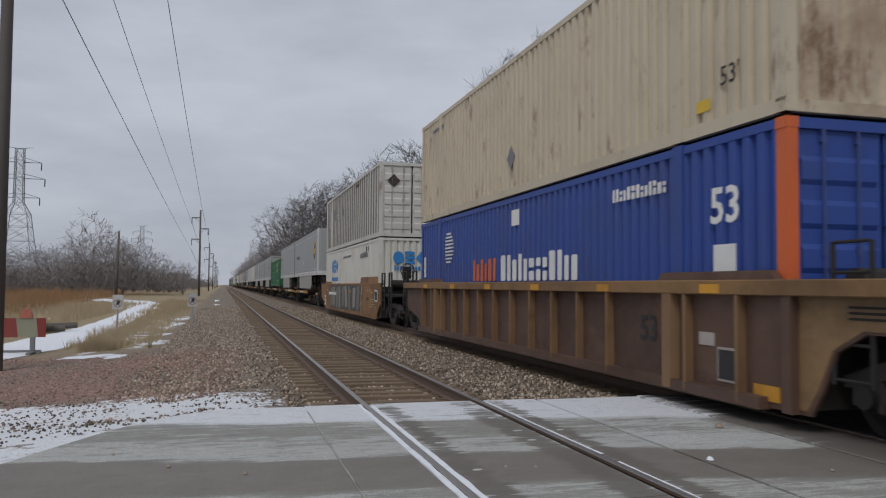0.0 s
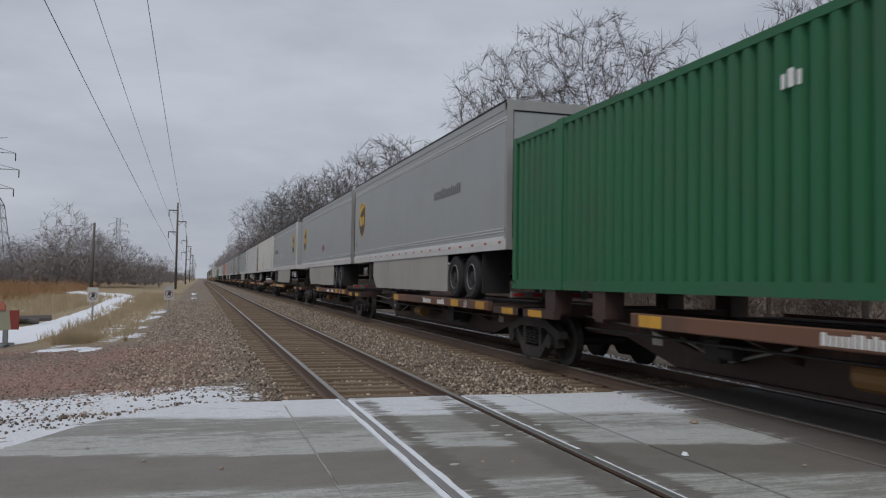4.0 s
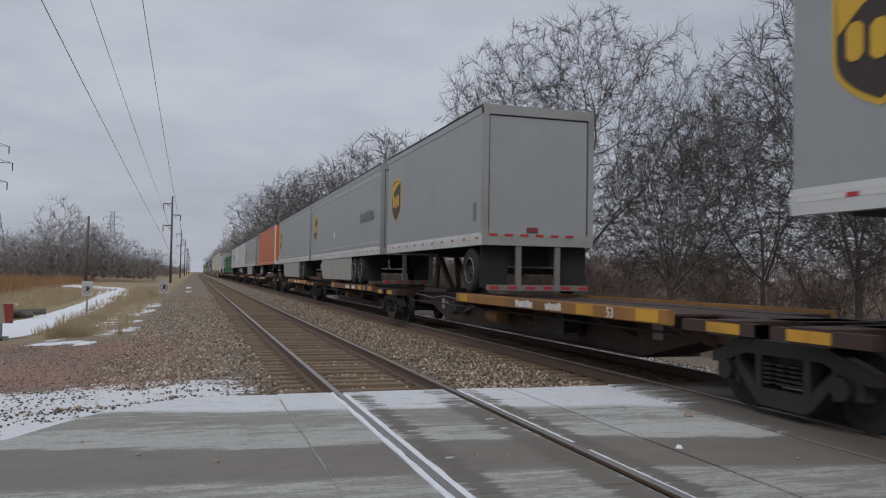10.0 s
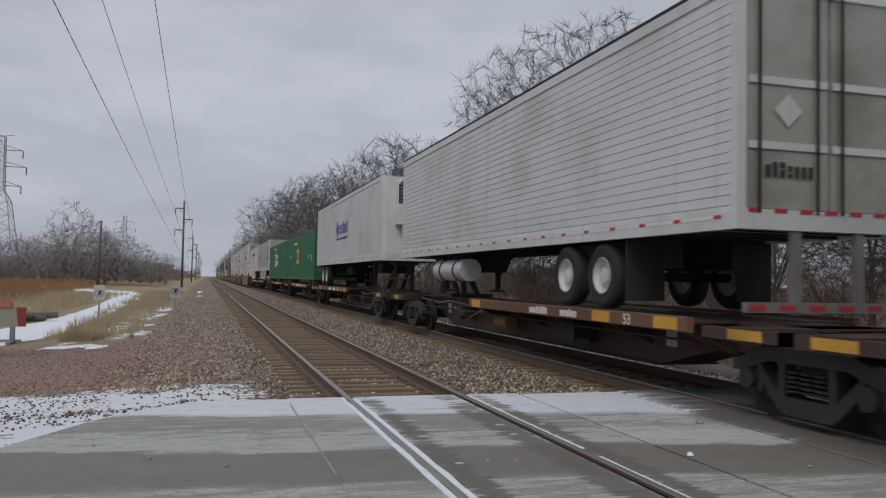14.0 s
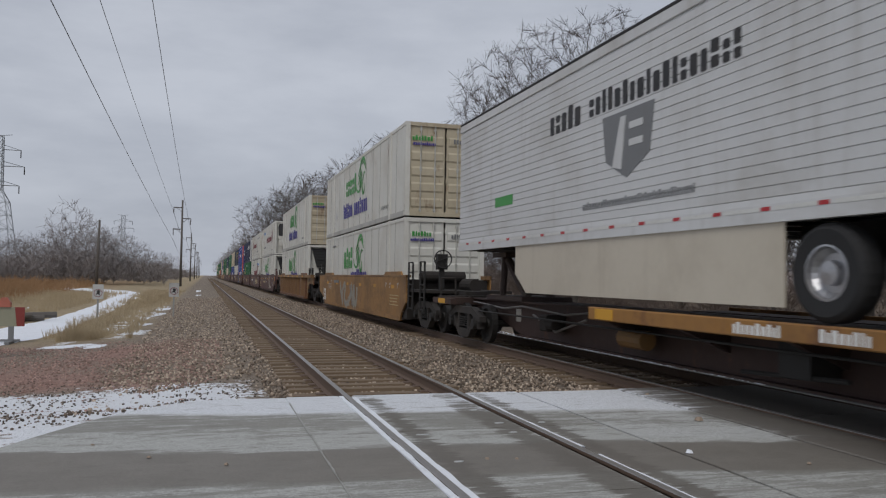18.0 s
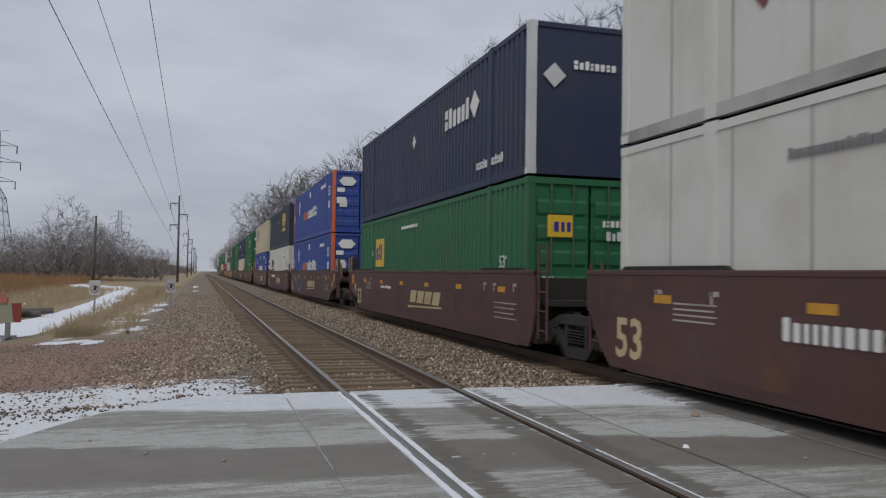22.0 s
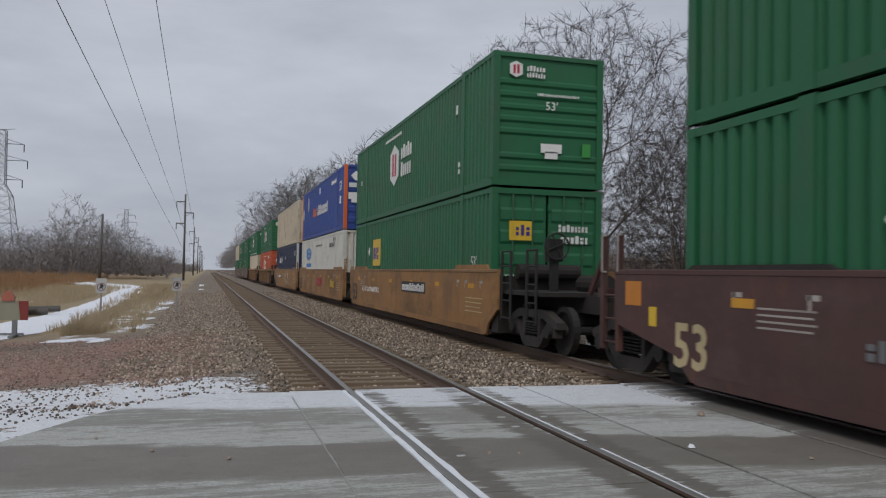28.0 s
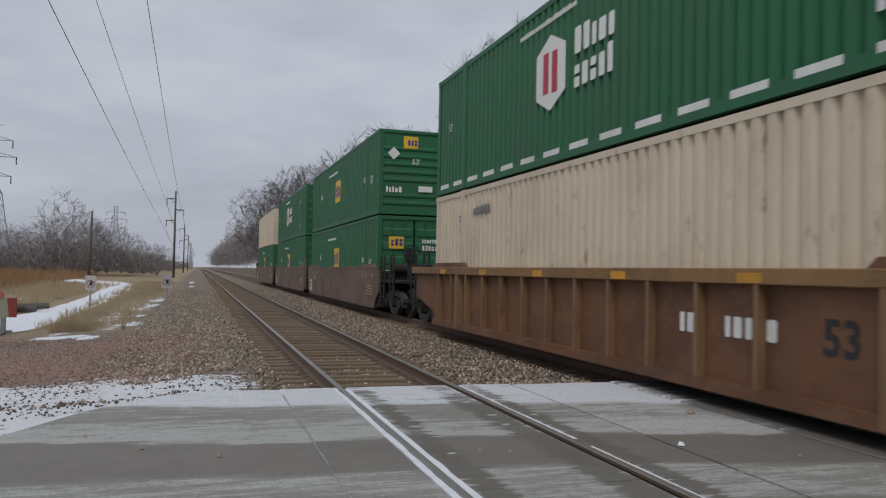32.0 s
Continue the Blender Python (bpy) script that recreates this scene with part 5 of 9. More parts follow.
        for yy in (0.5, 1.6, 2.2, L - 2.3, L - 1.1):
            part("stencil", cached("sten3", lambda: Shell().box(x - 0.004, x, -0.09, 0.09, 1.27, 1.33).box(x - 0.004, x, 0.03, 0.07, 1.16, 1.33).mesh("stencil", M_FAINT)), None, root).location = (0, yy, 0)
    else:
        lettering("lettering", "53", 0.5, M_BLACK, root, (x + 0.082, 2.86, 0.75))
        if before == 'c':
            tan = paint("faded tan end panel", (0.27, 0.165, 0.075), 0.65, 0, 0.7, (0.10, 0.06, 0.035), 0.6, 0.4, 8.0, 0.7)
            part("end_panel", Shell().prism([(-0.16, LOW + 0.05), (-0.16, SILL - 0.16), (a0 + 0.03, SILL - 0.16), (a0 + 0.03, 1.09), (-1.08, 1.09), (-0.68, 0.88), (-0.47, 0.46), (-0.31, LOW + 0.05)], 'x', x + 0.078, x + 0.087), tan, root, "faded tan panel over the wheel arch")
            part("side_post", Shell().box(x - 0.03, x + 0.09, -0.20, -0.06, LOW, SILL - 0.1), mat, root)
            part("data_plate", Shell().box(x + 0.072, x + 0.078, 0.82, 1.23, 0.37, 0.78), M_FAINT, root, "pale frame of a black data plate")
            for k in range(3):
                part("stencil", Shell().box(x + 0.070, x + 0.077, -1.6 + 0.1 * k, -0.9, 1.30 - 0.055 * k, 1.325 - 0.055 * k), M_UNDER, root)
        part("plate", Shell().box(x + 0.076, x + 0.086, 1.30, 1.62, 0.78, 0.94), M_FAINT, root)
        part("plate", Shell().box(x + 0.066, x + 0.074, 0.85, 1.2, 0.4, 0.75), M_BLACK, root)
        part("plate", Shell().box(x + 0.076, x + 0.086, 0.1, 0.55, 0.25, 0.42), M_YEL, root)
    for k, mk in enumerate(marks):
        kind = mk[0]
        if kind == 'bars':
            bars("lettering_block", mk[1], mk[2], mk[3], mk[4], xs - 0.004 if not ribbed else x + 0.084, mk[5], root, int(s) + k, slant=mk[6] if len(mk) > 6 else 0)
        elif kind == 'solid':
            xp = (xs if not ribbed else x + 0.082) - 0.002 * (k % 3)
            part("paint_patch", Shell().box(xp, xp + 0.005, mk[1], mk[2], mk[3], mk[4]), mk[5], root)
        elif kind == 'text':
            lettering("lettering", mk[1], mk[2], mk[5], root, (xs, mk[3], mk[4]))
        elif kind == 'logo':
            y0, y1, z0, z1 = mk[1:5]
            wl = (y1 - y0) / 4
            for j in range(4):
                a = y1 - j * wl
                part("logo_block", Shell().prism([(a, z0), (a - wl * 0.82, z0), (a - wl * 0.82 - 0.16, z1), (a - 0.16, z1)], 'x', xs, xs + 0.005), M_BUFF, root)
            part("logo_underline", Shell().prism([(y1 + 0.2, z0 - 0.16), (y0 - 0.1, z0 - 0.07), (y0 - 0.1, z0 - 0.03), (y1 + 0.2, z0 - 0.10)], 'x', xs, xs + 0.005), M_BUFF, root)
        elif kind == 'tag':
            tag_blocks(root, mk[1], mk[2], mk[3], mk[4], xs, int(s) + k)
        elif kind == 'scrawl':
            scrawl(root, mk[1], mk[2], mk[3], mk[4], xs, mk[5], int(s) + k, mk[6] if len(mk) > 6 else 0.03)
    return root


def tag_blocks(root, y0, y1, z0, z1, x, seed):
    """Sprayed blocks: overlapping slanted shapes in two greys with a pale jagged outline, no letters."""
    r = random.Random(seed)
    greys = [paint("dark grey spray", (0.065, 0.062, 0.058), 0.6, 0, 0.3), paint("mid grey spray", (0.17, 0.16, 0.145), 0.6, 0, 0.3), paint("light grey spray", (0.27, 0.25, 0.22), 0.6, 0, 0.3)]
    n = 9
    w = (y1 - y0) / n
    part("spray_ground", Shell().prism([(y0, z0 + 0.1), (y1, z0), (y1 + 0.3, z1 - 0.3), (y1 - 0.1, z1), (y0 + 0.2, z1), (y0 - 0.25, z1 - 0.45)], 'x', x, x + 0.003), greys[0], root)
    for k in range(n):
        a = y1 - k * w
        o, t = r.choice((-1, 1)) * r.uniform(0.1, 0.5), r.uniform(0.5, 0.8)
        zt, zb = z1 - r.uniform(0, 0.12), z0 + r.uniform(0.02, 0.2)
        part("spray_block", Shell().prism([(a, zb), (a - w * t, zb + 0.06), (a - w * t - o, zt), (a - o * 0.6, zt - 0.05)], 'x', x - 0.002 - 0.001 * (k % 2), x), greys[1 + k % 2], root)
    edge = paint("pale spray outline", (0.50, 0.46, 0.38), 0.6, 0, 0.2)
    pts = [(y0 - 0.2, z1), (y0 - 0.3, z1 - 0.35), (y0 - 0.05, z1 - 0.4), (y0 - 0.15, z0 + 0.45), (y0 + 0.1, z0 + 0.4), (y0 - 0.2, z0)]
    for (p, q), (a, b) in zip(pts, pts[1:]):
        d = math.hypot(a - p, b - q)
        ny, nz = -(b - q) / d * 0.02, (a - p) / d * 0.02
        part("spray_line", Shell().prism([(p + ny, q + nz), (a + ny, b + nz), (a - ny, b - nz), (p - ny, q - nz)], 'x', x - 0.004, x), edge, root)


def scrawl(root, y0, y1, z0, z1, x, mat, seed, w):
    """Sprayed loops with no legible letters."""
    r = random.Random(seed)
    s = Shell()
    n = max(3, int((y1 - y0) / ((z1 - z0) * 0.55)))
    pts = []
    for k in range(n * 8):
        a = k / 8.0
        y = y1 - (y1 - y0) * (a / n) + 0.24 * (z1 - z0) * math.sin(a * 2 * math.pi + r.uniform(-0.2, 0.2))
        z = (z0 + z1) / 2 + (z1 - z0) * 0.5 * math.cos(a * 2 * math.pi * (0.5 + 0.12 * math.sin(a))) * r.uniform(0.93, 1.0)
        pts.append((y, z))
    for p, q in zip(pts, pts[1:]):
        d = math.hypot(q[0] - p[0], q[1] - p[1]) or 1
        ny, nz = -(q[1] - p[1]) / d * w / 2, (q[0] - p[0]) / d * w / 2
        s.prism([(p[0] + ny, p[1] + nz), (q[0] + ny, q[1] + nz), (q[0] - ny, q[1] - nz), (p[0] - ny, p[1] - nz)], 'x', x, x + 0.005)
    part("sprayed_tag", s, mat, root, "sprayed graffiti loops")["kind"] = "stuff"


M_DULLY = paint("faded yellow reflective sheet", (0.58, 0.30, 0.03), 0.6, 0, 0.6, (0.14, 0.08, 0.04), 0.5)
M_SPINE = paint("rusty brown spine paint", (0.048, 0.026, 0.021), 0.7, 0, 0.45, (0.05, 0.035, 0.028), 0.4, 0.3)
M_HITCH = paint("hitch steel", (0.045, 0.028, 0.024), 0.7, 0, 0.5)
M_DECK = paint("worn yellow deck sill", (0.29, 0.14, 0.035), 0.65, 0, 0.85, (0.075, 0.042, 0.03), 0.7, 0.7)
M_DECK2 = paint("rusty brown deck sill", (0.15, 0.07, 0.04), 0.7, 0, 0.85, (0.06, 0.038, 0.03), 0.7, 0.7)


def spine_car(s, L, wheels, before, after, label, seed=0):
    """One unit of an articulated flat car for trailers: a deep centre beam, a wheel deck at one end, a hitch at the other."""
    root = rolling(new("spine_car"), s, 0, label, "railcar", "spine cars of the train")
    r = random.Random(seed + 77)
    q = Shell()
    q.prism([(-0.6, 0.62), (1.5, 0.62), (2.9, 0.29), (L - 2.9, 0.29), (L - 1.5, 0.62), (L + 0.6, 0.62), (L + 0.6, 1.0), (-0.6, 1.0)], 'x', -0.42, 0.42)
    part("centre_beam", q, M_SPINE, root)
    part("beam_flange", Shell().box(-0.55, 0.55, -0.6, L + 0.6, 0.985, 1.02).box(-0.55, 0.55, 2.9, L - 2.9, 0.26, 0.29), M_SPINE, root)
    if wheels == 'near':
        decks = ((0.9, 9.6),)
        hitch = L - 1.6
    elif wheels == 'far':
        decks = ((L - 9.6, L - 0.9),)
        hitch = 1.6
    else:
        decks = ((3.2, L - 3.2),)
        hitch = None
    for y0, y1 in decks:
        q = Shell().box(-1.34, -1.24, y0, y1, 0.885, 1.085, 0.015).box(1.24, 1.34, y0, y1, 0.885, 1.085)
        part("deck_sill", q, M_DECK if seed in (2, 3, 7, 9, 10, 12, 14, 19, 22) else M_DECK2, root)
        part("deck_plate", Shell().box(-1.24, -0.5, y0, y1, 1.0, 1.03).box(0.5, 1.24, y0, y1, 1.0, 1.03), M_SPINE, root)
        k = y0 + 0.3
        while k < y1:
            part("cross_bearer", cached("bearer", lambda: Shell().prism([(-1.24, 0.9), (-0.4, 0.55), (0.4, 0.55), (1.24, 0.9), (1.24, 1.0), (-1.24, 1.0)], 'y', -0.06, 0.06).mesh("cross_bearer", M_SPINE)), None, root).location = (0, k, 0)
            k += 2.05
        for yy in (y0 + 0.5, y0 + 2.3, y1 - 0.5):
            part("reflector", cached("drefl", lambda: Shell().box(-1.347, -1.34, -0.28, 0.28, 0.905, 1.065).mesh("reflector", M_DULLY)), None, root, "yellow reflective square").location = (0, yy, 0)
        bars("lettering_block", y0 + 3.1, y0 + 3.75, 0.92, 1.05, -1.342, M_WHITE, root, seed)
        bars("lettering_block", y0 + 4.3, y0 + 5.1, 0.92, 1.05, -1.342, M_WHITE, root, seed + 50)
        lettering("lettering", "53", 0.22, M_WHITE, root, (-1.343, y0 + 1.5, 0.905))
    for yy in (-0.2, L + 0.2):
        part("end_sill", cached("esill", lambda: Shell().box(-1.32, 1.32, -0.28, 0.28, 0.84, 1.02).box(-1.33, -1.2, -0.8, 0.8, 0.86, 1.0).mesh("end_sill", M_SPINE)), None, root).location = (0, yy, 0)
        part("reflector", cached("drefl2", lambda: Shell().box(-1.337, -1.33, -0.3, 0.3, 0.87, 0.99).mesh("reflector", M_DULLY)), None, root, "yellow reflective square").location = (0, yy, 0)
    if hitch is not None:
        e = 1 if hitch > L / 2 else -1
        head = part("hitch", Shell().prism([(-0.45, 2.02), (0.45, 2.02), (0.45, 2.12), (-0.45, 2.12)], 'y', hitch - 0.45, hitch + 0.45), M_HITCH, root, "trailer hitch on slanting struts")
        for sx in (-1, 1):
            part("strut", Shell().tube((sx * 0.35, hitch, 1.0), (sx * 0.28, hitch, 2.05), 0.08, 8), M_HITCH, head)
            part("strut", Shell().tube((sx * 0.3, hitch - e * 1.5, 1.02), (sx * 0.25, hitch - 0.1 * e, 1.95), 0.09, 8), M_HITCH, head)
        part("hitch_base", Shell().box(-0.6, 0.6, min(hitch - e * 1.8, hitch + e * 0.4), max(hitch - e * 1.8, hitch + e * 0.4), 1.02, 1.12), M_HITCH, head)
    else:
        for yp in (0.35, 2.14, L - 2.14, L - 0.35):
            part("pedestal", cached("pedestal", lambda: Shell().box(-1.28, -0.95, -0.2, 0.2, 0.95, 1.37).box(0.95, 1.28, -0.2, 0.2, 0.95, 1.37).box(-1.28, 1.28, -0.12, 0.12, 0.9, 1.1).mesh("pedestal", M_SPINE)), None, root).location = (0, yp, 0)
    # air reservoir and brake rigging under the beam
    part("air_tank", Shell().tube((-0.75, L * 0.45 + 0.9, 0.6), (-0.75, L * 0.45 + 1.6, 0.6), 0.15, 12), paint("yellow-brown tank", (0.20, 0.105, 0.03), 0.6, 0, 0.6), root)
    q = Shell()
    q.tube((-1.0, 1.2, 0.75), (-1.0, L - 1.2, 0.75), 0.02, 6)
    q.box(-0.9, -0.5, L * 0.3, L * 0.3 + 0.5, 0.45, 0.85)
    q.tube((-0.85, L * 0.3 - 0.5, 0.5), (-0.85, L * 0.3 + 1.2, 0.42), 0.03, 6)
    part("brake_rigging", q, M_DARK, root)
    grey = paint("bare grey rod", (0.22, 0.21, 0.20), 0.5, 0.4, 0.5)
    part("brake_rod", Shell().tube((-0.7, L * 0.62, 0.80), (-0.7, L * 0.62 + 1.3, 0.50), 0.022, 6).tube((-0.7, L * 0.62 + 1.3, 0.50), (-0.7, L * 0.62 + 2.4, 0.78), 0.022, 6), grey, root)
    part("train_pipe", cable([(-0.62, 0.3 + (L - 0.6) * k / 16, 0.88 + 0.05 * math.sin(k * 2.1)) for k in range(17)], "train_pipe", grey, 0.021, 6), None, root)
    part("valve_box", Shell().box(-0.85, -0.44, L * 0.7, L * 0.7 + 0.32, 0.5, 0.82, 0.03).tube((-0.8, L * 0.7 - 0.3, 0.64), (-0.8, L * 0.7, 0.64), 0.09, 10), M_UNDER, root)
    for e in (0.16, 0.84):
        part("beam_plate", Shell().box(-0.428, -0.42, L * e - 0.14, L * e + 0.14, 0.56, 0.84), paint("pale data plate", (0.40, 0.38, 0.34), 0.6, 0, 0.6), root)
    truck(root, -0.9 if before == 'a' else 0.9)
    if after == 'c':
        truck(root, L - 0.9)
    for e, kind, base in ((-1, before, 0.0), (1, after, L)):
        if kind == 'c':
            q = Shell().box(-0.2, 0.2, min(base, base + e * 1.7), max(base, base + e * 1.7), 0.7, 0.98)
            q.box(-1.25, 1.25, min(base + e * 0.5, base + e * 0.75), max(base + e * 0.5, base + e * 0.75), 0.8, 1.05)
            q.tube((-1.2, base + e * 0.7, 0.45), (-1.2, base + e * 0.7, 1.5), 0.025, 6).tube((-0.8, base + e * 0.7, 0.9), (-0.8, base + e * 0.7, 1.5), 0.025, 6).tube((-1.2, base + e * 0.7, 1.5), (-0.8, base + e * 0.7, 1.5), 0.025, 6)
            part("coupler", q, M_UNDER, root)
    return root


# ---- trailers ----
TR_LOW, TR_TOP = 2.15, 5.18
M_TGREY = paint("grey trailer paint", (0.300, 0.318, 0.320), 0.45, 0, 0.22, (0.20, 0.19, 0.17), 0.22)
M_TWHITE = paint("off-white trailer paint", (0.60, 0.60, 0.55), 0.45, 0, 0.3, (0.35, 0.31, 0.24), 0.25)
M_TORANGE = paint("orange trailer paint", (0.50, 0.105, 0.012), 0.45, 0, 0.25, (0.16, 0.05, 0.02), 0.25, 0.12)
M_TALU = paint("silver trailer trim", (0.56, 0.56, 0.55), 0.4, 0.15, 0.3, (0.2, 0.19, 0.17))
M_SKIRT = paint("pale trailer skirt", (0.345, 0.335, 0.305), 0.5, 0, 0.4, (0.2, 0.18, 0.15))
M_CREAM = paint("cream trailer skirt", (0.52, 0.47, 0.385), 0.5, 0, 0.4, (0.26, 0.21, 0.15))
M_REARF = paint("dull grey rear frame", (0.30, 0.30, 0.295), 0.5, 0.1, 0.45, (0.14, 0.12, 0.10), 0.4)
M_STRIPW = plain("worn white strip", (0.62, 0.62, 0.59), 0.5)
M_GUARD = paint("grimy guard steel", (0.19, 0.185, 0.175), 0.5, 0.2, 0.5, (0.10, 0.08, 0.06), 0.5)
M_CORRW = paint("white corrugated trailer sheet", (0.56, 0.565, 0.565), 0.5, 0.0, 0.4, (0.27, 0.24, 0.19), 0.55)


def road_wheel(parent, x, y, z, steel):
    w = part("wheel", cached("tyre", lambda: Shell().lathe([(0.0, 0.28), (-0.02, 0.44), (0.02, 0.49), (0.06, 0.505), (0.20, 0.505), (0.24, 0.49), (0.27, 0.44), (0.25, 0.28)], (0, 0, 0), 28).mesh("tyre", M_TYRE)), None, parent, "black dual tyre")
    w.location = (x, y, z)
    key = ("trim", steel)
    part("rim", cached(key, lambda: Shell().lathe([(0.0, 0.29), (-0.004, 0.265), (0.05, 0.25), (0.11, 0.20), (0.11, 0.13), (0.03, 0.12), (0.02, 0.0)], (0, 0, 0), 24).mesh("rim", M_STEEL if steel == 'bright' else paint("white wheel paint", (0.55, 0.54, 0.50), 0.5) if steel == 'white' else M_DARK)), None, w)
    if steel != 'bright':
        part("rim_ring", cached("rimring", lambda: Shell().lathe([(-0.004, 0.292), (-0.012, 0.283), (-0.006, 0.274)], (0, 0, 0), 24).mesh("rim_ring", M_STEEL)), None, w)


def trailer(s, L, nose, style, label, marks=(), wheel_at=None, skirt=True, steel='dark', seed=0, low=TR_LOW, top=TR_TOP, single=False):
    """A dry van or refrigerated semi-trailer. nose: 'near' or 'far', the end that carries the hitch pin."""
    body = {"grey": M_TGREY, "white": M_TWHITE, "orange": M_TORANGE, "corr": M_CORRW}[style]
    root = rolling(new("semi_trailer"), s, 1.1, label, "trailer", "trailers on the train")
    z0, z1 = low - 1.1, top - 1.1
    def T(y):
        return y if nose == 'far' else L - y
    # T(0) is the rear end
    box = Shell()
    if style == 'corr':
        n = int((z1 - z0 - 0.5) / 0.125)
        p = (z1 - z0 - 0.5) / n
        pts = []
        for k in range(n):
            z = z0 + 0.27 + k * p
            pts += [(-HALF + 0.008, z), (-HALF + 0.008, z + 0.07 * p), (-HALF - 0.005, z + 0.10 * p), (-HALF - 0.005, z + 0.97 * p)]
        pts.append((-HALF + 0.008, z1 - 0.23))
        m = len(pts)
        for y in (0.04, L - 0.04):
            box.v += [(a, y, z) for a, z in pts]
        box.f += [(k, k + 1, m + k + 1, m + k) for k in range(m - 1)]
        box.box(-HALF + 0.02, HALF, 0.03, L - 0.03, z0 + 0.05, z1 - 0.04)
    else:
        box.prism([(-HALF, z0 + 0.1), (HALF, z0 + 0.1), (HALF, z1 - 0.04), (HALF - 0.05, z1), (-HALF + 0.05, z1), (-HALF, z1 - 0.04)], 'y', 0.03, L - 0.03)
    part("body", box, body, root)
    part("bottom_rail", Shell().prism([(-HALF - 0.012, z0), (-HALF + 0.1, z0), (-HALF + 0.1, z0 + 0.26), (-HALF - 0.004, z0 + 0.27), (-HALF - 0.012, z0 + 0.20)], 'y', 0.0, L).box(HALF - 0.1, HALF + 0.01, 0, L, z0, z0 + 0.2), M_CORRW if style == 'corr' else body if style == 'orange' else M_TALU, root)
    part("top_rail", Shell().box(-HALF - 0.010, -HALF + 0.06, 0.0, L, z1 - 0.19, z1 - 0.03, 0.008).box(HALF - 0.06, HALF + 0.01, 0, L, z1 - 0.19, z1 - 0.03), body, root)
    if style != 'orange':
        part("roof_edge", Shell().box(-HALF - 0.014, -HALF + 0.03, 0.02, L - 0.02, z1 - 0.03, z1 + 0.014), M_DARK, root, "dark edge of the roof sheet")
    if style == 'grey' and single is False:
        part("side_moulding", Shell().box(-HALF - 0.012, -HALF, 0, L, z1 - 0.36, z1 - 0.335).box(-HALF - 0.012, -HALF, 0, L, z1 - 0.42, z1 - 0.395), M_TALU, root)
        part("lower_moulding", Shell().box(-HALF - 0.010, -HALF, 0, L, z0 + 0.42, z0 + 0.445).box(-HALF - 0.010, -HALF, 0, L, z0 + 0.36, z0 + 0.38), M_TALU, root)
    # conspicuity strips along the rail
    strip = cached("strips", lambda: Shell().box(-HALF - 0.017, -HALF - 0.010, 0, 0.15, 0.13, 0.175).mesh("reflector", M_REFLR))
    stripw = cached("stripw", lambda: Shell().box(-HALF - 0.016, -HALF - 0.010, 0.15, 0.80, 0.13, 0.175).mesh("reflector", M_STRIPW))
    k = 0.25
    while k < L - 0.6:
        if style == 'white' and int(k * 1.3) % 3 == 0:
            k += 0.92
            continue
        for me in (strip, stripw):
            part("reflector", me, None, root).location = (0, k, z0 - 0.0)
        k += 0.86
    # cross members and floor
    q = Shell()
    k = 0.4
    while k < L - 0.3:
        q.box(-HALF + 0.1, HALF - 0.1, k, k + 0.05, z0 + 0.0, z0 + 0.1)
        k += 0.75
    q.box(-HALF + 0.08, HALF - 0.08, 0.1, L - 0.1, z0 + 0.09, z0 + 0.12)
    part("floor_framing", q, M_DARK, root)["kind"] = "stuff"
    # axles and suspension
    axles = wheel_at or (2.2, 3.45)
    if single:
        axles = (0.9,)
    q = Shell()
    for a in axles:
        y = T(a)
        q.tube((-1.1, y, 0.505), (1.1, y, 0.505), 0.07, 8)
        for sx in (-1, 1):
            road_wheel(root, -1.27 if sx < 0 else 1.0, y, 0.505, steel)
    ya, yb = sorted((T(axles[0] - 0.9 if not single else 0.3), T(axles[-1] + 1.1)))
    q.box(-0.62, -0.42, ya, yb, 0.62, z0 + 0.02).box(0.42, 0.62, ya, yb, 0.62, z0 + 0.02)
    part("axle_frame", q, M_DARK, root)
    for sx in (-1, 1):
        ym = T(axles[0] - 0.72) if not single else T(axles[0] - 0.66)
        part("mudflap", cached(("mudflap", z0), lambda: Shell().box(-0.32, 0.32, -0.012, 0.012, 0.14, z0).mesh("mudflap", M_TYRE)), None, root).location = (sx * 0.94, ym, 0)
    if not single:
        for sx in (-0.75, 0.75):
            g = Shell().box(sx - 0.06, sx + 0.06, T(L - 3.15) - 0.06, T(L - 3.15) + 0.06, 0.15, z0 + 0.02).box(sx - 0.14, sx + 0.14, T(L - 3.15) - 0.14, T(L - 3.15) + 0.14, 0.09, 0.14)
            g.tube((sx, T(L - 3.15), 0.5), (sx, T(L - 4.3), z0), 0.03, 6)
            part("landing_leg", g, M_UNDER, root, "dark landing gear leg")
    ka, kb = sorted((T(L - 0.5), T(L - 2.2)))
    part("kingpin_plate", Shell().prism([(-1.0, z0 - 0.02), (1.0, z0 - 0.02), (1.1, z0 + 0.08), (-1.1, z0 + 0.08)], 'y', ka, kb), M_DARK, root)
    if not single:
        ga, gb = sorted((T(L - 2.6), T(L - 4.8)))
        part("gear_box", Shell().prism([(ga, z0), (gb, z0), ((ga + gb) / 2 + 0.6, 0.62), ((ga + gb) / 2 - 0.6, 0.62)], 'x', -0.55, 0.55), M_DARK, root)
    if skirt:
        yA, yB = sorted((T(axles[-1] + 0.58), T(L - 3.6)))
        far = nose == 'far'
        cut = 0.35
        pts = [(yA + (0 if far else cut * 1.6), 0.14), (yB - (cut * 1.6 if far else 0), 0.14), (yB, 0.5), (yB, z0 + 0.02), (yA, z0 + 0.02), (yA, 0.5)]
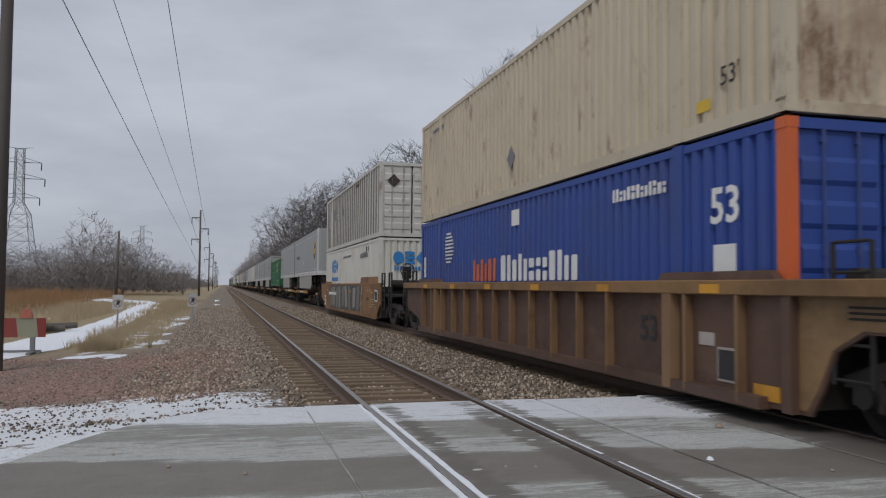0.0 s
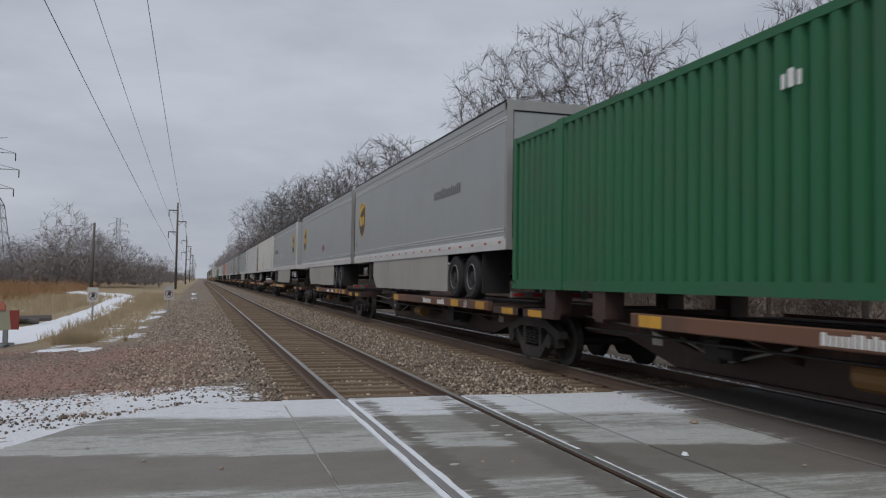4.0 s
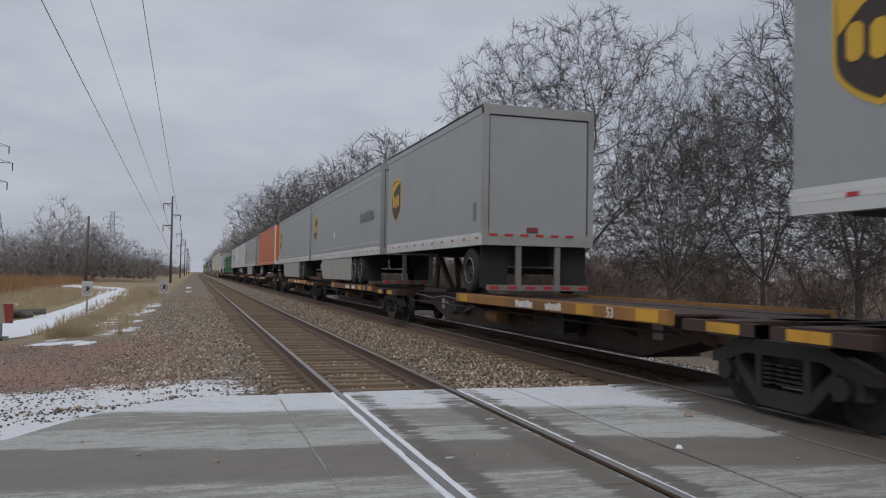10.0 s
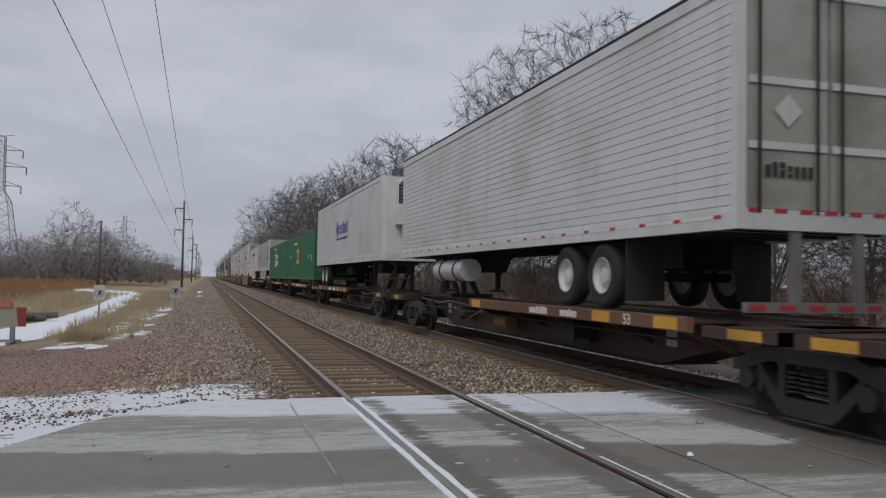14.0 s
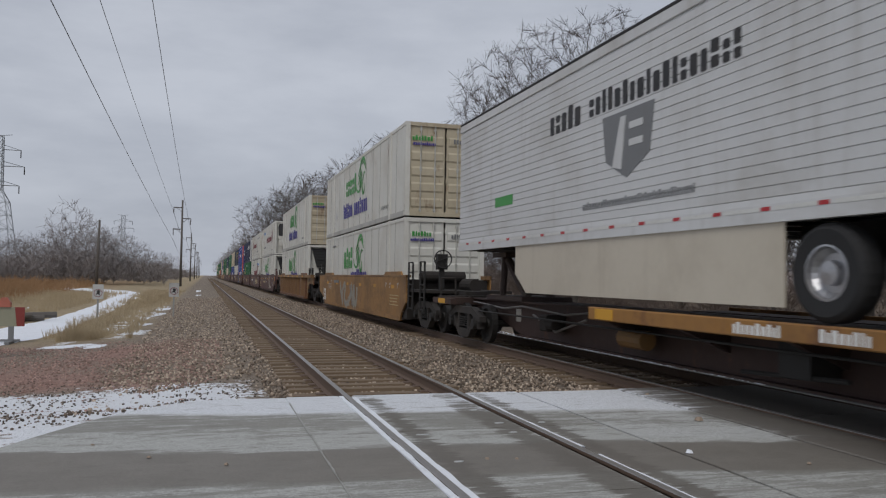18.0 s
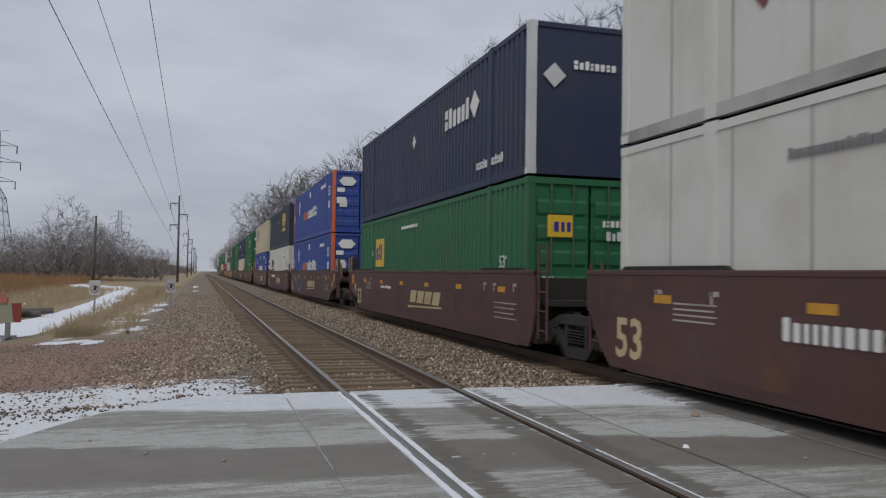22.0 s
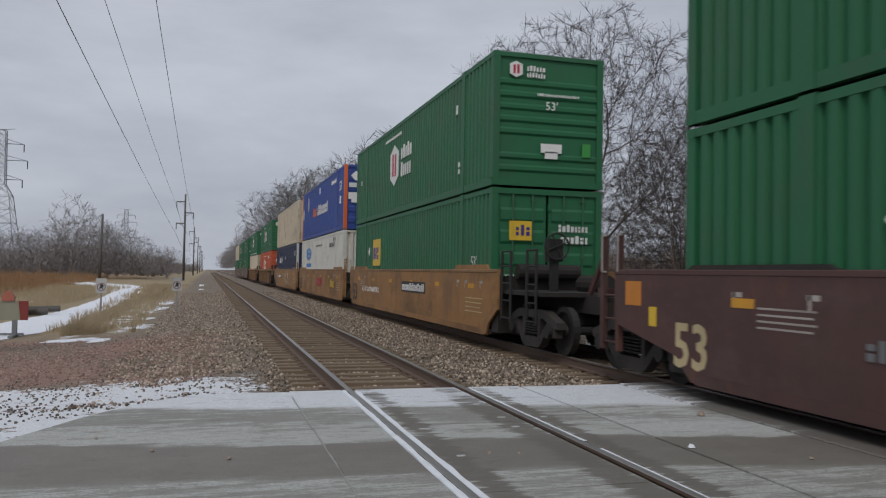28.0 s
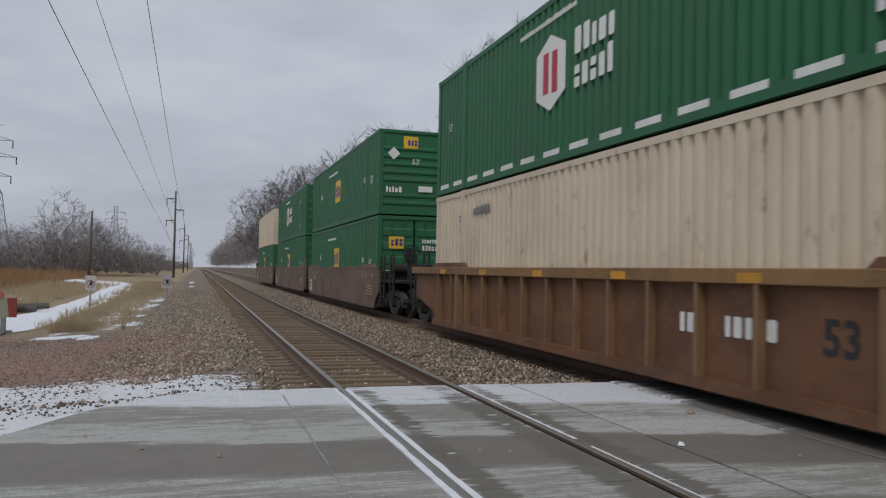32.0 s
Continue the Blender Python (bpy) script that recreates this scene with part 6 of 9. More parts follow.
        part("side_skirt", Shell().prism(pts, 'x', -HALF + 0.02, -HALF + 0.045), M_CREAM if style == 'corr' else M_SKIRT, root, "pale aerodynamic side skirt")
    # rear frame with door, underride guard and lamps
    yr = T(0)
    e = -1 if nose == 'far' else 1
    def yy(a, b):
        return tuple(sorted((yr + e * a, yr + e * b)))
    q = Shell()
    q.box(-HALF - 0.01, -HALF + 0.12, *yy(-0.1, 0.03), z0, z1).box(HALF - 0.12, HALF + 0.01, *yy(-0.1, 0.03), z0, z1).box(-HALF, HALF, *yy(-0.1, 0.032), z1 - 0.2, z1 + 0.01).box(-HALF, HALF, *yy(-0.1, 0.04), z0, z0 + 0.24)
    part("rear_frame", q, M_REARF if style == 'grey' else M_TALU, root)
    if nose == 'far':
        if style == 'corr':
            for sx in (-1, 1):
                d = part("door_leaf", Shell().box(sx * 0.59 - 0.57, sx * 0.59 + 0.57, -0.012, 0.03, z0 + 0.25, z1 - 0.2), paint("grimy stainless door", (0.33, 0.33, 0.29), 0.38, 0.25, 0.7, (0.13, 0.095, 0.05), 0.8, 0.15, 8.0, 0.4), root)
                for o in (-0.42, 0.40):
                    part("lock_bar", Shell().tube((sx * 0.59 + o, -0.05, z0 + 0.2), (sx * 0.59 + o, -0.05, z1 - 0.2), 0.022, 6), M_DARK, d)
                for zb in (z0 + 0.95, z0 + 1.72):
                    part("door_band", Shell().box(sx * 0.59 - 0.56, sx * 0.59 + 0.56, -0.036, -0.028, zb, zb + 0.09), M_TALU, d)
                if sx < 0:
                    outline("placard", [(-0.6, z0 + 1.62), (-0.8, z0 + 1.42), (-0.6, z0 + 1.22), (-0.4, z0 + 1.42)], -0.03, paint("faded pale placard", (0.50, 0.50, 0.47), 0.5), d, face='end')
                    bars("lettering_block", -1.0, -0.25, z0 + 0.62, z0 + 0.80, -0.03, M_BLACK, d, seed, face='end')
        else:
            d = part("roll_door", Shell().box(-HALF + 0.12, HALF - 0.12, 0.0, 0.03, z0 + 0.24, z1 - 0.2), body, root, "grey roll-up rear door")
            s2 = Shell().box(-HALF + 0.12, -HALF + 0.145, -0.006, 0.0, z0 + 0.24, z1 - 0.2).box(HALF - 0.145, HALF - 0.12, -0.006, 0.0, z0 + 0.24, z1 - 0.2).box(-HALF + 0.145, HALF - 0.145, -0.006, 0.0, z1 - 0.23, z1 - 0.2)
            part("door_seal", s2, M_DARK, d)
            part("door_handle", Shell().box(-0.28, -0.02, -0.03, 0.0, z0 + 0.30, z0 + 0.40), M_MAROON, d)
        k = -HALF + 0.14
        while k < HALF - 0.4:
            part("reflector", cached("rearstrip", lambda: Shell().box(0, 0.18, -0.05, -0.041, 0.10, 0.15).mesh("reflector", M_REFLR)), None, root).location = (k, 0, z0 + 0.1)
            k += 0.36
        for sx in (-0.46, 0.46):
            part("guard_post", cached(("gpost", z0), lambda: Shell().box(-0.06, 0.06, -0.02, 0.06, 0.05, z0).mesh("guard_post", M_GUARD)), None, root).location = (sx, 0, 0)
        g = part("underride_guard", Shell().box(-1.18, 1.18, -0.06, 0.04, -0.02 + 0.1, 0.20), M_GUARD, root, "steel rear guard with red reflectors")
        for k in range(6):
            part("reflector", cached("grefl", lambda: Shell().box(0, 0.22, -0.068, -0.06, 0.11, 0.17).mesh("reflector", M_REFLR)), None, g).location = (-1.15 + k * 0.42, 0, 0)
    else:
        part("nose_panel", Shell().prism([(-HALF + 0.04, -0.02), (-HALF + 0.22, -0.06), (HALF - 0.22, -0.06), (HALF - 0.04, -0.02), (HALF - 0.04, 0.04), (-HALF + 0.04, 0.04)], 'z', z0 + 0.1, z1 - 0.02), body, root)
        part("corner_trim", Shell().box(-HALF - 0.012, -HALF + 0.16, -0.03, 0.05, z0 + 0.1, z1), M_TALU if style != 'orange' else M_TWHITE, root)
        if style == 'orange':
            part("document_box", Shell().box(-0.75, -0.5, -0.10, -0.06, z0 + 0.42, z0 + 0.82), M_TALU, root)
        part("nose_rail", Shell().prism([(-HALF - 0.008, 0.0), (-HALF + 0.04, -0.03), (-HALF + 0.22, -0.075), (HALF - 0.22, -0.075), (HALF - 0.04, -0.03), (HALF, 0.05), (-HALF - 0.008, 0.05)], 'z', z0, z0 + 0.27), M_TALU, root, "silver lower nose rail")
        part("hose_panel", Shell().box(-0.3, 0.3, -0.10, -0.055, z0 + 0.3, z0 + 0.42), M_GREYL, root)
    for k, mk in enumerate(marks):
        if mk[0] == 'shield':
            shield(root, mk[1], mk[2] - 1.1, 1.14, 1.36, -HALF - 0.001)
        elif mk[0] == 'text':
            lettering("lettering", mk[1], mk[2], mk[5], root, (-HALF - 0.004, mk[3], mk[4] - 1.1))
        elif mk[0] == 'bars':
            bars("lettering_block", mk[1], mk[2], mk[3] - 1.1, mk[4] - 1.1, -HALF - 0.006, mk[5], root, seed * 13 + k)
        elif mk[0] == 'solid':
            part("plate", Shell().box(-HALF - 0.012, -HALF - 0.006, mk[1], mk[2], mk[3] - 1.1, mk[4] - 1.1), mk[5], root)
        elif mk[0] == 'esolid':
            part("plate", Shell().box(mk[1], mk[2], -0.078 if nose == 'near' else -0.02, -0.06 if nose == 'near' else 0.0, mk[3] - 1.1, mk[4] - 1.1), mk[5], root)
        elif mk[0] == 'diamond':
            outline("placard", [(mk[1], mk[2] - 1.1 + mk[3]), (mk[1] - mk[3], mk[2] - 1.1), (mk[1], mk[2] - 1.1 - mk[3]), (mk[1] + mk[3], mk[2] - 1.1)], -HALF - 0.006, mk[4], root)
        elif mk[0] == 'badge':
            yb, zb, w, h, mt = mk[1], mk[2] - 1.1, mk[3], mk[4], mk[5]
            o = outline("badge", [(yb + w / 2, zb + h / 2), (yb - w / 2, zb + h / 2), (yb - w * 0.42, zb - h * 0.2), (yb, zb - h / 2), (yb + w * 0.42, zb - h * 0.2)], -HALF - 0.006, mt, root, "dark grey road badge")
            part("badge_mark", Shell().prism([(yb + 0.28 * w, zb - h * 0.3), (yb + 0.12 * w, zb + 0.42 * h), (yb + 0.02 * w, zb + 0.42 * h), (yb + 0.10 * w, zb - h * 0.36)], 'x', -HALF - 0.018, -HALF - 0.012).box(-HALF - 0.018, -HALF - 0.012, yb - 0.3 * w, yb - 0.05 * w, zb + 0.2 * h, zb + 0.3 * h).box(-HALF - 0.018, -HALF - 0.012, yb - 0.3 * w, yb - 0.05 * w, zb - 0.05 * h, zb + 0.05 * h), M_TALU, o)
        elif mk[0] == 'cooler':
            u = part("cooling_unit", Shell().prism([(-0.75, z1 - 1.75), (1.0, z1 - 1.75), (1.0, z1 - 0.25), (0.85, z1 - 0.1), (-0.6, z1 - 0.1), (-0.75, z1 - 0.25)], 'y', -0.42, -0.05), M_TWHITE, root, "white refrigeration unit with black grille")
            part("grille", Shell().prism([(-0.72, z1 - 1.0), (-0.08, z1 - 1.0), (-0.08, z1 - 0.22), (-0.6, z1 - 0.22), (-0.72, z1 - 0.35)], 'y', -0.445, -0.42), M_BLACK, u)
            for j in range(6):
                part("slat", Shell().box(-0.68, -0.1, -0.46, -0.445, z1 - 0.95 + j * 0.12, z1 - 0.91 + j * 0.12), M_GREYL, u)
        elif mk[0] == 'tank':
            part("fuel_tank", Shell().tube((-0.95, mk[1], z0 - 0.40), (-0.95, mk[1] + 2.4, z0 - 0.40), 0.28, 20), M_ALU, root, "round aluminium fuel tank")
            for o in (0.55, 1.72):
                part("tank_strap", Shell().tube((-0.95, mk[1] + o, z0 - 0.40), (-0.95, mk[1] + o + 0.1, z0 - 0.40), 0.295, 20).box(-0.99, -0.91, mk[1] + o, mk[1] + o + 0.1, z0 - 0.12, z0 + 0.04), M_DARK, root)
    return root


# ---- the consist, from the front of what is seen to the last car ----
PLACES = [-363.5, -340.1, -318.74, -301.42, -283.35, -266.49, -249.22, -229.55, -211.06, -190.35, -170.75, -145.01, -126.85, -116.98, -99.71, -79.99, -59.41, -40.16, -20.23, -2.33,
          14.33, 32.25, 50.25, 72.29, 96.22, 120.14, 140.01, 159.98, 183.7, 203.4, 223.4, 247.82, 267.43, 286.52, 310.3, 330.01, 349.66, 372.74, 396.51, 420.05, 439.55, 460.07]
LOWER, UPPER = 0.44, 3.42
PACER = [('globe', 13.5, 2.05), ('bars', 9.4, 11.2, 1.17, 1.68, M_ORANGE), ('bars', 5.3, 9.2, 1.17, 1.72, M_WHITE), ('solid', 8.1, 8.55, 2.32, 2.65, M_WHITE), ('bars', 2.4, 4.0, 2.36, 2.56, M_WHITE),
         ('text', "53", 0.62, 1.12, 1.85, M_WHITE), ('solid', 0.9, 1.35, 1.22, 1.58, M_WHITE), ('bars', 15.6, 16.1, 1.3, 1.9, M_WHITE)]
PACER_END = [('esolid', -1.1, -0.75, 1.9, 2.1, M_WHITE), ('etext', "110", 0.24, -0.9, 1.42, M_BLACK), ('esolid', -1.12, -0.68, 1.36, 1.66, M_WHITE), ('esolid', 0.55, 1.05, 0.78, 0.98, M_WHITE), ('ebars', 0.15, 0.55, 1.3, 1.7, M_WHITE)]
EMP = [('emp', 8.4, 1.5), ('bars', 8.6, 11.0, 2.35, 2.45, M_WHITE), ('bars', 2.35, 2.6, 1.3, 1.5, M_WHITE), ('text', "53'", 0.4, 1.2, 1.15, M_WHITE), ('diamond', 13.2, 1.6, 0.16, M_WHITE)]
EMP_END = [('eemp', -0.2, 2.5), ('etext', "53'", 0.26, 0.0, 1.75, M_WHITE), ('ediamond', -0.8, 2.1, 0.22, M_WHITE), ('ebars', -1.05, -0.5, 0.75, 0.95, M_WHITE), ('esolid', 0.1, 0.6, 0.8, 1.0, M_WHITE)]
EMP_DOOR = [('eemp', -0.65, 2.0), ('ebars', 0.25, 0.95, 2.0, 2.16, M_WHITE), ('ebars', 0.25, 0.95, 1.74, 1.92, M_WHITE), ('etext', "53'", 0.2, -0.9, 0.9, M_WHITE)]
HUB = [('hub', 9.6, 1.6), ('bars', 8.6, 11.0, 2.5, 2.6, M_WHITE), ('bars', 2.5, 2.75, 2.0, 2.3, M_WHITE), ('text', "53'", 0.26, 15.4, 1.5, M_WHITE), ('bars', 2.3, 2.5, 0.5, 0.8, M_WHITE)]
HUB_END = [('ehub', -0.8, 2.55), ('etext', "53'", 0.26, 0.05, 1.7, M_WHITE), ('ebars', -0.3, 0.7, 2.0, 2.06, M_WHITE), ('esolid', -0.2, 0.3, 0.75, 0.95, M_WHITE), ('esolid', -0.1, 0.2, 0.62, 0.78, M_WHITE), ('esolid', 0.8, 1.0, 0.7, 1.0, M_GREENL)]
CSXW = [('trio', 11.5, 13.9, 1.72, 2.4, M_SKY), ('bars', 11.5, 13.9, 1.28, 1.5, M_SKY), ('bars', 2.5, 4.4, 2.25, 2.5, M_GREYL), ('bars', 7.0, 9.6, 2.4, 2.5, M_GREYL), ('solid', 2.8, 3.0, 2.5, 2.7, M_BLACK), ('solid', 2.35, 2.55, 2.5, 2.7, M_BLACK)]
UMAXM = [('bars', 11.7, 13.4, 1.65, 2.15, M_WHITE), ('diamond', 11.3, 1.9, 0.34, M_WHITE), ('diamond', 8.5, 2.0, 0.22, M_TALU), ('bars', 1.2, 1.5, 2.1, 2.45, M_WHITE), ('bars', 2.5, 4.0, 0.4, 0.55, M_WHITE)]
TIGER = [('bars', 8.6, 11.0, 1.42, 2.3, M_GREENL), ('swoosh', 7.7, 1.95), ('bars', 5.6, 9.2, 0.82, 1.38, M_INDIGO, -0.25), ('bars', 2.2, 3.4, 0.5, 0.64, M_GREYL), ('diamond', 13.3, 0.9, 0.22, M_TALU), ('solid', 13.4, 14.4, 2.45, 2.52, M_GREYL)]
TIGER_UP = [('bars', 8.4, 10.8, 1.55, 2.35, M_GREENL), ('swoosh', 7.5, 2.0), ('bars', 8.9, 11.3, 0.62, 1.25, M_INDIGO, -0.25), ('bars', 5.9, 8.7, 0.62, 1.25, M_INDIGO, -0.25), ('text', "TOP LIFT ONLY", 0.17, 2.9, 0.42, M_GREYL), ('diamond', 13.3, 0.9, 0.22, M_TALU)]
TIGER_END = [('ebars', -1.1, -0.45, 2.35, 2.5, M_GREENL), ('ebars', -1.1, -0.35, 2.2, 2.3, M_INDIGO), ('ebars', 0.2, 1.1, 2.3, 2.44, M_GREYL)]
ENGLAND = [('bars', 6.7, 12.3, 1.45, 1.95, M_MAROON), ('crest', 13.4, 1.7), ('bars', 2.6, 4.8, 2.3, 2.45, M_GREYL), ('bars', 3.0, 5.5, 0.85, 1.0, M_GREYL), ('text', "TOP LIFT ONLY", 0.17, 2.9, 0.42, M_GREYL), ('bars', 0.4, 1.6, 2.3, 2.5, M_GREYL)]
ENGLAND2 = [('bars', 4.4, 10.1, 1.15, 1.7, M_MAROON), ('crest', 4.0, 1.75), ('bars', 0.8, 4.6, 2.25, 2.5, M_SKY), ('bars', 1.0, 4.6, 2.08, 2.16, M_GREYL), ('bars', 10.5, 13.0, 2.3, 2.42, M_GREYL)]


def box(i, level, key, style, end, label, marks, **kw):
    return container(PLACES[i], LOWER if level == 0 else UPPER, key, style, end, label, marks, seed=i * 2 + level, **kw)


M_RUSTY = paint("rust run", (0.13, 0.06, 0.03), 0.8)


def consist():
    P = PLACES
    # double-stack cars and trailer flats ahead of the long trailer block
    well_car(P[0], "ribbed", 'c', 'c', "rust-stained brown well car with vertical side posts")
    box(0, 0, "blue", 'corr', 'doors', "blue corrugated container with orange corner posts", PACER, post=M_ORANGE, far_post=None)
    box(0, 1, "tan", 'corr', 'corr', "tan corrugated container with rust-streaked end", [('bars', 14.0, 15.2, 2.5, 2.6, M_GREYL), ('text', "53'", 0.34, 1.0, 0.55, M_BLACK), ('diamond', 8.6, 0.8, 0.25, M_GREYL), ('solid', 1.4, 1.7, 0.3, 0.45, M_YLOGO)], rust=0.5)
    well_car(P[1], "orange", 'c', 'c', "yellow-brown well car covered with grey graffiti", marks=[('tag', 3.9, 14.0, 0.25, 1.5), ('bars', 11.6, 14.4, 0.98, 1.14, M_WHITE), ('solid', 0.0, 0.5, 0.91, 1.25, M_BLACK), ('solid', -0.05, 0.55, 0.86, 1.3, M_REFLW), ('solid', 1.9, 2.4, 0.88, 0.98, M_BLACK)])
    box(1, 0, "white", 'corr', 'corr', "white corrugated container with blue lettering", CSXW + [('etrio', -0.75, 0.6, 1.9, 2.4, M_SKY), ('ebars', -0.7, 0.6, 1.65, 1.85, M_SKY), ('ebars', -1.0, -0.9, 0.8, 2.3, M_BLACK)])
    box(1, 1, "greyw", 'rib', 'doors', "off-white container with grey outside ribs", [('bars', 5.0, 6.0, 2.55, 2.7, M_BLACK), ('solid', 12.6, 13.4, 1.6, 2.2, M_GREYL), ('diamond', 10.0, 1.8, 0.25, M_GREYL), ('ediamond', -0.75, 2.2, 0.26, M_BROWN)], rust=0.3)
    L = BOX_L
    joints = {2: ('c', 'a', 'far'), 3: ('a', 'a', 'near'), 4: ('a', 'a', 'box'), 5: ('a', 'a', 'near'), 6: ('a', 'c', 'near'), 7: ('c', 'a', 'far'), 8: ('a', 'a', 'far'), 9: ('a', 'c', 'near'),
              10: ('c', 'a', 'far'), 11: ('a', 'a', 'near'), 12: ('a', 'a', 'near'), 13: ('a', 'a', 'near'), 14: ('a', 'c', 'near'), 15: ('c', 'a', 'far'), 16: ('a', 'a', 'near'), 17: ('a', 'c', 'near'),
              18: ('c', 'a', 'far'), 19: ('a', 'a', 'box'), 20: ('a', 'a', 'box'), 21: ('a', 'a', 'far'), 22: ('a', 'c', 'near')}
    starts = {11: P[11] - 7.9, 12: P[12] - 8.0}
    for i in range(2, 23):
        b, a, w = joints[i]
        s0 = starts.get(i, P[i])
        nxt = starts.get(i + 1, P[i + 1])
        length = nxt - s0 - (1.75 if a == 'a' and i < 22 else 3.2)
        spine_car(s0, max(14.5, min(17.6, length)), w, b, a, "brown and yellow spine car with a wheel deck" if w != 'box' else "brown and yellow spine car carrying a container", seed=i)
    up = [('text', "53", 0.26, 0.45, 2.78, M_GREYL)]
    near_ups = [('shield', 1.6, 3.78)] + up
    freight = [('bars', 12.3, 14.8, 3.5, 3.8, M_GREYL), ('solid', 9.1, 9.35, 3.05, 3.3, M_WHITE)]
    far_ups = [('shield', 15.0, 3.76), ('text', "53", 0.26, 16.0, 2.78, M_GREYL)]
    trailer(P[2], L, 'near', 'grey', "grey semi-trailer with a brown and gold shield", near_ups + freight, wheel_at=(2.3, 3.55), seed=2)
    trailer(P[3], L, 'far', 'grey', "grey semi-trailer with a brown and gold shield", far_ups + [('solid', 12.2, 12.35, 3.5, 3.8, M_WHITE)], wheel_at=(3.45, 4.65), seed=3)
    container(P[4], 1.37, "green", 'corr', 'doors', "green corrugated container with a yellow logo panel", [('emp', 4.4, 2.02), ('bars', 1.6, 1.9, 2.4, 2.65, M_WHITE), ('bars', 2.4, 3.6, 0.5, 0.6, M_WHITE), ('bars', 8.6, 8.9, 2.2, 2.4, M_WHITE), ('ebars', -1.05, -0.45, 2.35, 2.52, M_WHITE), ('ebars', -1.05, -0.3, 2.1, 2.28, M_WHITE)], seed=4)
    trailer(P[5], L, 'far', 'grey', "grey semi-trailer with dark lettering", [('bars', 3.0, 5.2, 3.6, 3.85, M_GREYL)] + far_ups, seed=5)
    trailer(P[6], L, 'far', 'grey', "grey semi-trailer with shield and hazard placards", far_ups + [('diamond', 8.0, 3.05, 0.2, M_GREYL), ('diamond', 7.5, 3.05, 0.2, M_REDL)], wheel_at=(2.6, 3.9), seed=6)
    trailer(P[7], L, 'near', 'grey', "grey semi-trailer with a brown and gold shield", near_ups + freight, wheel_at=(2.6, 3.9), seed=7)
    trailer(P[8], L, 'near', 'white', "off-white semi-trailer with rust-stained nose", [('text', "53", 0.26, 0.5, 2.55, M_BLACK), ('diamond', 9.6, 2.85, 0.32, M_GREYL), ('bars', 0.12, 0.26, 3.9, 4.9, M_BLACK), ('diamond', 0.35, 3.0, 0.12, M_GREYL)], skirt=False, steel='white', wheel_at=(3.0, 4.3), seed=8)
    trailer(P[9], L, 'far', 'corr', "white corrugated refrigerated trailer with steel doors", [('tank', 8.8)], skirt=False, steel='white', wheel_at=(2.6, 3.9), seed=9)
    trailer(P[10], L, 'near', 'grey', "grey semi-trailer with a brown and gold shield", near_ups + [('esolid', -0.6, -0.2, 2.45, 2.95, M_GREYL)], wheel_at=(2.3, 3.55), seed=11)
    pup = [('shield', 7.75, 3.75), ('bars', 0.3, 0.6, 2.7, 3.1, M_GREYL)]
    for i in (11, 12):
        trailer(P[i], 8.88, 'far', 'grey', "short grey single-axle trailer with rear roll door", pup, skirt=False, single=True, seed=i)
    trailer(P[13], L, 'far', 'grey', "grey semi-trailer with dark lettering and a shield", [('bars', 1.0, 3.45, 3.36, 3.74, M_GREYL), ('solid', 9.1, 9.35, 3.05, 3.3, M_WHITE)] + far_ups, wheel_at=(3.45, 4.65), seed=14)
    trailer(P[14], L, 'far', 'grey', "grey semi-trailer with a brown and gold shield", far_ups, wheel_at=(2.6, 3.9), seed=15)
    trailer(P[15], L, 'near', 'orange', "orange semi-trailer with white corner trim", [('bars', 0.10, 0.24, 3.2, 4.6, M_INDIGO), ('esolid', -1.0, 0.6, 4.35, 4.72, M_BLACK), ('esolid', -1.05, -0.9, 2.5, 2.8, M_TALU)] + [('diamond', 1.6 + 2.45 * k, 3.2 + 0.75 * (k % 3), 0.06, M_BROWN) for k in range(6)], skirt=False, steel='white', wheel_at=(3.25, 4.5), seed=16)
    trailer(P[16], L, 'far', 'grey', "grey semi-trailer with rear roll door and yellow sticker", far_ups + [('esolid', 0.5, 0.85, 2.75, 3.05, M_YLOGO)], wheel_at=(3.45, 4.65), seed=17)
    trailer(P[17], L, 'far', 'corr', "white corrugated refrigerated trailer with grimy steel doors", [('tank', 10.7)], skirt=False, steel='white', wheel_at=(3.3, 4.6), seed=18)
    trailer(P[18], L, 'near', 'corr', "white refrigerated trailer with a cooling unit", [('cooler',), ('bars', 6.7, 9.0, 3.5, 4.05, M_INDIGO), ('diamond', 9.5, 3.75, 0.42, M_INDIGO), ('bars', 6.7, 9.9, 3.25, 3.35, M_INDIGO)], skirt=False, steel='white', wheel_at=(2.3, 3.55), seed=19)
    container(P[19], 1.37, "green", 'corr', 'doors', "green corrugated container with a yellow logo panel", EMP, seed=40)
    container(P[20], 1.37, "green", 'corr', 'ribs', "green corrugated container with a white badge", HUB + HUB_END, seed=41)
    trailer(P[21], L, 'near', 'grey', "grey semi-trailer with a brown and gold shield", near_ups + freight, wheel_at=(2.3, 3.55), seed=22)
    trailer(P[22], L, 'far', 'corr', "white corrugated trailer with a dark road badge", [('bars', 9.9, 11.2, 4.05, 4.45, M_BLACK), ('bars', 5.9, 9.7, 4.1, 4.45, M_BLACK), ('badge', 8.5, 3.5, 1.5, 1.0, M_GREYL), ('bars', 6.8, 9.9, 2.62, 2.74, M_GREYL), ('solid', 13.0, 14.0, 3.0, 3.2, M_GREENL)], steel='bright', wheel_at=(3.45, 4.65), seed=23)
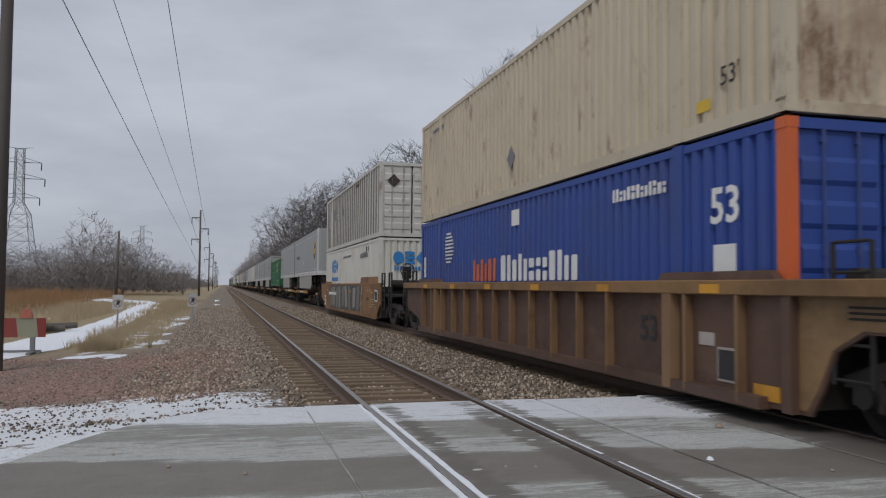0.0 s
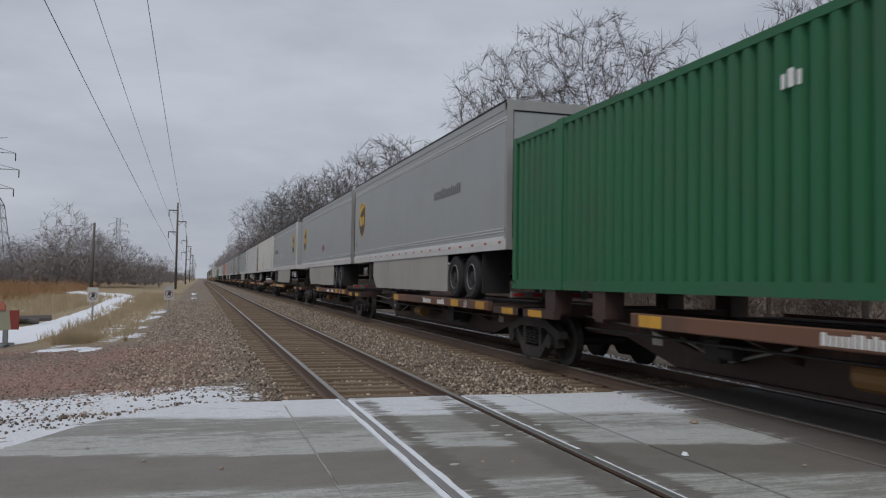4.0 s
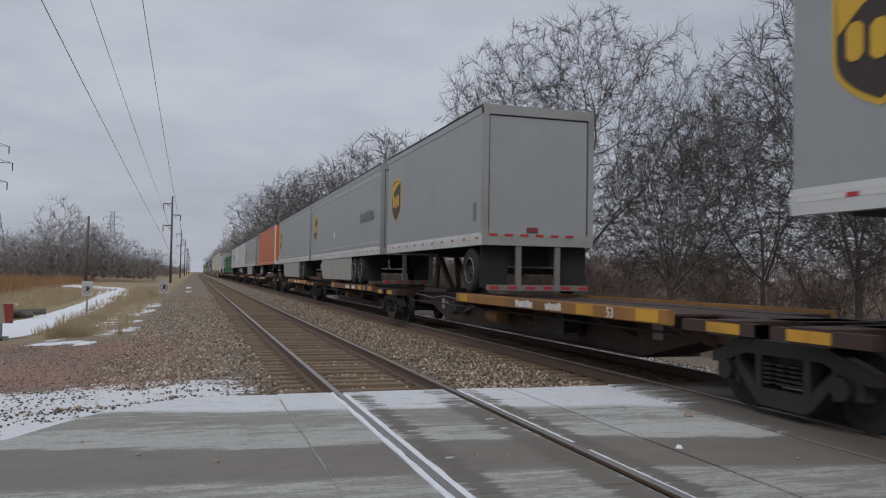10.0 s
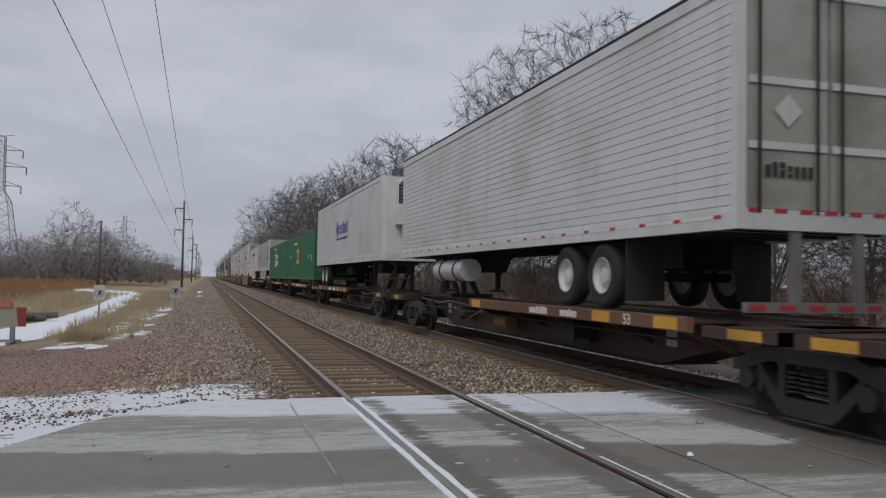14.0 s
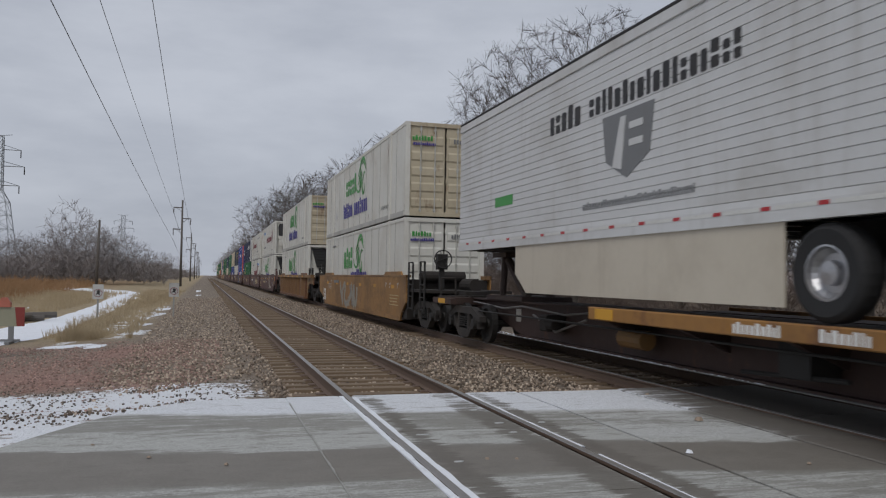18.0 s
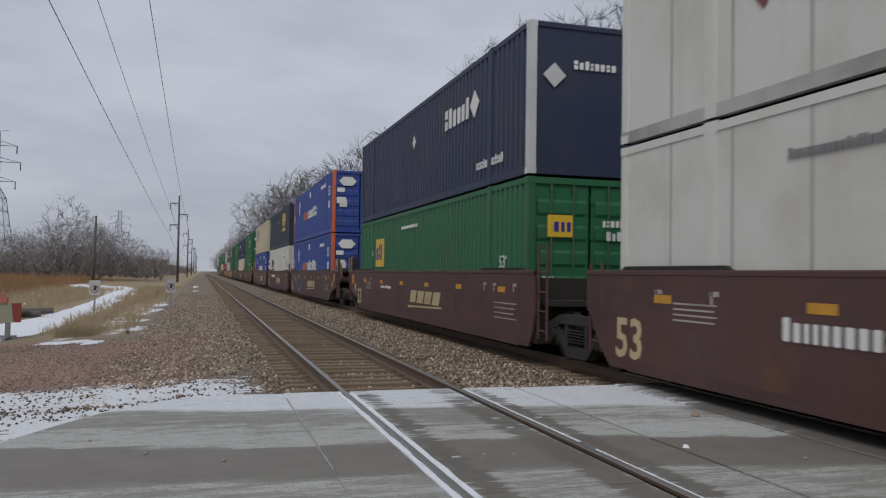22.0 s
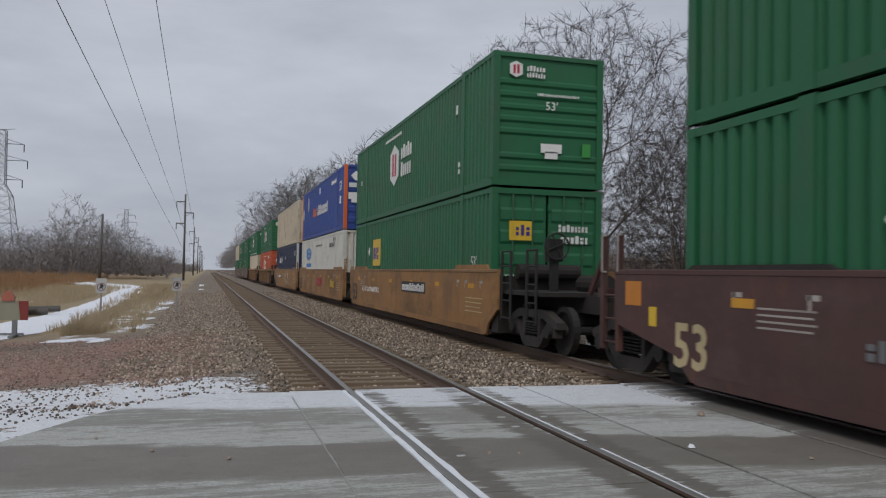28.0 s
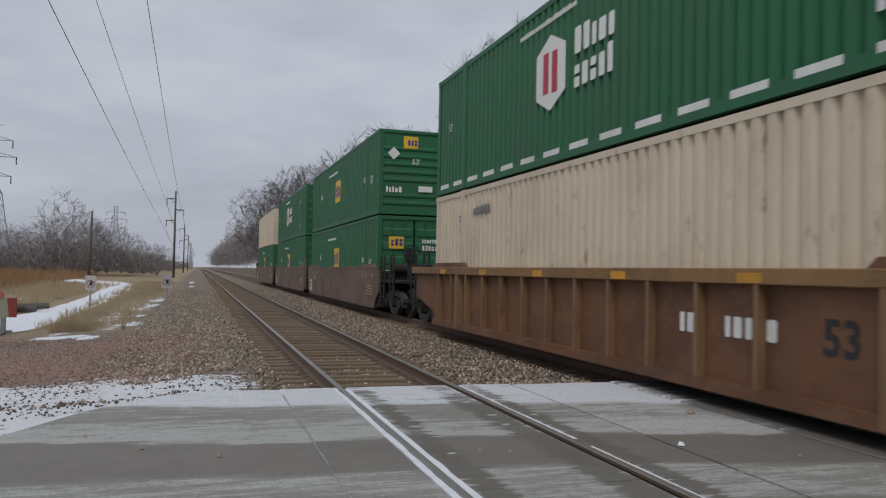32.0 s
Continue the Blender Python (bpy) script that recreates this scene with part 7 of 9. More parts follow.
    # double stacks
    wells = {23: ("gold", 'c', 'c'), 24: ("rusty", 'c', 'c'), 25: ("maroon", 'c', 'a'), 26: ("maroon", 'a', 'a'), 27: ("maroon", 'a', 'c'), 28: ("maroon", 'c', 'a'), 29: ("maroon", 'a', 'a'), 30: ("maroon", 'a', 'c'),
             31: ("maroon", 'c', 'a'), 32: ("maroon", 'a', 'a'), 33: ("maroon", 'a', 'c'), 34: ("amber", 'c', 'a'), 35: ("amber", 'a', 'a'), 36: ("amber", 'a', 'c'), 37: ("ribbed", 'c', 'c'), 38: ("rusty", 'c', 'c'),
             39: ("dust", 'c', 'a'), 40: ("dust", 'a', 'a'), 41: ("dust", 'a', 'c')}
    M_TAG = paint("pale spray paint", (0.42, 0.38, 0.30), 0.6)
    mk = {23: [('scrawl', 7.6, 11.4, 0.3, 1.2, paint("grey spray fill", (0.27, 0.25, 0.205), 0.6), 0.26), ('scrawl', 7.6, 11.4, 0.32, 1.18, M_GREYL, 0.05), ('bars', 11.9, 13.3, 1.22, 1.36, M_GREYL)],
          24: [('bars', 4.0, 5.4, 0.9, 1.2, M_WHITE)], 25: [('scrawl', 3.0, 5.4, 0.35, 1.4, M_TAG, 0.14), ('bars', 9.6, 10.9, 0.8, 1.02, M_BUFF), ('bars', 11.3, 12.4, 0.8, 1.02, M_BUFF), ('scrawl', 8.4, 10.3, 1.12, 1.4, M_TAG, 0.025), ('text', "B", 0.34, 8.2, 0.75, M_WHITE)],
          26: [('scrawl', 6.4, 10.4, 0.35, 1.3, M_GREYL, 0.10), ('bars', 11.3, 13.0, 0.85, 1.1, M_WHITE), ('logo', 2.5, 6.5, 0.68, 1.02)], 27: [('logo', 5.5, 8.6, 0.68, 1.02), ('bars', 11.0, 12.5, 1.0, 1.1, M_WHITE)],
          28: [('logo', 5.4, 8.4, 0.68, 1.02), ('scrawl', 11.0, 14.0, 0.35, 1.3, M_SKY, 0.07)], 29: [('logo', 5.4, 8.6, 0.68, 1.02), ('bars', 9.6, 12.8, 1.05, 1.25, M_WHITE)],
          30: [('logo', 4.0, 7.2, 0.68, 1.02), ('bars', 10.8, 12.8, 0.88, 1.02, M_FAINT), ('text', "A", 0.3, 9.9, 0.85, M_WHITE)], 31: [('bars', 9.8, 12.4, 0.84, 1.0, M_BUFF)], 32: [('logo', 5.4, 8.4, 0.68, 1.02)],
          33: [('solid', 11.2, 13.2, 1.05, 1.5, M_TAG), ('scrawl', 6.4, 7.8, 0.65, 1.45, M_GREYL, 0.03), ('bars', 11.4, 13.5, 0.75, 0.95, M_GREYL)], 34: [('scrawl', 11.5, 14.6, 0.75, 0.95, M_WHITE, 0.012), ('solid', 5.2, 8.0, 0.9, 1.22, M_BLACK), ('bars', 5.3, 7.9, 0.95, 1.17, M_WHITE)],
          35: [('bars', 6.5, 8.2, 0.7, 1.2, M_REDL), ('bars', 2.0, 3.4, 0.7, 1.1, M_YLOGO)], 36: [('scrawl', 5.0, 8.8, 0.35, 1.45, M_TAG, 0.03), ('scrawl', 5.2, 8.0, 0.5, 1.3, M_WHITE, 0.02), ('solid', 11.2, 13.6, 0.88, 1.16, M_BLACK), ('bars', 11.3, 13.5, 0.92, 1.12, M_WHITE), ('text', "B", 0.26, 10.6, 0.9, M_BLACK)],
          37: [('bars', 3.6, 4.6, 0.7, 1.0, M_GREYL)], 38: [('bars', 3.6, 4.6, 0.8, 1.1, M_WHITE), ('bars', 4.9, 5.5, 0.8, 1.1, M_WHITE)]}
    names = {"gold": "golden brown smooth-sided well car with graffiti", "ribbed": "rust-stained brown well car with vertical side posts", "rusty": "orange-brown well car with vertical side posts", "maroon": "maroon smooth-sided well car with white stencils",
             "amber": "amber brown smooth-sided well car with graffiti", "dust": "dusty brown smooth-sided well car"}
    for i, (key, b, a) in wells.items():
        well_car(P[i], key, b, a, names[key], marks=mk.get(i, []))
    tl, tu = "white flat-sided refrigerated container with green lettering", "white flat-sided refrigerated container with green and indigo lettering"
    box(23, 0, "white", 'flat', 'doors', tl, TIGER + TIGER_END)
    box(23, 1, "white", 'flat', 'doors', tu + " and stained doors", TIGER_UP + TIGER_END, rust=0.2)
    box(24, 0, "white", 'flat', 'vent', tl, TIGER)
    box(24, 1, "white", 'flat', 'doors', tu + " and stained doors", TIGER_UP + TIGER_END, rust=0.2)
    box(25, 0, "white", 'flat', 'vent', tl, TIGER)
    box(25, 1, "white", 'flat', 'reefer', "white refrigerated container with maroon lettering and cooling unit", [('bars', 4.2, 9.8, 1.3, 1.85, M_MAROON), ('crest', 3.4, 1.6), ('bars', 11.4, 13.4, 2.25, 2.5, M_SKY), ('bars', 11.0, 13.3, 0.85, 1.0, M_GREYL), ('text', "TOP LIFT ONLY", 0.17, 2.9, 0.42, M_GREYL)])
    box(26, 0, "white", 'flat', 'reefer', "white refrigerated container with maroon lettering", ENGLAND2)
    box(26, 1, "white", 'flat', 'doors', "white refrigerated container with maroon lettering and red sticker", ENGLAND + [('esolid', -1.1, -0.6, 2.05, 2.55, M_REDL), ('etext2', "TRAIN", 0.13, -0.85, 2.40, M_WHITE), ('etext2', "DRIVE", 0.13, -0.85, 2.26, M_WHITE), ('etext2', "TEAM", 0.13, -0.85, 2.12, M_WHITE), ('ebars', -1.05, -0.3, 1.55, 1.75, M_MAROON), ('ebars', -1.05, -0.2, 1.3, 1.42, M_GREYL), ('ebars', -1.05, 0.3, 0.85, 1.0, M_SKY)])
    box(27, 0, "green", 'corr', 'doors', "green corrugated container with a yellow logo panel", [('emp', 13.0, 1.75), ('diamond', 14.3, 1.75, 0.16, M_WHITE), ('bars', 8.0, 10.0, 2.4, 2.5, M_WHITE), ('text', "53'", 0.36, 1.3, 1.2, M_WHITE)] + EMP_DOOR)
    box(27, 1, "umax", 'corr', 'flat', "navy blue corrugated container with a silver corner post", [('bars', 3.6, 5.5, 1.7, 2.2, M_WHITE), ('diamond', 3.2, 1.95, 0.32, M_WHITE), ('diamond', 8.6, 1.9, 0.2, M_WHITE), ('bars', 1.3, 3.0, 0.4, 0.6, M_WHITE), ('ediamond', -0.8, 1.9, 0.24, M_TALU), ('ebars', -0.4, 0.5, 2.05, 2.22, M_WHITE)], post=M_TALU)
    for lev in (0, 1):
        box(28, lev, "blue", 'corr', 'doors', "blue corrugated container with orange corner posts", PACER + PACER_END + [('ehex', -0.60, 2.42, 0.84, 0.42, M_WHITE), ('ehex', 0.62, 2.42, 0.84, 0.42, M_WHITE), ('esolid', -0.98, -0.62, 1.2, 1.56, M_WHITE), ('etext', "110", 0.2, -0.8, 1.3, M_BLACK), ('esolid', 0.62, 1.06, 0.5, 0.76, M_WHITE), ('ebars', 0.2, 0.55, 1.1, 1.5, M_WHITE)], post=M_ORANGE, far_post=M_ORANGE)
    box(29, 0, "white", 'corr', 'corr', "white corrugated container with dark lettering", [('trio', 11.7, 13.9, 1.4, 2.1, M_BLACK), ('bars', 11.7, 13.9, 1.14, 1.3, M_BLACK), ('text', "53", 0.72, 1.25, 1.4, M_GREYL), ('bars', 2.5, 3.4, 2.05, 2.24, M_GREYL), ('solid', 2.42, 2.5, 2.4, 2.68, M_GREYL), ('solid', 2.75, 2.83, 2.4, 2.68, M_GREYL), ('etext', "53", 0.5, 0.02, 2.15, M_GREYL), ('etrio', -0.65, 0.5, 1.1, 1.5, M_BLACK)], rust=0.15)
    box(29, 1, "navy", 'corr', 'doors', "dark blue-grey corrugated container with yellow lettering", [('trio', 2.6, 5.0, 1.5, 2.5, M_YLOGO), ('bars', 2.6, 5.0, 1.15, 1.4, M_YLOGO), ('solid', 8.0, 8.2, 1.9, 2.1, M_WHITE), ('bars', 14.6, 15.6, 2.0, 2.2, M_GREYL), ('etrio', -0.9, 0.4, 2.2, 2.6, M_YLOGO)])
    box(30, 0, "blue", 'corr', 'doors', "blue corrugated container with an orange corner post", PACER + PACER_END, far_post=M_ORANGE)
    box(30, 1, "tan", 'corr', 'doors', "tan corrugated container with blue lettering and rust runs", [('trio', 11.4, 13.9, 1.75, 2.55, M_DEEPB), ('bars', 11.4, 13.9, 1.4, 1.62, M_GREYL), ('text', "53'", 0.5, 15.6, 1.2, M_GREYL), ('etrio', -0.95, 0.3, 2.3, 2.65, M_DEEPB), ('esolid', -1.0, -0.6, 0.95, 1.25, M_YLOGO), ('etext2', "WARNING", 0.17, -0.55, 1.72, M_BLACK), ('etext2', "HIGH CUBE", 0.17, -0.55, 1.5, M_BLACK)] + [('solid', 6.9 - 0.53 * k, 6.9 - 0.53 * k + 0.04, 0.26, 0.40 + 0.12 * ((k * 7) % 3), M_RUSTY) for k in range(11)] + [('solid', 15.9 - 0.53 * k, 15.94 - 0.53 * k, 0.22, 0.30 + 0.09 * ((k * 5) % 4), M_RUSTY) for k in range(16)], rust=0.4)
    for lev, e, em in ((0, 'doors', EMP_DOOR), (1, 'ribs', EMP_END)):
        box(31, lev, "green", 'corr', e, "green corrugated container with a yellow logo panel", [('emp', 5.0, 1.6), ('diamond', 3.9, 1.9, 0.2, M_WHITE), ('bars', 6.0, 8.0, 2.45, 2.55, M_WHITE), ('text', "53'", 0.34, 1.2, 1.6, M_WHITE), ('bars', 2.3, 2.6, 0.6, 0.9, M_WHITE)] + em)
    box(32, 0, "cream", 'corr', 'doors', "cream corrugated container with faint lettering", [('bars', 1.0, 2.5, 2.3, 2.5, M_GREYL)])
    box(32, 1, "umax", 'corr', 'doors', "navy blue corrugated container with white lettering", UMAXM + [('ebars', -0.5, 0.5, 2.1, 2.3, M_WHITE)])
    for lev in (0, 1):
        box(33, lev, "green", 'corr', 'doors', "green corrugated container with a yellow logo panel", EMP + [('bars', 2.3, 2.7, 1.9, 2.3, M_WHITE)])
    box(34, 0, "green", 'corr', 'doors', "green corrugated container with a yellow logo panel", [('emp', 12.2, 1.75), ('diamond', 13.6, 1.8, 0.16, M_WHITE), ('text', "53'", 0.36, 1.2, 1.2, M_WHITE)] + EMP_DOOR)
    box(34, 1, "green", 'corr', 'ribs', "green corrugated container with a white badge", HUB + HUB_END)
    box(35, 0, "white", 'corr', 'corr', "white corrugated container with a rust-stained end", CSXW + [('ebars', -0.75, -0.65, 0.9, 2.2, M_BLACK)], rust=0.25)
    box(35, 1, "blue", 'corr', 'doors', "blue corrugated container with orange corner posts", PACER + PACER_END + [('ehex', -0.60, 2.42, 0.84, 0.42, M_WHITE), ('ehex', 0.62, 2.42, 0.84, 0.42, M_WHITE), ('esolid', -0.98, -0.62, 1.2, 1.56, M_WHITE), ('etext', "110", 0.2, -0.8, 1.3, M_BLACK), ('esolid', 0.62, 1.06, 0.5, 0.76, M_WHITE), ('ebars', 0.2, 0.55, 1.1, 1.5, M_WHITE)], post=M_ORANGE, far_post=M_ORANGE)
    box(36, 0, "umax", 'corr', 'doors', "navy blue corrugated container with a silver corner post", UMAXM, post=M_TALU)
    box(36, 1, "tan", 'corr', 'corr', "tan corrugated container with a rust-streaked end", [('text', "53", 0.4, 0.75, 0.55, M_GREYL), ('diamond', 8.6, 0.9, 0.28, M_GREYL), ('solid', 1.6, 2.0, 0.5, 1.3, M_SKIRT)], rust=0.3)
    box(37, 0, "redor", 'corr', 'doors', "orange-red corrugated container with white lettering", [('hub', 9.9, 1.55), ('bars', 2.7, 4.3, 2.25, 2.5, M_WHITE), ('bars', 7.3, 9.3, 2.45, 2.55, M_WHITE), ('ehub', -0.7, 2.0)])
    box(37, 1, "green", 'corr', 'ribs', "green corrugated container with a white badge", HUB + HUB_END)
    box(38, 0, "cream", 'corr', 'doors', "cream corrugated container with rust-stained doors", [('bars', 12.5, 13.6, 2.3, 2.5, M_GREYL), ('bars', 14.2, 14.6, 2.2, 2.4, M_GREYL), ('ebars', -1.0, -0.5, 2.1, 2.25, M_BLACK), ('ebars', -1.0, -0.4, 1.85, 2.0, M_BLACK)], rust=0.3)
    box(38, 1, "green", 'corr', 'ribs', "green corrugated container with a white badge and dashes", HUB + HUB_END + [('solid', 0.8 + 1.05 * k, 1.45 + 1.05 * k, 0.12, 0.22, M_WHITE) for k in range(15)])
    box(39, 0, "green", 'corr', 'doors', "green corrugated container with a yellow logo panel", EMP + EMP_DOOR)
    box(39, 1, "green", 'corr', 'ribs', "green corrugated container with a yellow logo panel", EMP + EMP_END)
    box(40, 0, "green", 'corr', 'doors', "green corrugated container with a yellow logo panel", EMP)
    box(40, 1, "green", 'corr', 'doors', "green corrugated container with a white badge", HUB)
    box(41, 0, "green", 'corr', 'doors', "green corrugated container with a yellow logo panel", EMP)
    box(41, 1, "cream", 'corr', 'doors', "pale cream corrugated container at the train's end", [])


consist()


# ---- trees and shrubs ----
def bark_material(name, a, b_):
    m, n, l, b = nodes_of(name)
    tc = n.new("ShaderNodeTexCoord").outputs["Object"]
    f, g = noise_node(n, l, tc, 12.0, 5, 0.7, (1, 1, 0.25)), noise_node(n, l, tc, 0.7, 4)
    l.new(mix(n, l, g, mix(n, l, f, a, b_), tuple(0.8 * k for k in a)), b.inputs["Base Color"])
    b.inputs["Roughness"].default_value = 0.95
    return m


M_BARK = bark_material("grey bark", (0.085, 0.073, 0.064), (0.18, 0.16, 0.14))
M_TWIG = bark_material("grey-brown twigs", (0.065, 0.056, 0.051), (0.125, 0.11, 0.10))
# M_MID, then M_HAZE: paler with distance, haze put into the twig colour
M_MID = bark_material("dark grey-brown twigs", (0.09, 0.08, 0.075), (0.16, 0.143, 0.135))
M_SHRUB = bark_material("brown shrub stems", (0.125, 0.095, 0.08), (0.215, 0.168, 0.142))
# lighter than M_SHRUB: the haze of distance is put into the stems' colour
M_THICKET = bark_material("grey-brown thicket paled by haze", (0.23, 0.185, 0.165), (0.34, 0.285, 0.26))
M_HAZE = bark_material("grey-brown twigs paled by haze", (0.21, 0.19, 0.185), (0.31, 0.285, 0.28))
M_DRY = bark_material("dry tan grass", (0.43, 0.34, 0.215), (0.64, 0.53, 0.37))
M_RUST = bark_material("rust-coloured dry grass", (0.30, 0.17, 0.085), (0.52, 0.34, 0.19))


def strands(segs, name, mat, sides=3):
    """Tapered sticks as one mesh: rows of start, end, two radii."""
    segs = np.asarray(segs, float)
    p, q, r0, r1 = segs[:, 0:3], segs[:, 3:6], segs[:, 6], segs[:, 7]
    d = q - p
    d /= np.linalg.norm(d, axis=1)[:, None] + 1e-9
    ref = np.where(np.abs(d[:, 2:3]) < 0.9, np.array([[0, 0, 1.0]]), np.array([[1.0, 0, 0]]))
    u = np.cross(d, ref)
    u /= np.linalg.norm(u, axis=1)[:, None] + 1e-9
    w = np.cross(d, u)
    a = 2 * np.pi * np.arange(sides) / sides
    ring = u[:, None] * np.cos(a)[None, :, None] + w[:, None] * np.sin(a)[None, :, None]
    v = np.concatenate([p[:, None] + ring * r0[:, None, None], q[:, None] + ring * r1[:, None, None]], 1)
    n = len(segs)
    k = np.arange(sides)
    f = np.stack([k, (k + 1) % sides, (k + 1) % sides + sides, k + sides], -1)[None] + 2 * sides * np.arange(n)[:, None, None]
    me = bpy.data.meshes.new(name)
    me.vertices.add(n * 2 * sides)
    me.vertices.foreach_set("co", v.reshape(-1))
    f = f.reshape(-1, 4)
    me.loops.add(len(f) * 4)
    me.loops.foreach_set("vertex_index", f.reshape(-1))
    me.polygons.add(len(f))
    me.polygons.foreach_set("loop_start", np.arange(0, len(f) * 4, 4))
    me.update(calc_edges=True)
    me.materials.append(mat)
    return me


def grow(seed, height, spread, points, step, twigs=3, lean=0.0, tip=0.0065):
    """A tree that grows into a lumpy dome of buds: limbs reach for the buds near them and fork on the way.
    Returns thick and thin sticks as rows of start, end and two radii."""
    rng = np.random.default_rng(seed)
    low, mid = 0.20 * height, 0.55 * height
    buds = []
    while len(buds) < points:
        d = rng.normal(size=3)
        d /= np.linalg.norm(d)
        lump = 1.0 + 0.30 * noise.noise(Vector(d * 1.7) + Vector((seed, 0, 0))) + 0.14 * noise.noise(Vector(d * 4.1) + Vector((0, seed, 0)))
        p = d * lump * rng.uniform(0.12, 1.0) ** 0.45
        q = (p[0] * spread + lean * spread * 0.5, p[1] * spread, mid + p[2] * 0.45 * height)
        if q[2] > low:
            buds.append(q)
    buds = np.array(buds)
    nodes, up = [np.array((0, 0, -0.4))], [-1]
    for k in range(1, 6):
        nodes.append(np.array((lean * 0.25 * k / 5 * height * 0.3, 0, 0.17 * height * k / 5)))
        up.append(k - 1)
    fork = 5
    for k in range(7):
        az, t = 2.4 * k + rng.uniform(-0.3, 0.3), radians((8, 40, 56, 26, 48, 34, 20)[k] * min(1.2, 2.2 * spread / height))
        d, last = np.array((math.cos(az) * math.sin(t) + 0.4 * lean, math.sin(az) * math.sin(t), math.cos(t))), fork - (k % 2)
        for j in range(int((0.30 if k else 0.36) * height / step)):
            d = d + rng.normal(size=3) * 0.07 + np.array((0, 0, 0.03))
            d /= np.linalg.norm(d)
            nodes.append(nodes[last] + d * step)
            up.append(last)
            last = len(nodes) - 1
    pts = np.array(nodes)
    dist = np.linalg.norm(buds[:, None] - pts[None], axis=2)
    near, gap = dist.argmin(1), dist.min(1)
    forks = np.zeros(len(pts), int)
    for turn in range(90):
        if not len(buds):
            break
        way = buds - pts[near]
        way /= np.linalg.norm(way, axis=1)[:, None] + 1e-9
        pull = np.zeros_like(pts)
        np.add.at(pull, near, way)
        at = np.unique(near)
        at = at[forks[at] < 3]
        if not len(at):
            break
        forks[at] += 1
        g = pull[at]
        on = pts[at] - pts[np.maximum(np.array(up)[at], 0)]
        g = g / (np.linalg.norm(g, axis=1)[:, None] + 1e-9) + 0.4 * on / (np.linalg.norm(on, axis=1)[:, None] + 1e-9) + rng.normal(size=g.shape) * 0.13
        g /= np.linalg.norm(g, axis=1)[:, None] + 1e-9
        fresh = pts[at] + g * step
        up.extend(int(a) for a in at)
        first = len(pts)
        pts = np.concatenate([pts, fresh])
        forks = np.concatenate([forks, np.zeros(len(fresh), int)])
        dist = np.linalg.norm(buds[:, None] - fresh[None], axis=2)
        best, bd = dist.argmin(1), dist.min(1)
        closer = bd < gap
        near, gap = np.where(closer, first + best, near), np.where(closer, bd, gap)
        alive = gap > step * 1.5
        buds, near, gap = buds[alive], near[alive], gap[alive]
    n = len(pts)
    load, kids = np.zeros(n), np.zeros(n, int)
    for k in range(n - 1, 0, -1):
        if kids[k] == 0:
            load[k] = tip ** 2.2
        load[up[k]] += load[k]
        kids[up[k]] += 1
    rad = load ** (1 / 2.2)
    a = [(*pts[up[k]], *pts[k], min(rad[up[k]], rad[k] * 1.35), rad[k]) for k in range(1, n)]
    for k in range(6, n):
        if rad[k] < tip * 3.0:
            d = pts[k] - pts[up[k]]
            for j in range(twigs + (2 if kids[k] == 0 else 0)):
                e = d / step + rng.normal(size=3) * 0.45
                e = e / np.linalg.norm(e) * step * rng.uniform(1.2, 2.8)
                a.append((*pts[k], *(pts[k] + e), tip * 0.8, tip * 0.35))
    a = np.array(a)
    big = a[:, 6] > 0.028
    return a[big], a[~big]


def ribbons(segs, name, mat, seed=1):
    """Twigs too thin to see as round: one narrow face each."""
    segs = np.asarray(segs, float)
    p, q, r0, r1 = segs[:, 0:3], segs[:, 3:6], segs[:, 6], segs[:, 7]
    d = q - p
    rng = np.random.default_rng(seed)
    u = np.cross(d, rng.normal(size=d.shape))
    u /= np.linalg.norm(u, axis=1)[:, None] + 1e-9
    v = np.stack([p - u * r0[:, None], p + u * r0[:, None], q + u * r1[:, None], q - u * r1[:, None]], 1)
    n = len(segs)
    me = bpy.data.meshes.new(name)
    me.vertices.add(n * 4)
    me.vertices.foreach_set("co", v.reshape(-1))
    me.loops.add(n * 4)
    me.loops.foreach_set("vertex_index", np.arange(n * 4))
    me.polygons.add(n)
    me.polygons.foreach_set("loop_start", np.arange(0, n * 4, 4))
    me.update(calc_edges=True)
    me.materials.append(mat)
    return me


def tree_kind(seed, height, spread, points, step, twigs=3, least=0.008, twig=None, lean=0.0):
    thick, thin = grow(seed, height, spread, points, step, twigs, lean)
    thin[:, 6] = np.maximum(thin[:, 6], least)
    thin[:, 7] = np.maximum(thin[:, 7], least * 0.7)
    return smooth_shade(strands(thick, "trunk", M_BARK if twig is None else twig, 6 if twig is None else 3)), ribbons(thin, "crown", twig or M_TWIG, seed)


def place_tree(kind, x, y, size, turn, label, category="tree", group="bare trees beside the line"):
    z = ground_height(x, y)
    root = tagged(new(category), label, category, group)
    root.location = (x, y, z)
    root.rotation_euler[2] = turn
    root.scale = (size, size, size)
    if category == "shrub":
        part("stem", kind[0], None, root)["kind"] = "stuff"
    else:
        part("trunk", kind[0], None, root)
    part("crown", kind[1], None, root)
    return root


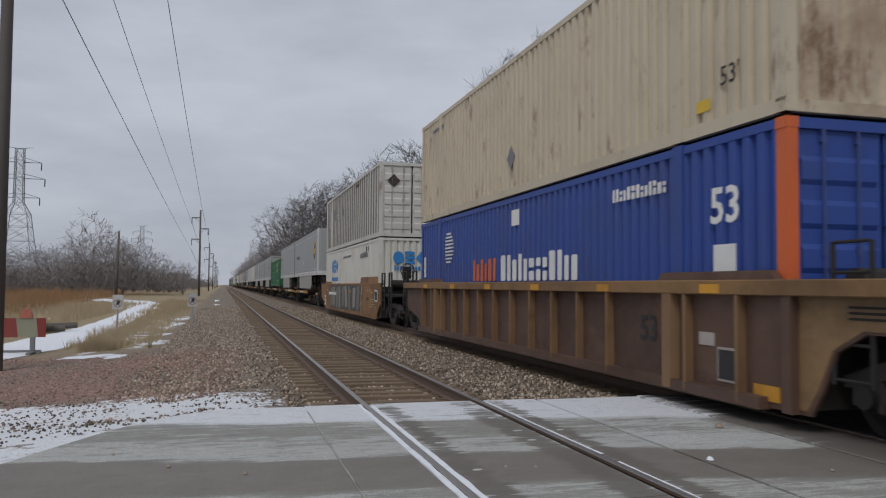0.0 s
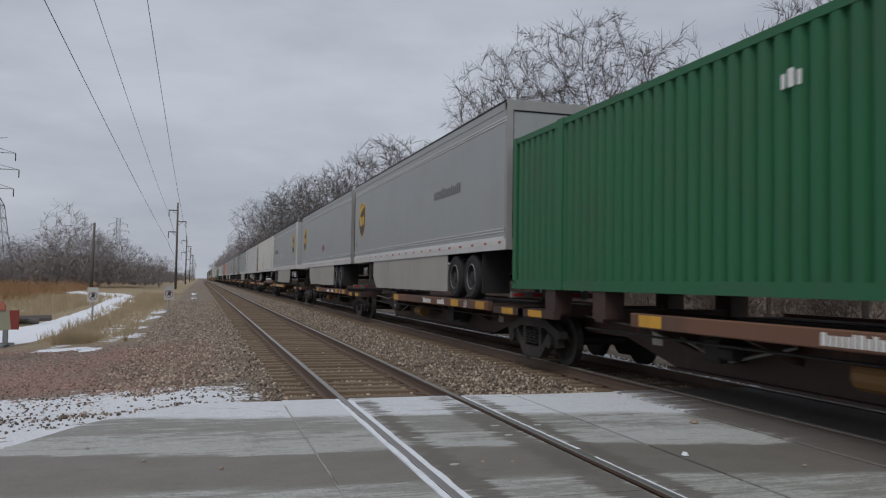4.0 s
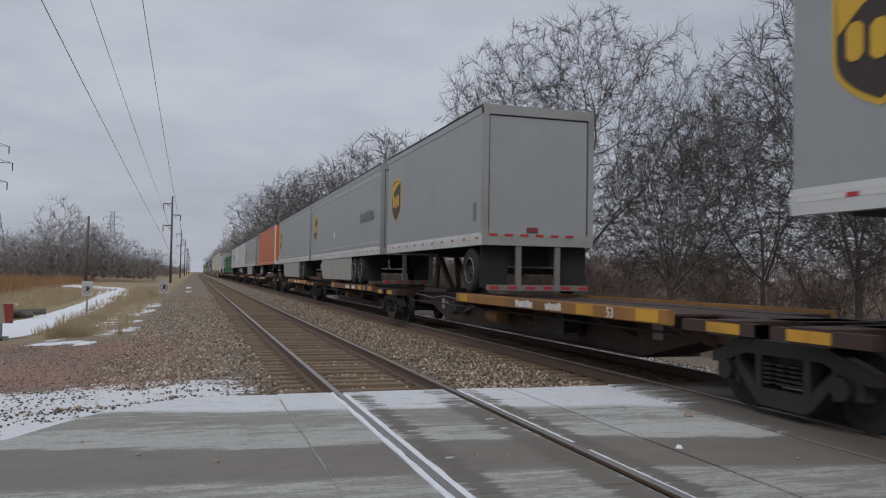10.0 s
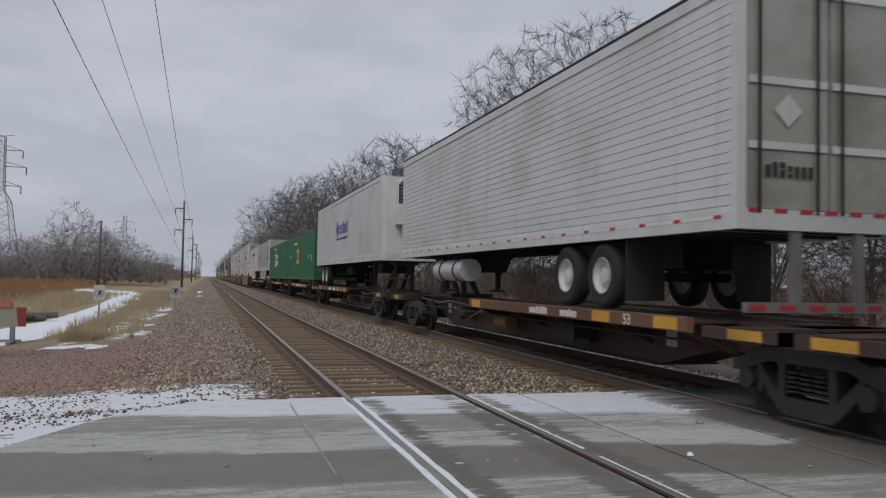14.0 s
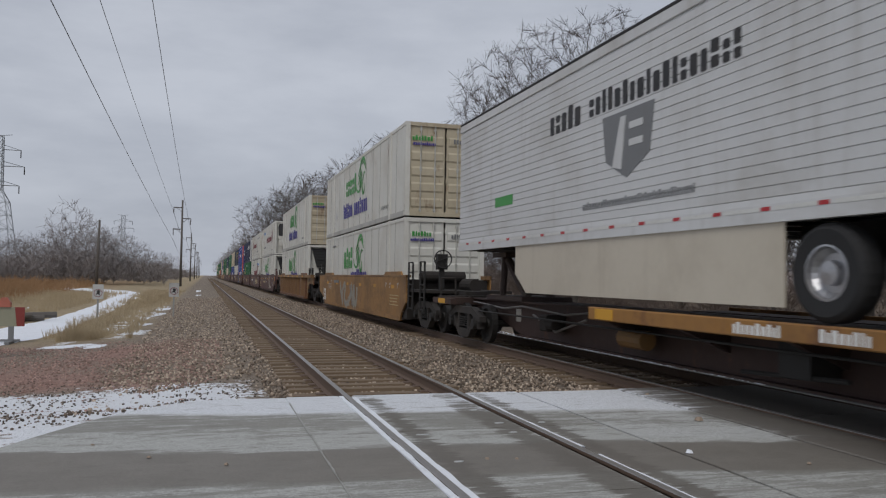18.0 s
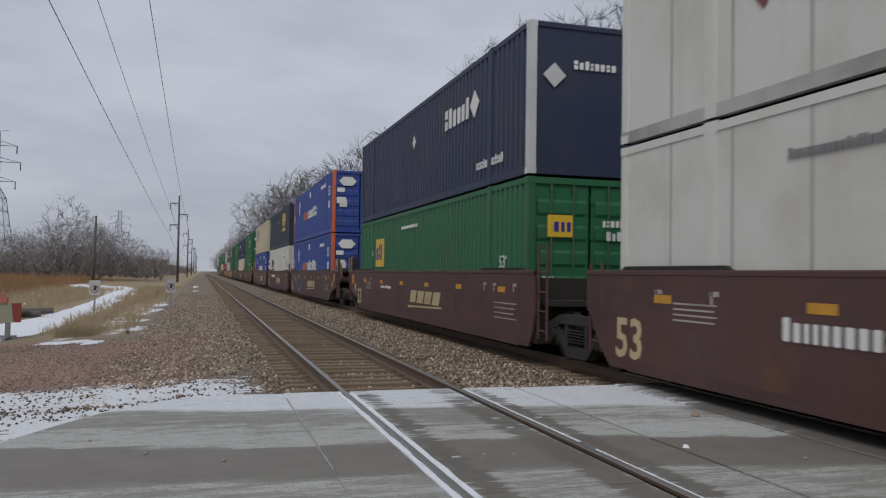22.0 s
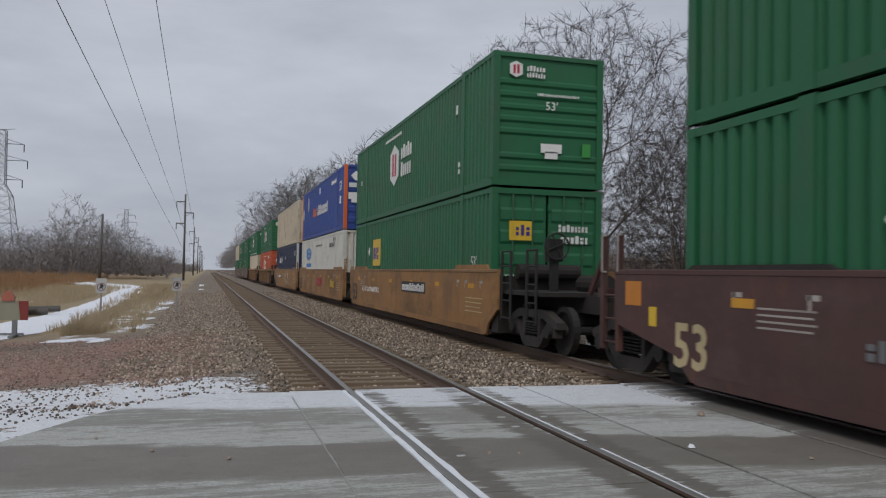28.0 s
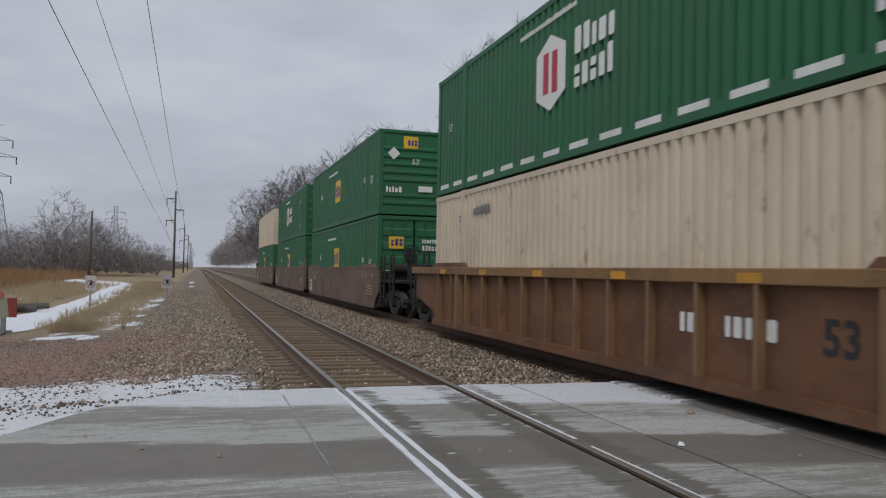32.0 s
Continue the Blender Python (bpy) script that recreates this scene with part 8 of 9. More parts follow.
def shrub_kind(seed, n=26, h=2.6, least=0.009):
    r = random.Random(seed)
    thick, thin = [], []
    for k in range(n):
        a = r.uniform(0, 6.28)
        p = Vector((r.uniform(-0.9, 0.9), r.uniform(-0.9, 0.9), -0.1))
        d = Vector((math.cos(a) * 0.5, math.sin(a) * 0.5, 1)).normalized()
        rad, ln = r.uniform(0.012, 0.024), h * r.uniform(0.5, 1.0) / 3
        for j in range(3):
            d = (d + Vector((r.uniform(-1, 1), r.uniform(-1, 1), r.uniform(-0.3, 0.4))) * 0.25).normalized()
            q = p + d * ln
            thick.append((*p, *q, rad, rad * 0.75))
            for b in range(6):
                sd = (d + Vector((r.uniform(-1, 1), r.uniform(-1, 1), r.uniform(-0.4, 0.7)))).normalized()
                e = q + sd * ln * r.uniform(0.5, 1.1)
                thin.append((*q, *e, rad * 0.4, rad * 0.22))
                for c in range(3):
                    se = (sd + Vector((r.uniform(-1, 1), r.uniform(-1, 1), r.uniform(-0.4, 0.7))) * 0.9).normalized()
                    m = q + (e - q) * r.uniform(0.4, 1.0)
                    thin.append((*m, *(m + se * ln * r.uniform(0.25, 0.6)), rad * 0.28, rad * 0.15))
            p, rad = q, rad * 0.75
    return strands(thick, "trunk", M_SHRUB, 3), ribbons([t[:6] + (max(t[6], least), max(t[7], least * 0.7)) for t in thin], "crown", M_SHRUB, seed)


def thicket(name, spots, kinds, label, mat):
    """Many shrubs grown into one another, joined."""
    vs, fs, base = [], [], 0
    for k, (x, y, size, turn) in enumerate(spots):
        m = Matrix.Translation((x, y, ground_height(x, y))) @ Matrix.Rotation(turn, 4, 'Z') @ Matrix.Scale(size, 4)
        me = kinds[k % len(kinds)][1]
        co = np.empty(len(me.vertices) * 3)
        me.vertices.foreach_get("co", co)
        co = co.reshape(-1, 3) @ np.array(m.to_3x3()).T + np.array(m.translation)
        vs.append(co)
    co = np.concatenate(vs)
    n = len(co) // 4
    me = bpy.data.meshes.new(name)
    me.vertices.add(n * 4)
    me.vertices.foreach_set("co", co.reshape(-1))
    me.loops.add(n * 4)
    me.loops.foreach_set("vertex_index", np.arange(n * 4))
    me.polygons.add(n)
    me.polygons.foreach_set("loop_start", np.arange(0, n * 4, 4))
    me.update(calc_edges=True)
    me.materials.append(mat)
    tagged(new(name, me), label, "shrubs", kind="stuff")


def woods():
    r = random.Random(12)
    lab = "tall bare deciduous tree with fine grey twigs"
    elm, elm2 = tree_kind(11, 15.2, 7.6, 3000, 0.29, 5, 0.0078), tree_kind(23, 14.0, 5.4, 2300, 0.28, 5, 0.0078)
    bent = tree_kind(37, 10, 3.8, 1000, 0.26, 5, 0.0078, None, 0.8)
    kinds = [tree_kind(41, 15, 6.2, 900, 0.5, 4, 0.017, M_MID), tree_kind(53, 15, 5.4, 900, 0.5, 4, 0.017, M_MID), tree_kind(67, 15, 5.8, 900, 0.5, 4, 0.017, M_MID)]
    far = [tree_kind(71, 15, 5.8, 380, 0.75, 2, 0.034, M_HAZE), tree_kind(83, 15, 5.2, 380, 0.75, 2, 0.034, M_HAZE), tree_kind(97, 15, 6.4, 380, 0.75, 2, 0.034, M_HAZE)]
    shrubs = [shrub_kind(3, 13), shrub_kind(8, 13)]
    loose = [shrub_kind(5, 4, 2.8, 0.018), shrub_kind(6, 4, 2.8, 0.018)]
    # row behind the train, the nearest first
    for kind, x, y, sc, turn in ((elm, 18.0, 37.0, 1.0, 0.4), (elm2, 18.8, 19.0, 0.82, 2.1), (bent, 16.8, 26.6, 0.9, -0.3), (elm2, 23.5, 29.0, 0.78, 4.0), (elm, 22.0, 11.0, 0.8, 1.2), (elm2, 20.0, 3.0, 0.85, 3.3), (bent, 17.5, 14.0, 0.85, 2.6),
                                 (elm2, 20.0, 47.0, 0.72, 5.2), (bent, 24.5, 22.0, 0.95, 0.8), (bent, 25.0, 38.0, 1.0, 3.6)):
        place_tree(kind, x, y, sc, turn, lab)
    for k, (x, y, h) in enumerate(((17.0, 60.0, 12.0), (16.6, 70.0, 14.0), (16.0, 83.0, 14.6), (15.0, 98.0, 14.6), (14.2, 112.0, 15.6), (13.4, 128.0, 16.0), (12.8, 148.0, 16.6), (20.0, 76.0, 13.0), (19.0, 104.0, 14.0), (18.0, 134.0, 15.0))):
        place_tree(kinds[k % 3], x, y, h / 14.2, r.uniform(0, 6.28), lab)
    y = 168.0
    while y < 820:
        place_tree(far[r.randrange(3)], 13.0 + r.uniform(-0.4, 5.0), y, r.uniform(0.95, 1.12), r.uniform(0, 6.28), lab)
        y += r.uniform(12.0, 18.0) * (1 if y < 320 else 1.6)
    y = 40.0
    while y < 130:
        place_tree(kinds[r.randrange(3)], 40 + r.uniform(-4, 14), y, r.uniform(0.4, 0.6), r.uniform(0, 6.28), lab)
        y += r.uniform(7, 11)
    for k in range(200):
        yy = -4 + 200 * r.random() ** 1.5
        xx = 16.0 + r.uniform(0, 16)
        place_tree(shrubs[k % 2], xx, yy, r.uniform(0.5, 0.95 if yy < 45 else 1.5), r.uniform(0, 6.28), "leafless brown shrub in the undergrowth", "shrub", "undergrowth behind the train")
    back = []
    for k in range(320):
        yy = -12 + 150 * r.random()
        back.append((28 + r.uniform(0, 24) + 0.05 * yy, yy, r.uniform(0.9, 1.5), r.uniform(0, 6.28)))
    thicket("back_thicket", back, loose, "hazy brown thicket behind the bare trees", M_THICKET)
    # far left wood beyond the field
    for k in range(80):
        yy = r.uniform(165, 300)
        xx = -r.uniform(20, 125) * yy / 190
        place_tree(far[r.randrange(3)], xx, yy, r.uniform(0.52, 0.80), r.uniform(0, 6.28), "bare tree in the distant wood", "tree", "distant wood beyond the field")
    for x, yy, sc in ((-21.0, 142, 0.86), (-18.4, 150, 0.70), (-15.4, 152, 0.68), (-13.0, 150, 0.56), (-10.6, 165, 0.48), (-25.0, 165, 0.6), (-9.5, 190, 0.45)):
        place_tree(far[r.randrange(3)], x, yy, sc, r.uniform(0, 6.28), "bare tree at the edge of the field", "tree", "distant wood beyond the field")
    spots = []
    for k in range(520):
        yy = 128 + 230 * r.random() ** 1.6
        spots.append((-r.uniform(8.5, 110) * yy / 190, yy, r.uniform(1.0, 2.2) * (1.2 if yy > 170 else 0.9), r.uniform(0, 6.28)))
    for k in range(260):
        yy = r.uniform(138, 175)
        spots.append((-r.uniform(8.0, 85) * yy / 160, yy, r.uniform(0.9, 1.7), r.uniform(0, 6.28)))
    for k in range(130):
        yy = 170 + 480 * r.random() ** 1.4
        spots.append((-6.5 - r.uniform(0.0, 9.0), yy, r.uniform(0.7, 1.6), r.uniform(0, 6.28)))
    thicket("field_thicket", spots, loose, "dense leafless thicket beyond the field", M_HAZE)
    for k in range(50):
        yy = r.uniform(430, 1100)
        xx = r.choice((-1, -1, 1)) * r.uniform(10, 230) + 6
        place_tree(far[r.randrange(3)], xx, yy, r.uniform(0.6, 1.0), r.uniform(0, 6.28), "bare tree on the far horizon", "tree", "trees on the horizon")


woods()


def grass_field(name, count, area, h, mat, label, seed, w=0.009):
    rng = np.random.default_rng(seed)
    x, y = area(rng, count)
    z = np.array([ground_height(a, b) for a, b in zip(x, y)])
    clump = 0.5 + 0.5 * np.sin(x * 0.9 + 1.3 * np.sin(y * 0.35)) * np.sin(y * 0.5 + 0.2 * x + np.sin(x * 1.7))
    hh = h * rng.uniform(0.5, 1.3, count) * (0.4 + 1.1 * clump)
    wide = w * np.maximum(1, np.hypot(x, y) / 28)
    dx, dy = rng.normal(0, 0.35, count) * hh, rng.normal(0, 0.35, count) * hh
    me = strands(np.stack([x, y, z - 0.02, x + dx, y + dy, z + hh, wide, wide * 0.3], -1), name, mat, 3)
    tagged(new(name, me), label, "grass", kind="stuff")


def verge(rng, n):
    y = 24 + 70 * rng.random(n) ** 1.6
    x = -1.9 - 1.7 * rng.random(n) - (y - 24) * 0.035 * rng.random(n)
    clump = np.sin(x * 3.1 + 1.7 * np.sin(y * 0.9)) + np.sin(y * 1.3 + x)
    x = np.where(clump > -0.4, x, x - 0.8)
    return x, y


def strip_left(rng, n):
    y = 26 + 55 * rng.random(n) ** 1.4
    x = -6.9 - 16 * rng.random(n) * (y / 60)
    return x, y


def meadow(rng, n):
    y = 45 + 105 * rng.random(n) ** 1.2
    x = -9.0 - y * 0.05 - 70 * rng.random(n) * y / 110
    return x, y


def right_bank(rng, n):
    y = -5 + 130 * rng.random(n) ** 1.6
    x = 11.5 + 9 * rng.random(n)
    return x, y


grass_field("verge_grass", 9000, verge, 0.27, M_DRY, "dry tan grass beside the snowy path", 1)
grass_field("path_grass", 16000, strip_left, 0.34, M_DRY, "dry tan grass beyond the path", 2)
grass_field("meadow_grass", 30000, meadow, 0.9, M_RUST, "rust-coloured tall dry grass field", 3, 0.008)
grass_field("bank_grass", 12000, right_bank, 0.45, M_SHRUB, "brown dead weeds under the trees", 4)


# ---- snowy path ----
def snow_path():
    """A winding footpath that runs beside the line and bends away, covered in snow."""
    mids = [(-13.0, 17.0, 1.9), (-7.0, 21.8, 1.7), (-5.6, 27.0, 1.15), (-5.25, 34.0, 0.9), (-5.25, 42.0, 0.8), (-5.45, 51.0, 0.8), (-5.9, 64.0, 0.95), (-7.0, 80.0, 1.5), (-10.0, 94.0, 2.4), (-17.0, 108.0, 2.6)]
    vs, fs = [], []
    n = 0
    for (x0, y0, w0), (x1, y1, w1) in zip(mids, mids[1:]):
        for k in range(10):
            a = k / 10
            x, y, w = x0 + (x1 - x0) * a, y0 + (y1 - y0) * a, w0 + (w1 - w0) * a
            d = Vector((x1 - x0, y1 - y0, 0)).normalized()
            nx, ny = d.y, -d.x
            el, er = 0.12 * w * noise.noise(Vector((y * 0.9, 1, 0))), 0.12 * w * noise.noise(Vector((y * 0.9, 9, 0)))
            for j, e in enumerate((-1 - el / w, -0.5, 0.0, 0.5, 1 + er / w)):
                px, py = x + nx * e * w, y + ny * e * w
                vs.append((px, py, ground_height(px, py) + (0.045 if 0 < j < 4 else 0.01)))
            if n:
                b = 5 * (n - 1)
                fs += [(b + j, b + j + 1, b + j + 6, b + j + 5) for j in range(4)]
            n += 1
    me = bpy.data.meshes.new("snow_path")
    me.from_pydata(vs, [], fs)
    me.materials.append(M_SNOW)
    smooth_shade(me)
    tagged(new("snow_path", me), "snow-covered winding footpath through dry grass", "path", kind="structure")


snow_path()


def snow_patch(cx, cy, rx, ry, seed):
    vs, fs = [(cx, cy, ground_height(cx, cy) + 0.05)], []
    n = 26
    for k in range(n):
        a = 2 * math.pi * k / n
        g = 1 + 0.7 * noise.noise(Vector((math.cos(a) * 1.7, math.sin(a) * 1.7, seed)))
        x, y = cx + rx * g * math.cos(a), cy + ry * g * math.sin(a)
        vs.append((x, y, ground_height(x, y) + 0.012))
    fs = [(0, 1 + k, 1 + (k + 1) % n) for k in range(n)]
    me = bpy.data.meshes.new("snow_patch")
    me.from_pydata(vs, [], fs)
    me.materials.append(M_SNOW)
    tagged(new("snow_patch", me), "thin patch of old snow on gravel", "snow", "snow patches by the path", "stuff")


for cx, cy, rx, ry, sd in ((-2.6, 33.5, 0.55, 2.0, 1), (-2.3, 38.0, 0.5, 2.4, 2), (-3.0, 28.5, 0.5, 0.8, 3), (-2.2, 30.5, 0.35, 0.8, 4), (-3.4, 22.3, 0.7, 0.5, 5), (-2.6, 21.8, 0.35, 0.35, 6), (-2.1, 43.5, 0.45, 1.6, 7), (-0.6, 88, 0.3, 4, 8), (-0.5, 70, 0.2, 2, 9), (-9.5, 46, 0.8, 2.4, 10), (-10.5, 38, 0.7, 1.0, 11)):
    snow_patch(cx, cy, rx, ry, sd)


# ---- poles, wires, signs, pylon ----
def utility_pole(x, y, h, arms, label, r=0.16):
    z = ground_height(x, y)
    root = tagged(new("utility_pole"), label, "utility pole", "poles along the line")
    root.location = (x, y, z)
    me = Shell()
    me.tube((0, 0, -0.5), (0, 0, h), r, 12, r * 0.68)
    part("shaft", smooth_shade(me.mesh("shaft", M_WOOD)), None, root)
    for side, za in arms:
        a = part("crossarm", Shell().box(min(0, side * 1.35), max(0, side * 1.35), -0.07, 0.07, za - 0.08, za + 0.08).tube((0, 0, za - 0.7), (side * 0.8, 0, za - 0.08), 0.03, 6), M_WOOD, root)
        q = Shell()
        for k in range(8):
            q.tube((side * 1.3, 0, za - 0.12 - 0.11 * k), (side * 1.3, 0, za - 0.18 - 0.11 * k), 0.085, 8)
        q.tube((side * 1.3, 0, za), (side * 1.3, 0, za - 1.0), 0.03, 6)
        part("insulator", q, plain("brown glazed insulator", (0.06, 0.045, 0.04), 0.4), a, "stack of dark insulator discs")
    return root


ARMS = ((-1, 12.55), (1, 10.8), (-1, 9.1))
POLE_Y = [134, 240, 335, 430, 530, 640]
for py in POLE_Y:
    utility_pole(-3.7 if py < 200 else -4.0, py, 13.8, ARMS, "tall wooden power pole with three crossarms", 0.2)
utility_pole(-4.78, 19.6, 17.0, ((-1, 12.2), (1, 15.6), (-1, 16.4)), "weathered wooden power pole beside the path", 0.15)
dead = utility_pole(-15.0, 125.0, 9.6, (), "old leaning pole without crossarms", 0.22)
dead.rotation_euler[1] = radians(1.2)


def wire(p, q, sag, r=0.016):
    n = 24
    pts = [Vector(p).lerp(Vector(q), k / n) - Vector((0, 0, sag * 4 * (k / n) * (1 - k / n))) for k in range(n + 1)]
    me = cable(pts, "overhead_wire", plain("black cable", (0.02, 0.02, 0.02), 0.6), r)
    tagged(new("overhead_wire", me), "black overhead power cable between poles", "cable", "power cables")


# three cables: near end, far end at the tall pole, sag
for near, (ox, oz), sag in (((-5.12, 19.6, 10.85), (-1.3, 7.0), 0.3), ((-2.4, 19.6, 14.1), (1.3, 9.0), 1.0), ((-5.1, 19.6, 15.3), (-1.3, 11.4), 0.4)):
    last = (-3.7 + ox, 134, oz)
    wire(near, last, sag)
    wire(near, (near[0], -60, near[2]), 0.6)
    for py in POLE_Y[1:]:
        nxt = (-4.0 + ox, py, oz)
        wire(last, nxt, 1.3, 0.03)
        last = nxt


def trail_sign(x, y, h):
    root = tagged(new("trail_sign"), "small white square sign with dark symbol on a post", "sign", "signs by the path")
    root.location = (x, y, ground_height(x, y))
    part("post", Shell().prism([(-0.035, -0.02), (0.035, -0.02), (0.035, 0.0), (0.012, 0.03), (-0.012, 0.03), (-0.035, 0.0)], 'z', -0.2, h - 0.05), paint("galvanised post", (0.28, 0.28, 0.27), 0.6, 0.3), root)
    p = part("panel", Shell().box(-0.2, 0.2, -0.045, -0.025, h - 0.58, h, 0.0), paint("white sign face", (0.42, 0.42, 0.41), 0.5, 0, 0.6), root)
    ring = Shell()
    for k in range(20):
        a, b = 2 * math.pi * k / 20, 2 * math.pi * (k + 1) / 20
        ring.prism([(0.16 * math.cos(a), h - 0.34 + 0.16 * math.sin(a)), (0.16 * math.cos(b), h - 0.34 + 0.16 * math.sin(b)), (0.138 * math.cos(b), h - 0.34 + 0.138 * math.sin(b)), (0.138 * math.cos(a), h - 0.34 + 0.138 * math.sin(a))], 'y', -0.05, -0.045)
    part("ring", ring, M_MAROON, p)
    part("symbol", Shell().prism([(-0.10, h - 0.44), (-0.03, h - 0.30), (-0.06, h - 0.24), (0.04, h - 0.22), (0.10, h - 0.30), (0.05, h - 0.34), (0.08, h - 0.46), (0.0, h - 0.38)], 'y', -0.05, -0.046), M_BLACK, p)


trail_sign(-1.22, 35.3, 1.40)
trail_sign(-4.02, 34.2, 1.48)


def barricade():
    """A red and white barrier with a small lamp, standing on snow at the path's mouth."""
    root = tagged(new("road_barricade"), "red and white striped barricade with an orange lamp", "barricade")
    x, y = -5.56, 24.1
    root.location = (x, y, ground_height(x, y))
    b = part("board", Shell().box(-1.4, 0.9, -0.03, 0.03, 0.46, 0.98), paint("red barrier paint", (0.20, 0.028, 0.022), 0.5), root)
    for o in (-1.05, 0.16):
        part("stripe", Shell().prism([(o + 0.06, 0.46), (o + 0.56, 0.46), (o + 0.5, 0.98), (o, 0.98)], 'y', -0.037, -0.03), paint("faded yellow-white stripe", (0.24, 0.235, 0.165), 0.5), b)
    for o in (-1.0, 0.58):
        part("leg", Shell().box(o - 0.06, o + 0.06, -0.05, 0.05, 0.0, 0.46).box(o - 0.06, o + 0.06, -0.5, 0.5, 0.0, 0.07), M_GREYL, root)
    part("rail", Shell().box(-1.2, 0.8, -0.03, 0.03, 0.05, 0.11), M_GREYL, root)
    part("lamp", Shell().box(0.26, 0.56, -0.08, 0.08, 0.98, 1.12).prism([(0.28, 1.12), (0.54, 1.12), (0.48, 1.24), (0.34, 1.24)], 'y', -0.06, 0.06), paint("orange lamp housing", (0.42, 0.12, 0.08), 0.4), root, "orange warning lamp")
    logs = tagged(new("log_pile"), "few grey logs lying in dry grass", "logs")
    logs.location = (-8.2, 33.0, ground_height(-8.2, 33.0))
    for k in range(4):
        part("log", Shell().tube((-1.2 + 0.5 * k, 0.4 * k, 0.12 + 0.1 * (k % 2)), (1.4 + 0.4 * k, 1.0 + 0.3 * k, 0.16 + 0.1 * (k % 2)), 0.12, 8), M_WOOD, logs)


barricade()


def pylon(x, y, h, label):
    root = tagged(new("lattice_pylon"), label, "pylon", "pylons")
    root.location = (x, y, ground_height(x, y) - 0.1)
    mat = plain("galvanised lattice", (0.24, 0.26, 0.28), 0.5, 0.2)
    def half(z):
        return 0.115 * h * (1 - z / h) ** 1.15 * 1.0 + 0.021 * h if z < 0.62 * h else 0.030 * h - 0.004 * h * (z - 0.62 * h) / (0.38 * h)
    legs, lace = [], []
    levels = [0, 0.12, 0.24, 0.35, 0.45, 0.54, 0.62, 0.68, 0.74, 0.80, 0.86, 0.92, 1.0]
    for a, b in zip(levels, levels[1:]):
        za, zb = a * h, b * h
        ha, hb = half(za), half(zb)
        ca = [(sx * ha, sy * ha, za) for sx, sy in ((-1, -1), (1, -1), (1, 1), (-1, 1))]
        cb = [(sx * hb, sy * hb, zb) for sx, sy in ((-1, -1), (1, -1), (1, 1), (-1, 1))]
        for k in range(4):
            legs.append((*ca[k], *cb[k], 0.20, 0.18))
            lace.append((*ca[k], *cb[(k + 1) % 4], 0.05, 0.05))
            lace.append((*ca[(k + 1) % 4], *cb[k], 0.05, 0.05))
            lace.append((*cb[k], *cb[(k + 1) % 4], 0.05, 0.05))
    for k in range(4):
        part("tower_leg", cable([g[:3] for g in legs[k::4]] + [legs[k::4][-1][3:6]], "tower_leg", mat, 0.12, 4), None, root)
    part("lattice", strands(lace, "lattice", mat, 4), None, root)["kind"] = "stuff"
    for za, w in ((0.655, 0.135), (0.79, 0.165), (0.905, 0.14)):
        for sx in (-1, 1):
            z = za * h
            arm = [(sx * 0.02 * h, 0, z, sx * w * h, 0, z, 0.12, 0.08), (sx * 0.02 * h, 0, z + 0.035 * h, sx * w * h, 0, z, 0.08, 0.06)]
            a = part("crossarm", strands(arm, "crossarm", mat, 4), None, root)
            part("insulator", strands([(sx * w * h, 0, z, sx * w * h, 0, z - 0.055 * h, 0.13, 0.13)], "insulator", M_DARK, 6), None, a)
    part("peak", strands([(0, 0, h, sx * 0.085 * h, 0, h + 0.012 * h, 0.09, 0.06) for sx in (-1, 1)], "peak", mat, 4), None, root)


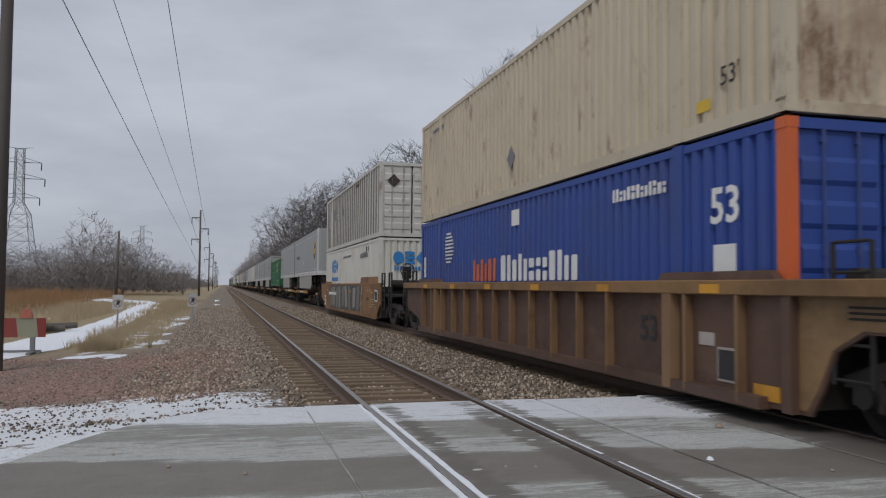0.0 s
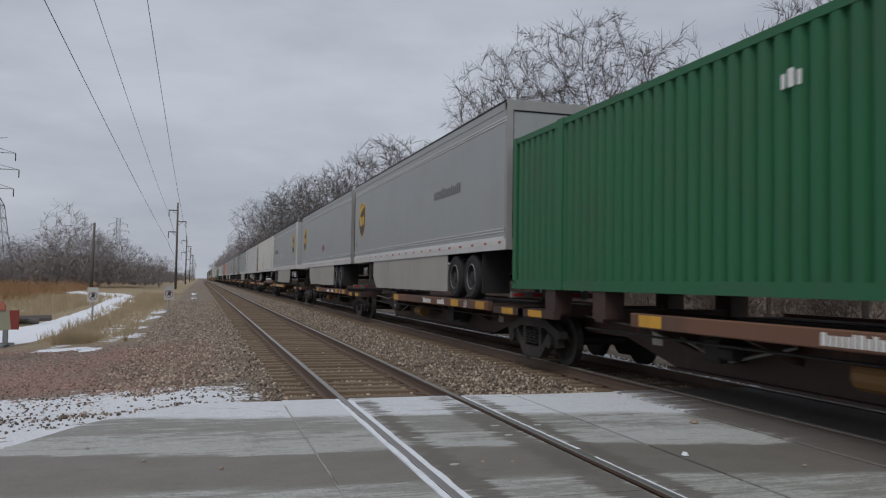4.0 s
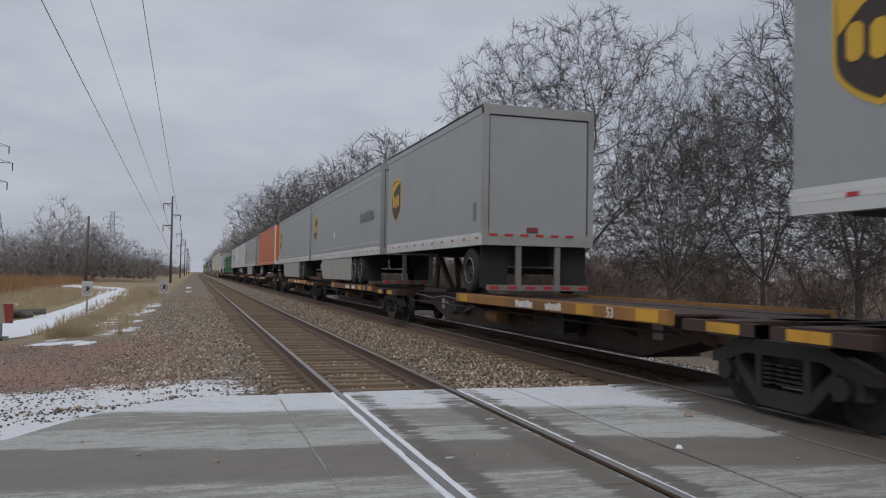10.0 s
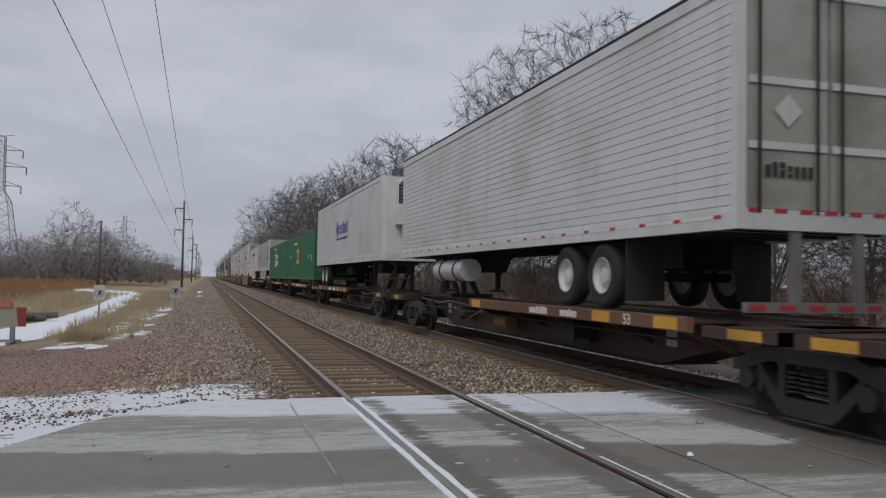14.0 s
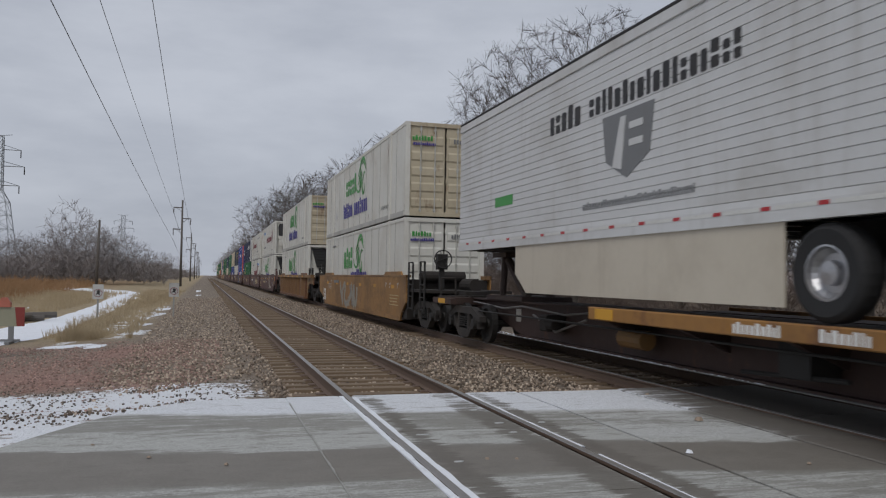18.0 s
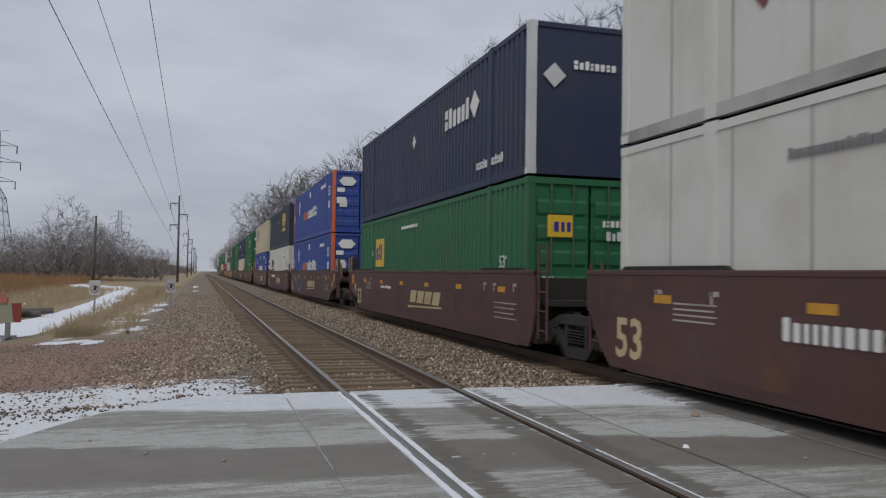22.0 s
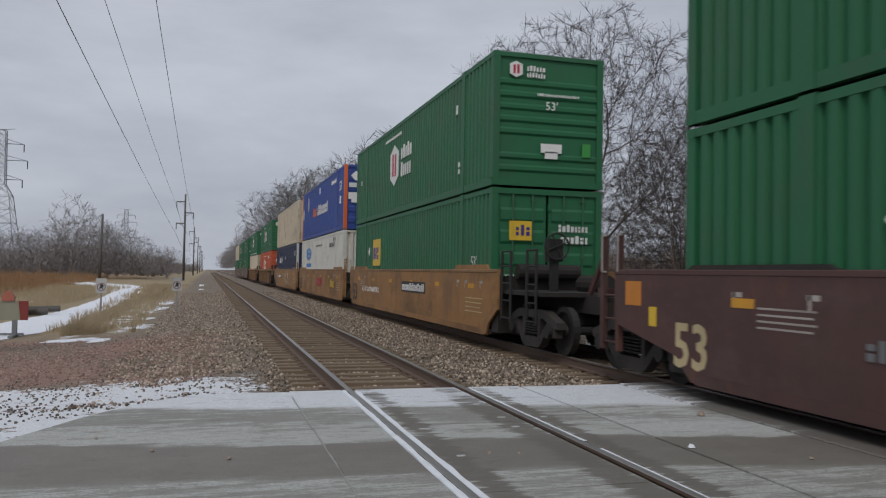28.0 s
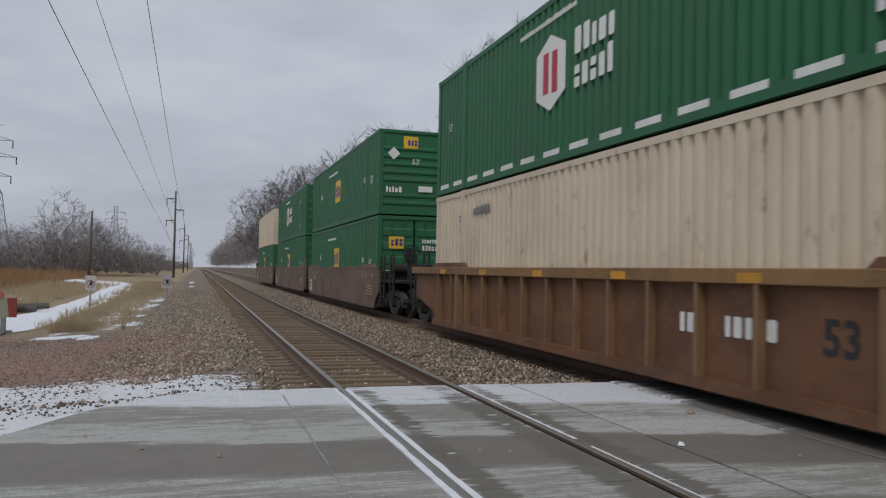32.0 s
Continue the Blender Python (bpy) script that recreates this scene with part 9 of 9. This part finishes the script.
pylon(-51.0, 226.0, 36.5, "tall grey lattice transmission pylon")
pylon(-52.0, 560.0, 40.0, "distant grey lattice transmission pylon")
white_post = tagged(new("marker_post", Shell().tube((0, 0, -0.2), (0, 0, 3.2), 0.35, 8).mesh("marker_post", M_REFLW)), "white marker post in the field", "post")
white_post.location = (-37.0, 190.0, ground_height(-37.0, 190.0))


def signal_cabinet():
    """Grey equipment box on the far side of the line, seen between cars."""
    root = tagged(new("equipment_cabinet"), "grey metal equipment cabinet beyond the far track", "cabinet")
    root.location = (11.6, 8.2, ground_height(11.6, 8.2))
    b = part("body", Shell().box(-0.5, 0.5, -0.4, 0.4, 0.1, 1.7, 0.02), paint("pale green-grey cabinet", (0.24, 0.26, 0.24), 0.5), root)
    part("lid", Shell().box(-0.55, 0.55, -0.45, 0.45, 1.7, 1.78, 0.02), paint("pale green-grey cabinet", (0.24, 0.26, 0.24), 0.5), root)
    part("door", Shell().box(-0.52, -0.5, -0.33, 0.33, 0.2, 1.6), paint("pale green-grey cabinet", (0.24, 0.26, 0.24), 0.5), b)


signal_cabinet()


# ---- loose bits on the crossing ----
def clod(x, y, r, mat, label, seed):
    me = Shell().tube((0, 0, 0), (0, 0, r * 0.7), r, 7, r * 0.6).mesh("stone", mat)
    for v in me.vertices:
        v.co *= 1 + 0.3 * noise.noise(v.co * 30 + Vector((seed, 0, 0)))
    ob = tagged(new("loose_stone", me), label, "stone", "loose stones on the crossing")
    ob.location = (x, y, -0.014)


for k, (x, y, r_) in enumerate(((5.22, 7.64, 0.05), (5.7, 9.5, 0.03), (4.14, 6.2, 0.035), (2.3, 6.35, 0.02), (2.55, 6.3, 0.018), (0.2, 6.6, 0.02), (4.9, 5.6, 0.02), (-0.4, 7.0, 0.02), (-0.9, 7.6, 0.018))):
    clod(x, y, r_, M_BALLAST if k != 2 else M_SNOW, "dark loose stone lying on the crossing" if k != 2 else "lump of snow lying on the crossing", k)


# ---- the train rolls ----
def motions():
    """All cars and loads roll at the same speed towards the crossing and past it."""
    for ob, s, z in MOVING:
        walk(ob, [(t, pose(XC, s - run(t), z)) for t in range(0, 33, 2)])


motions()
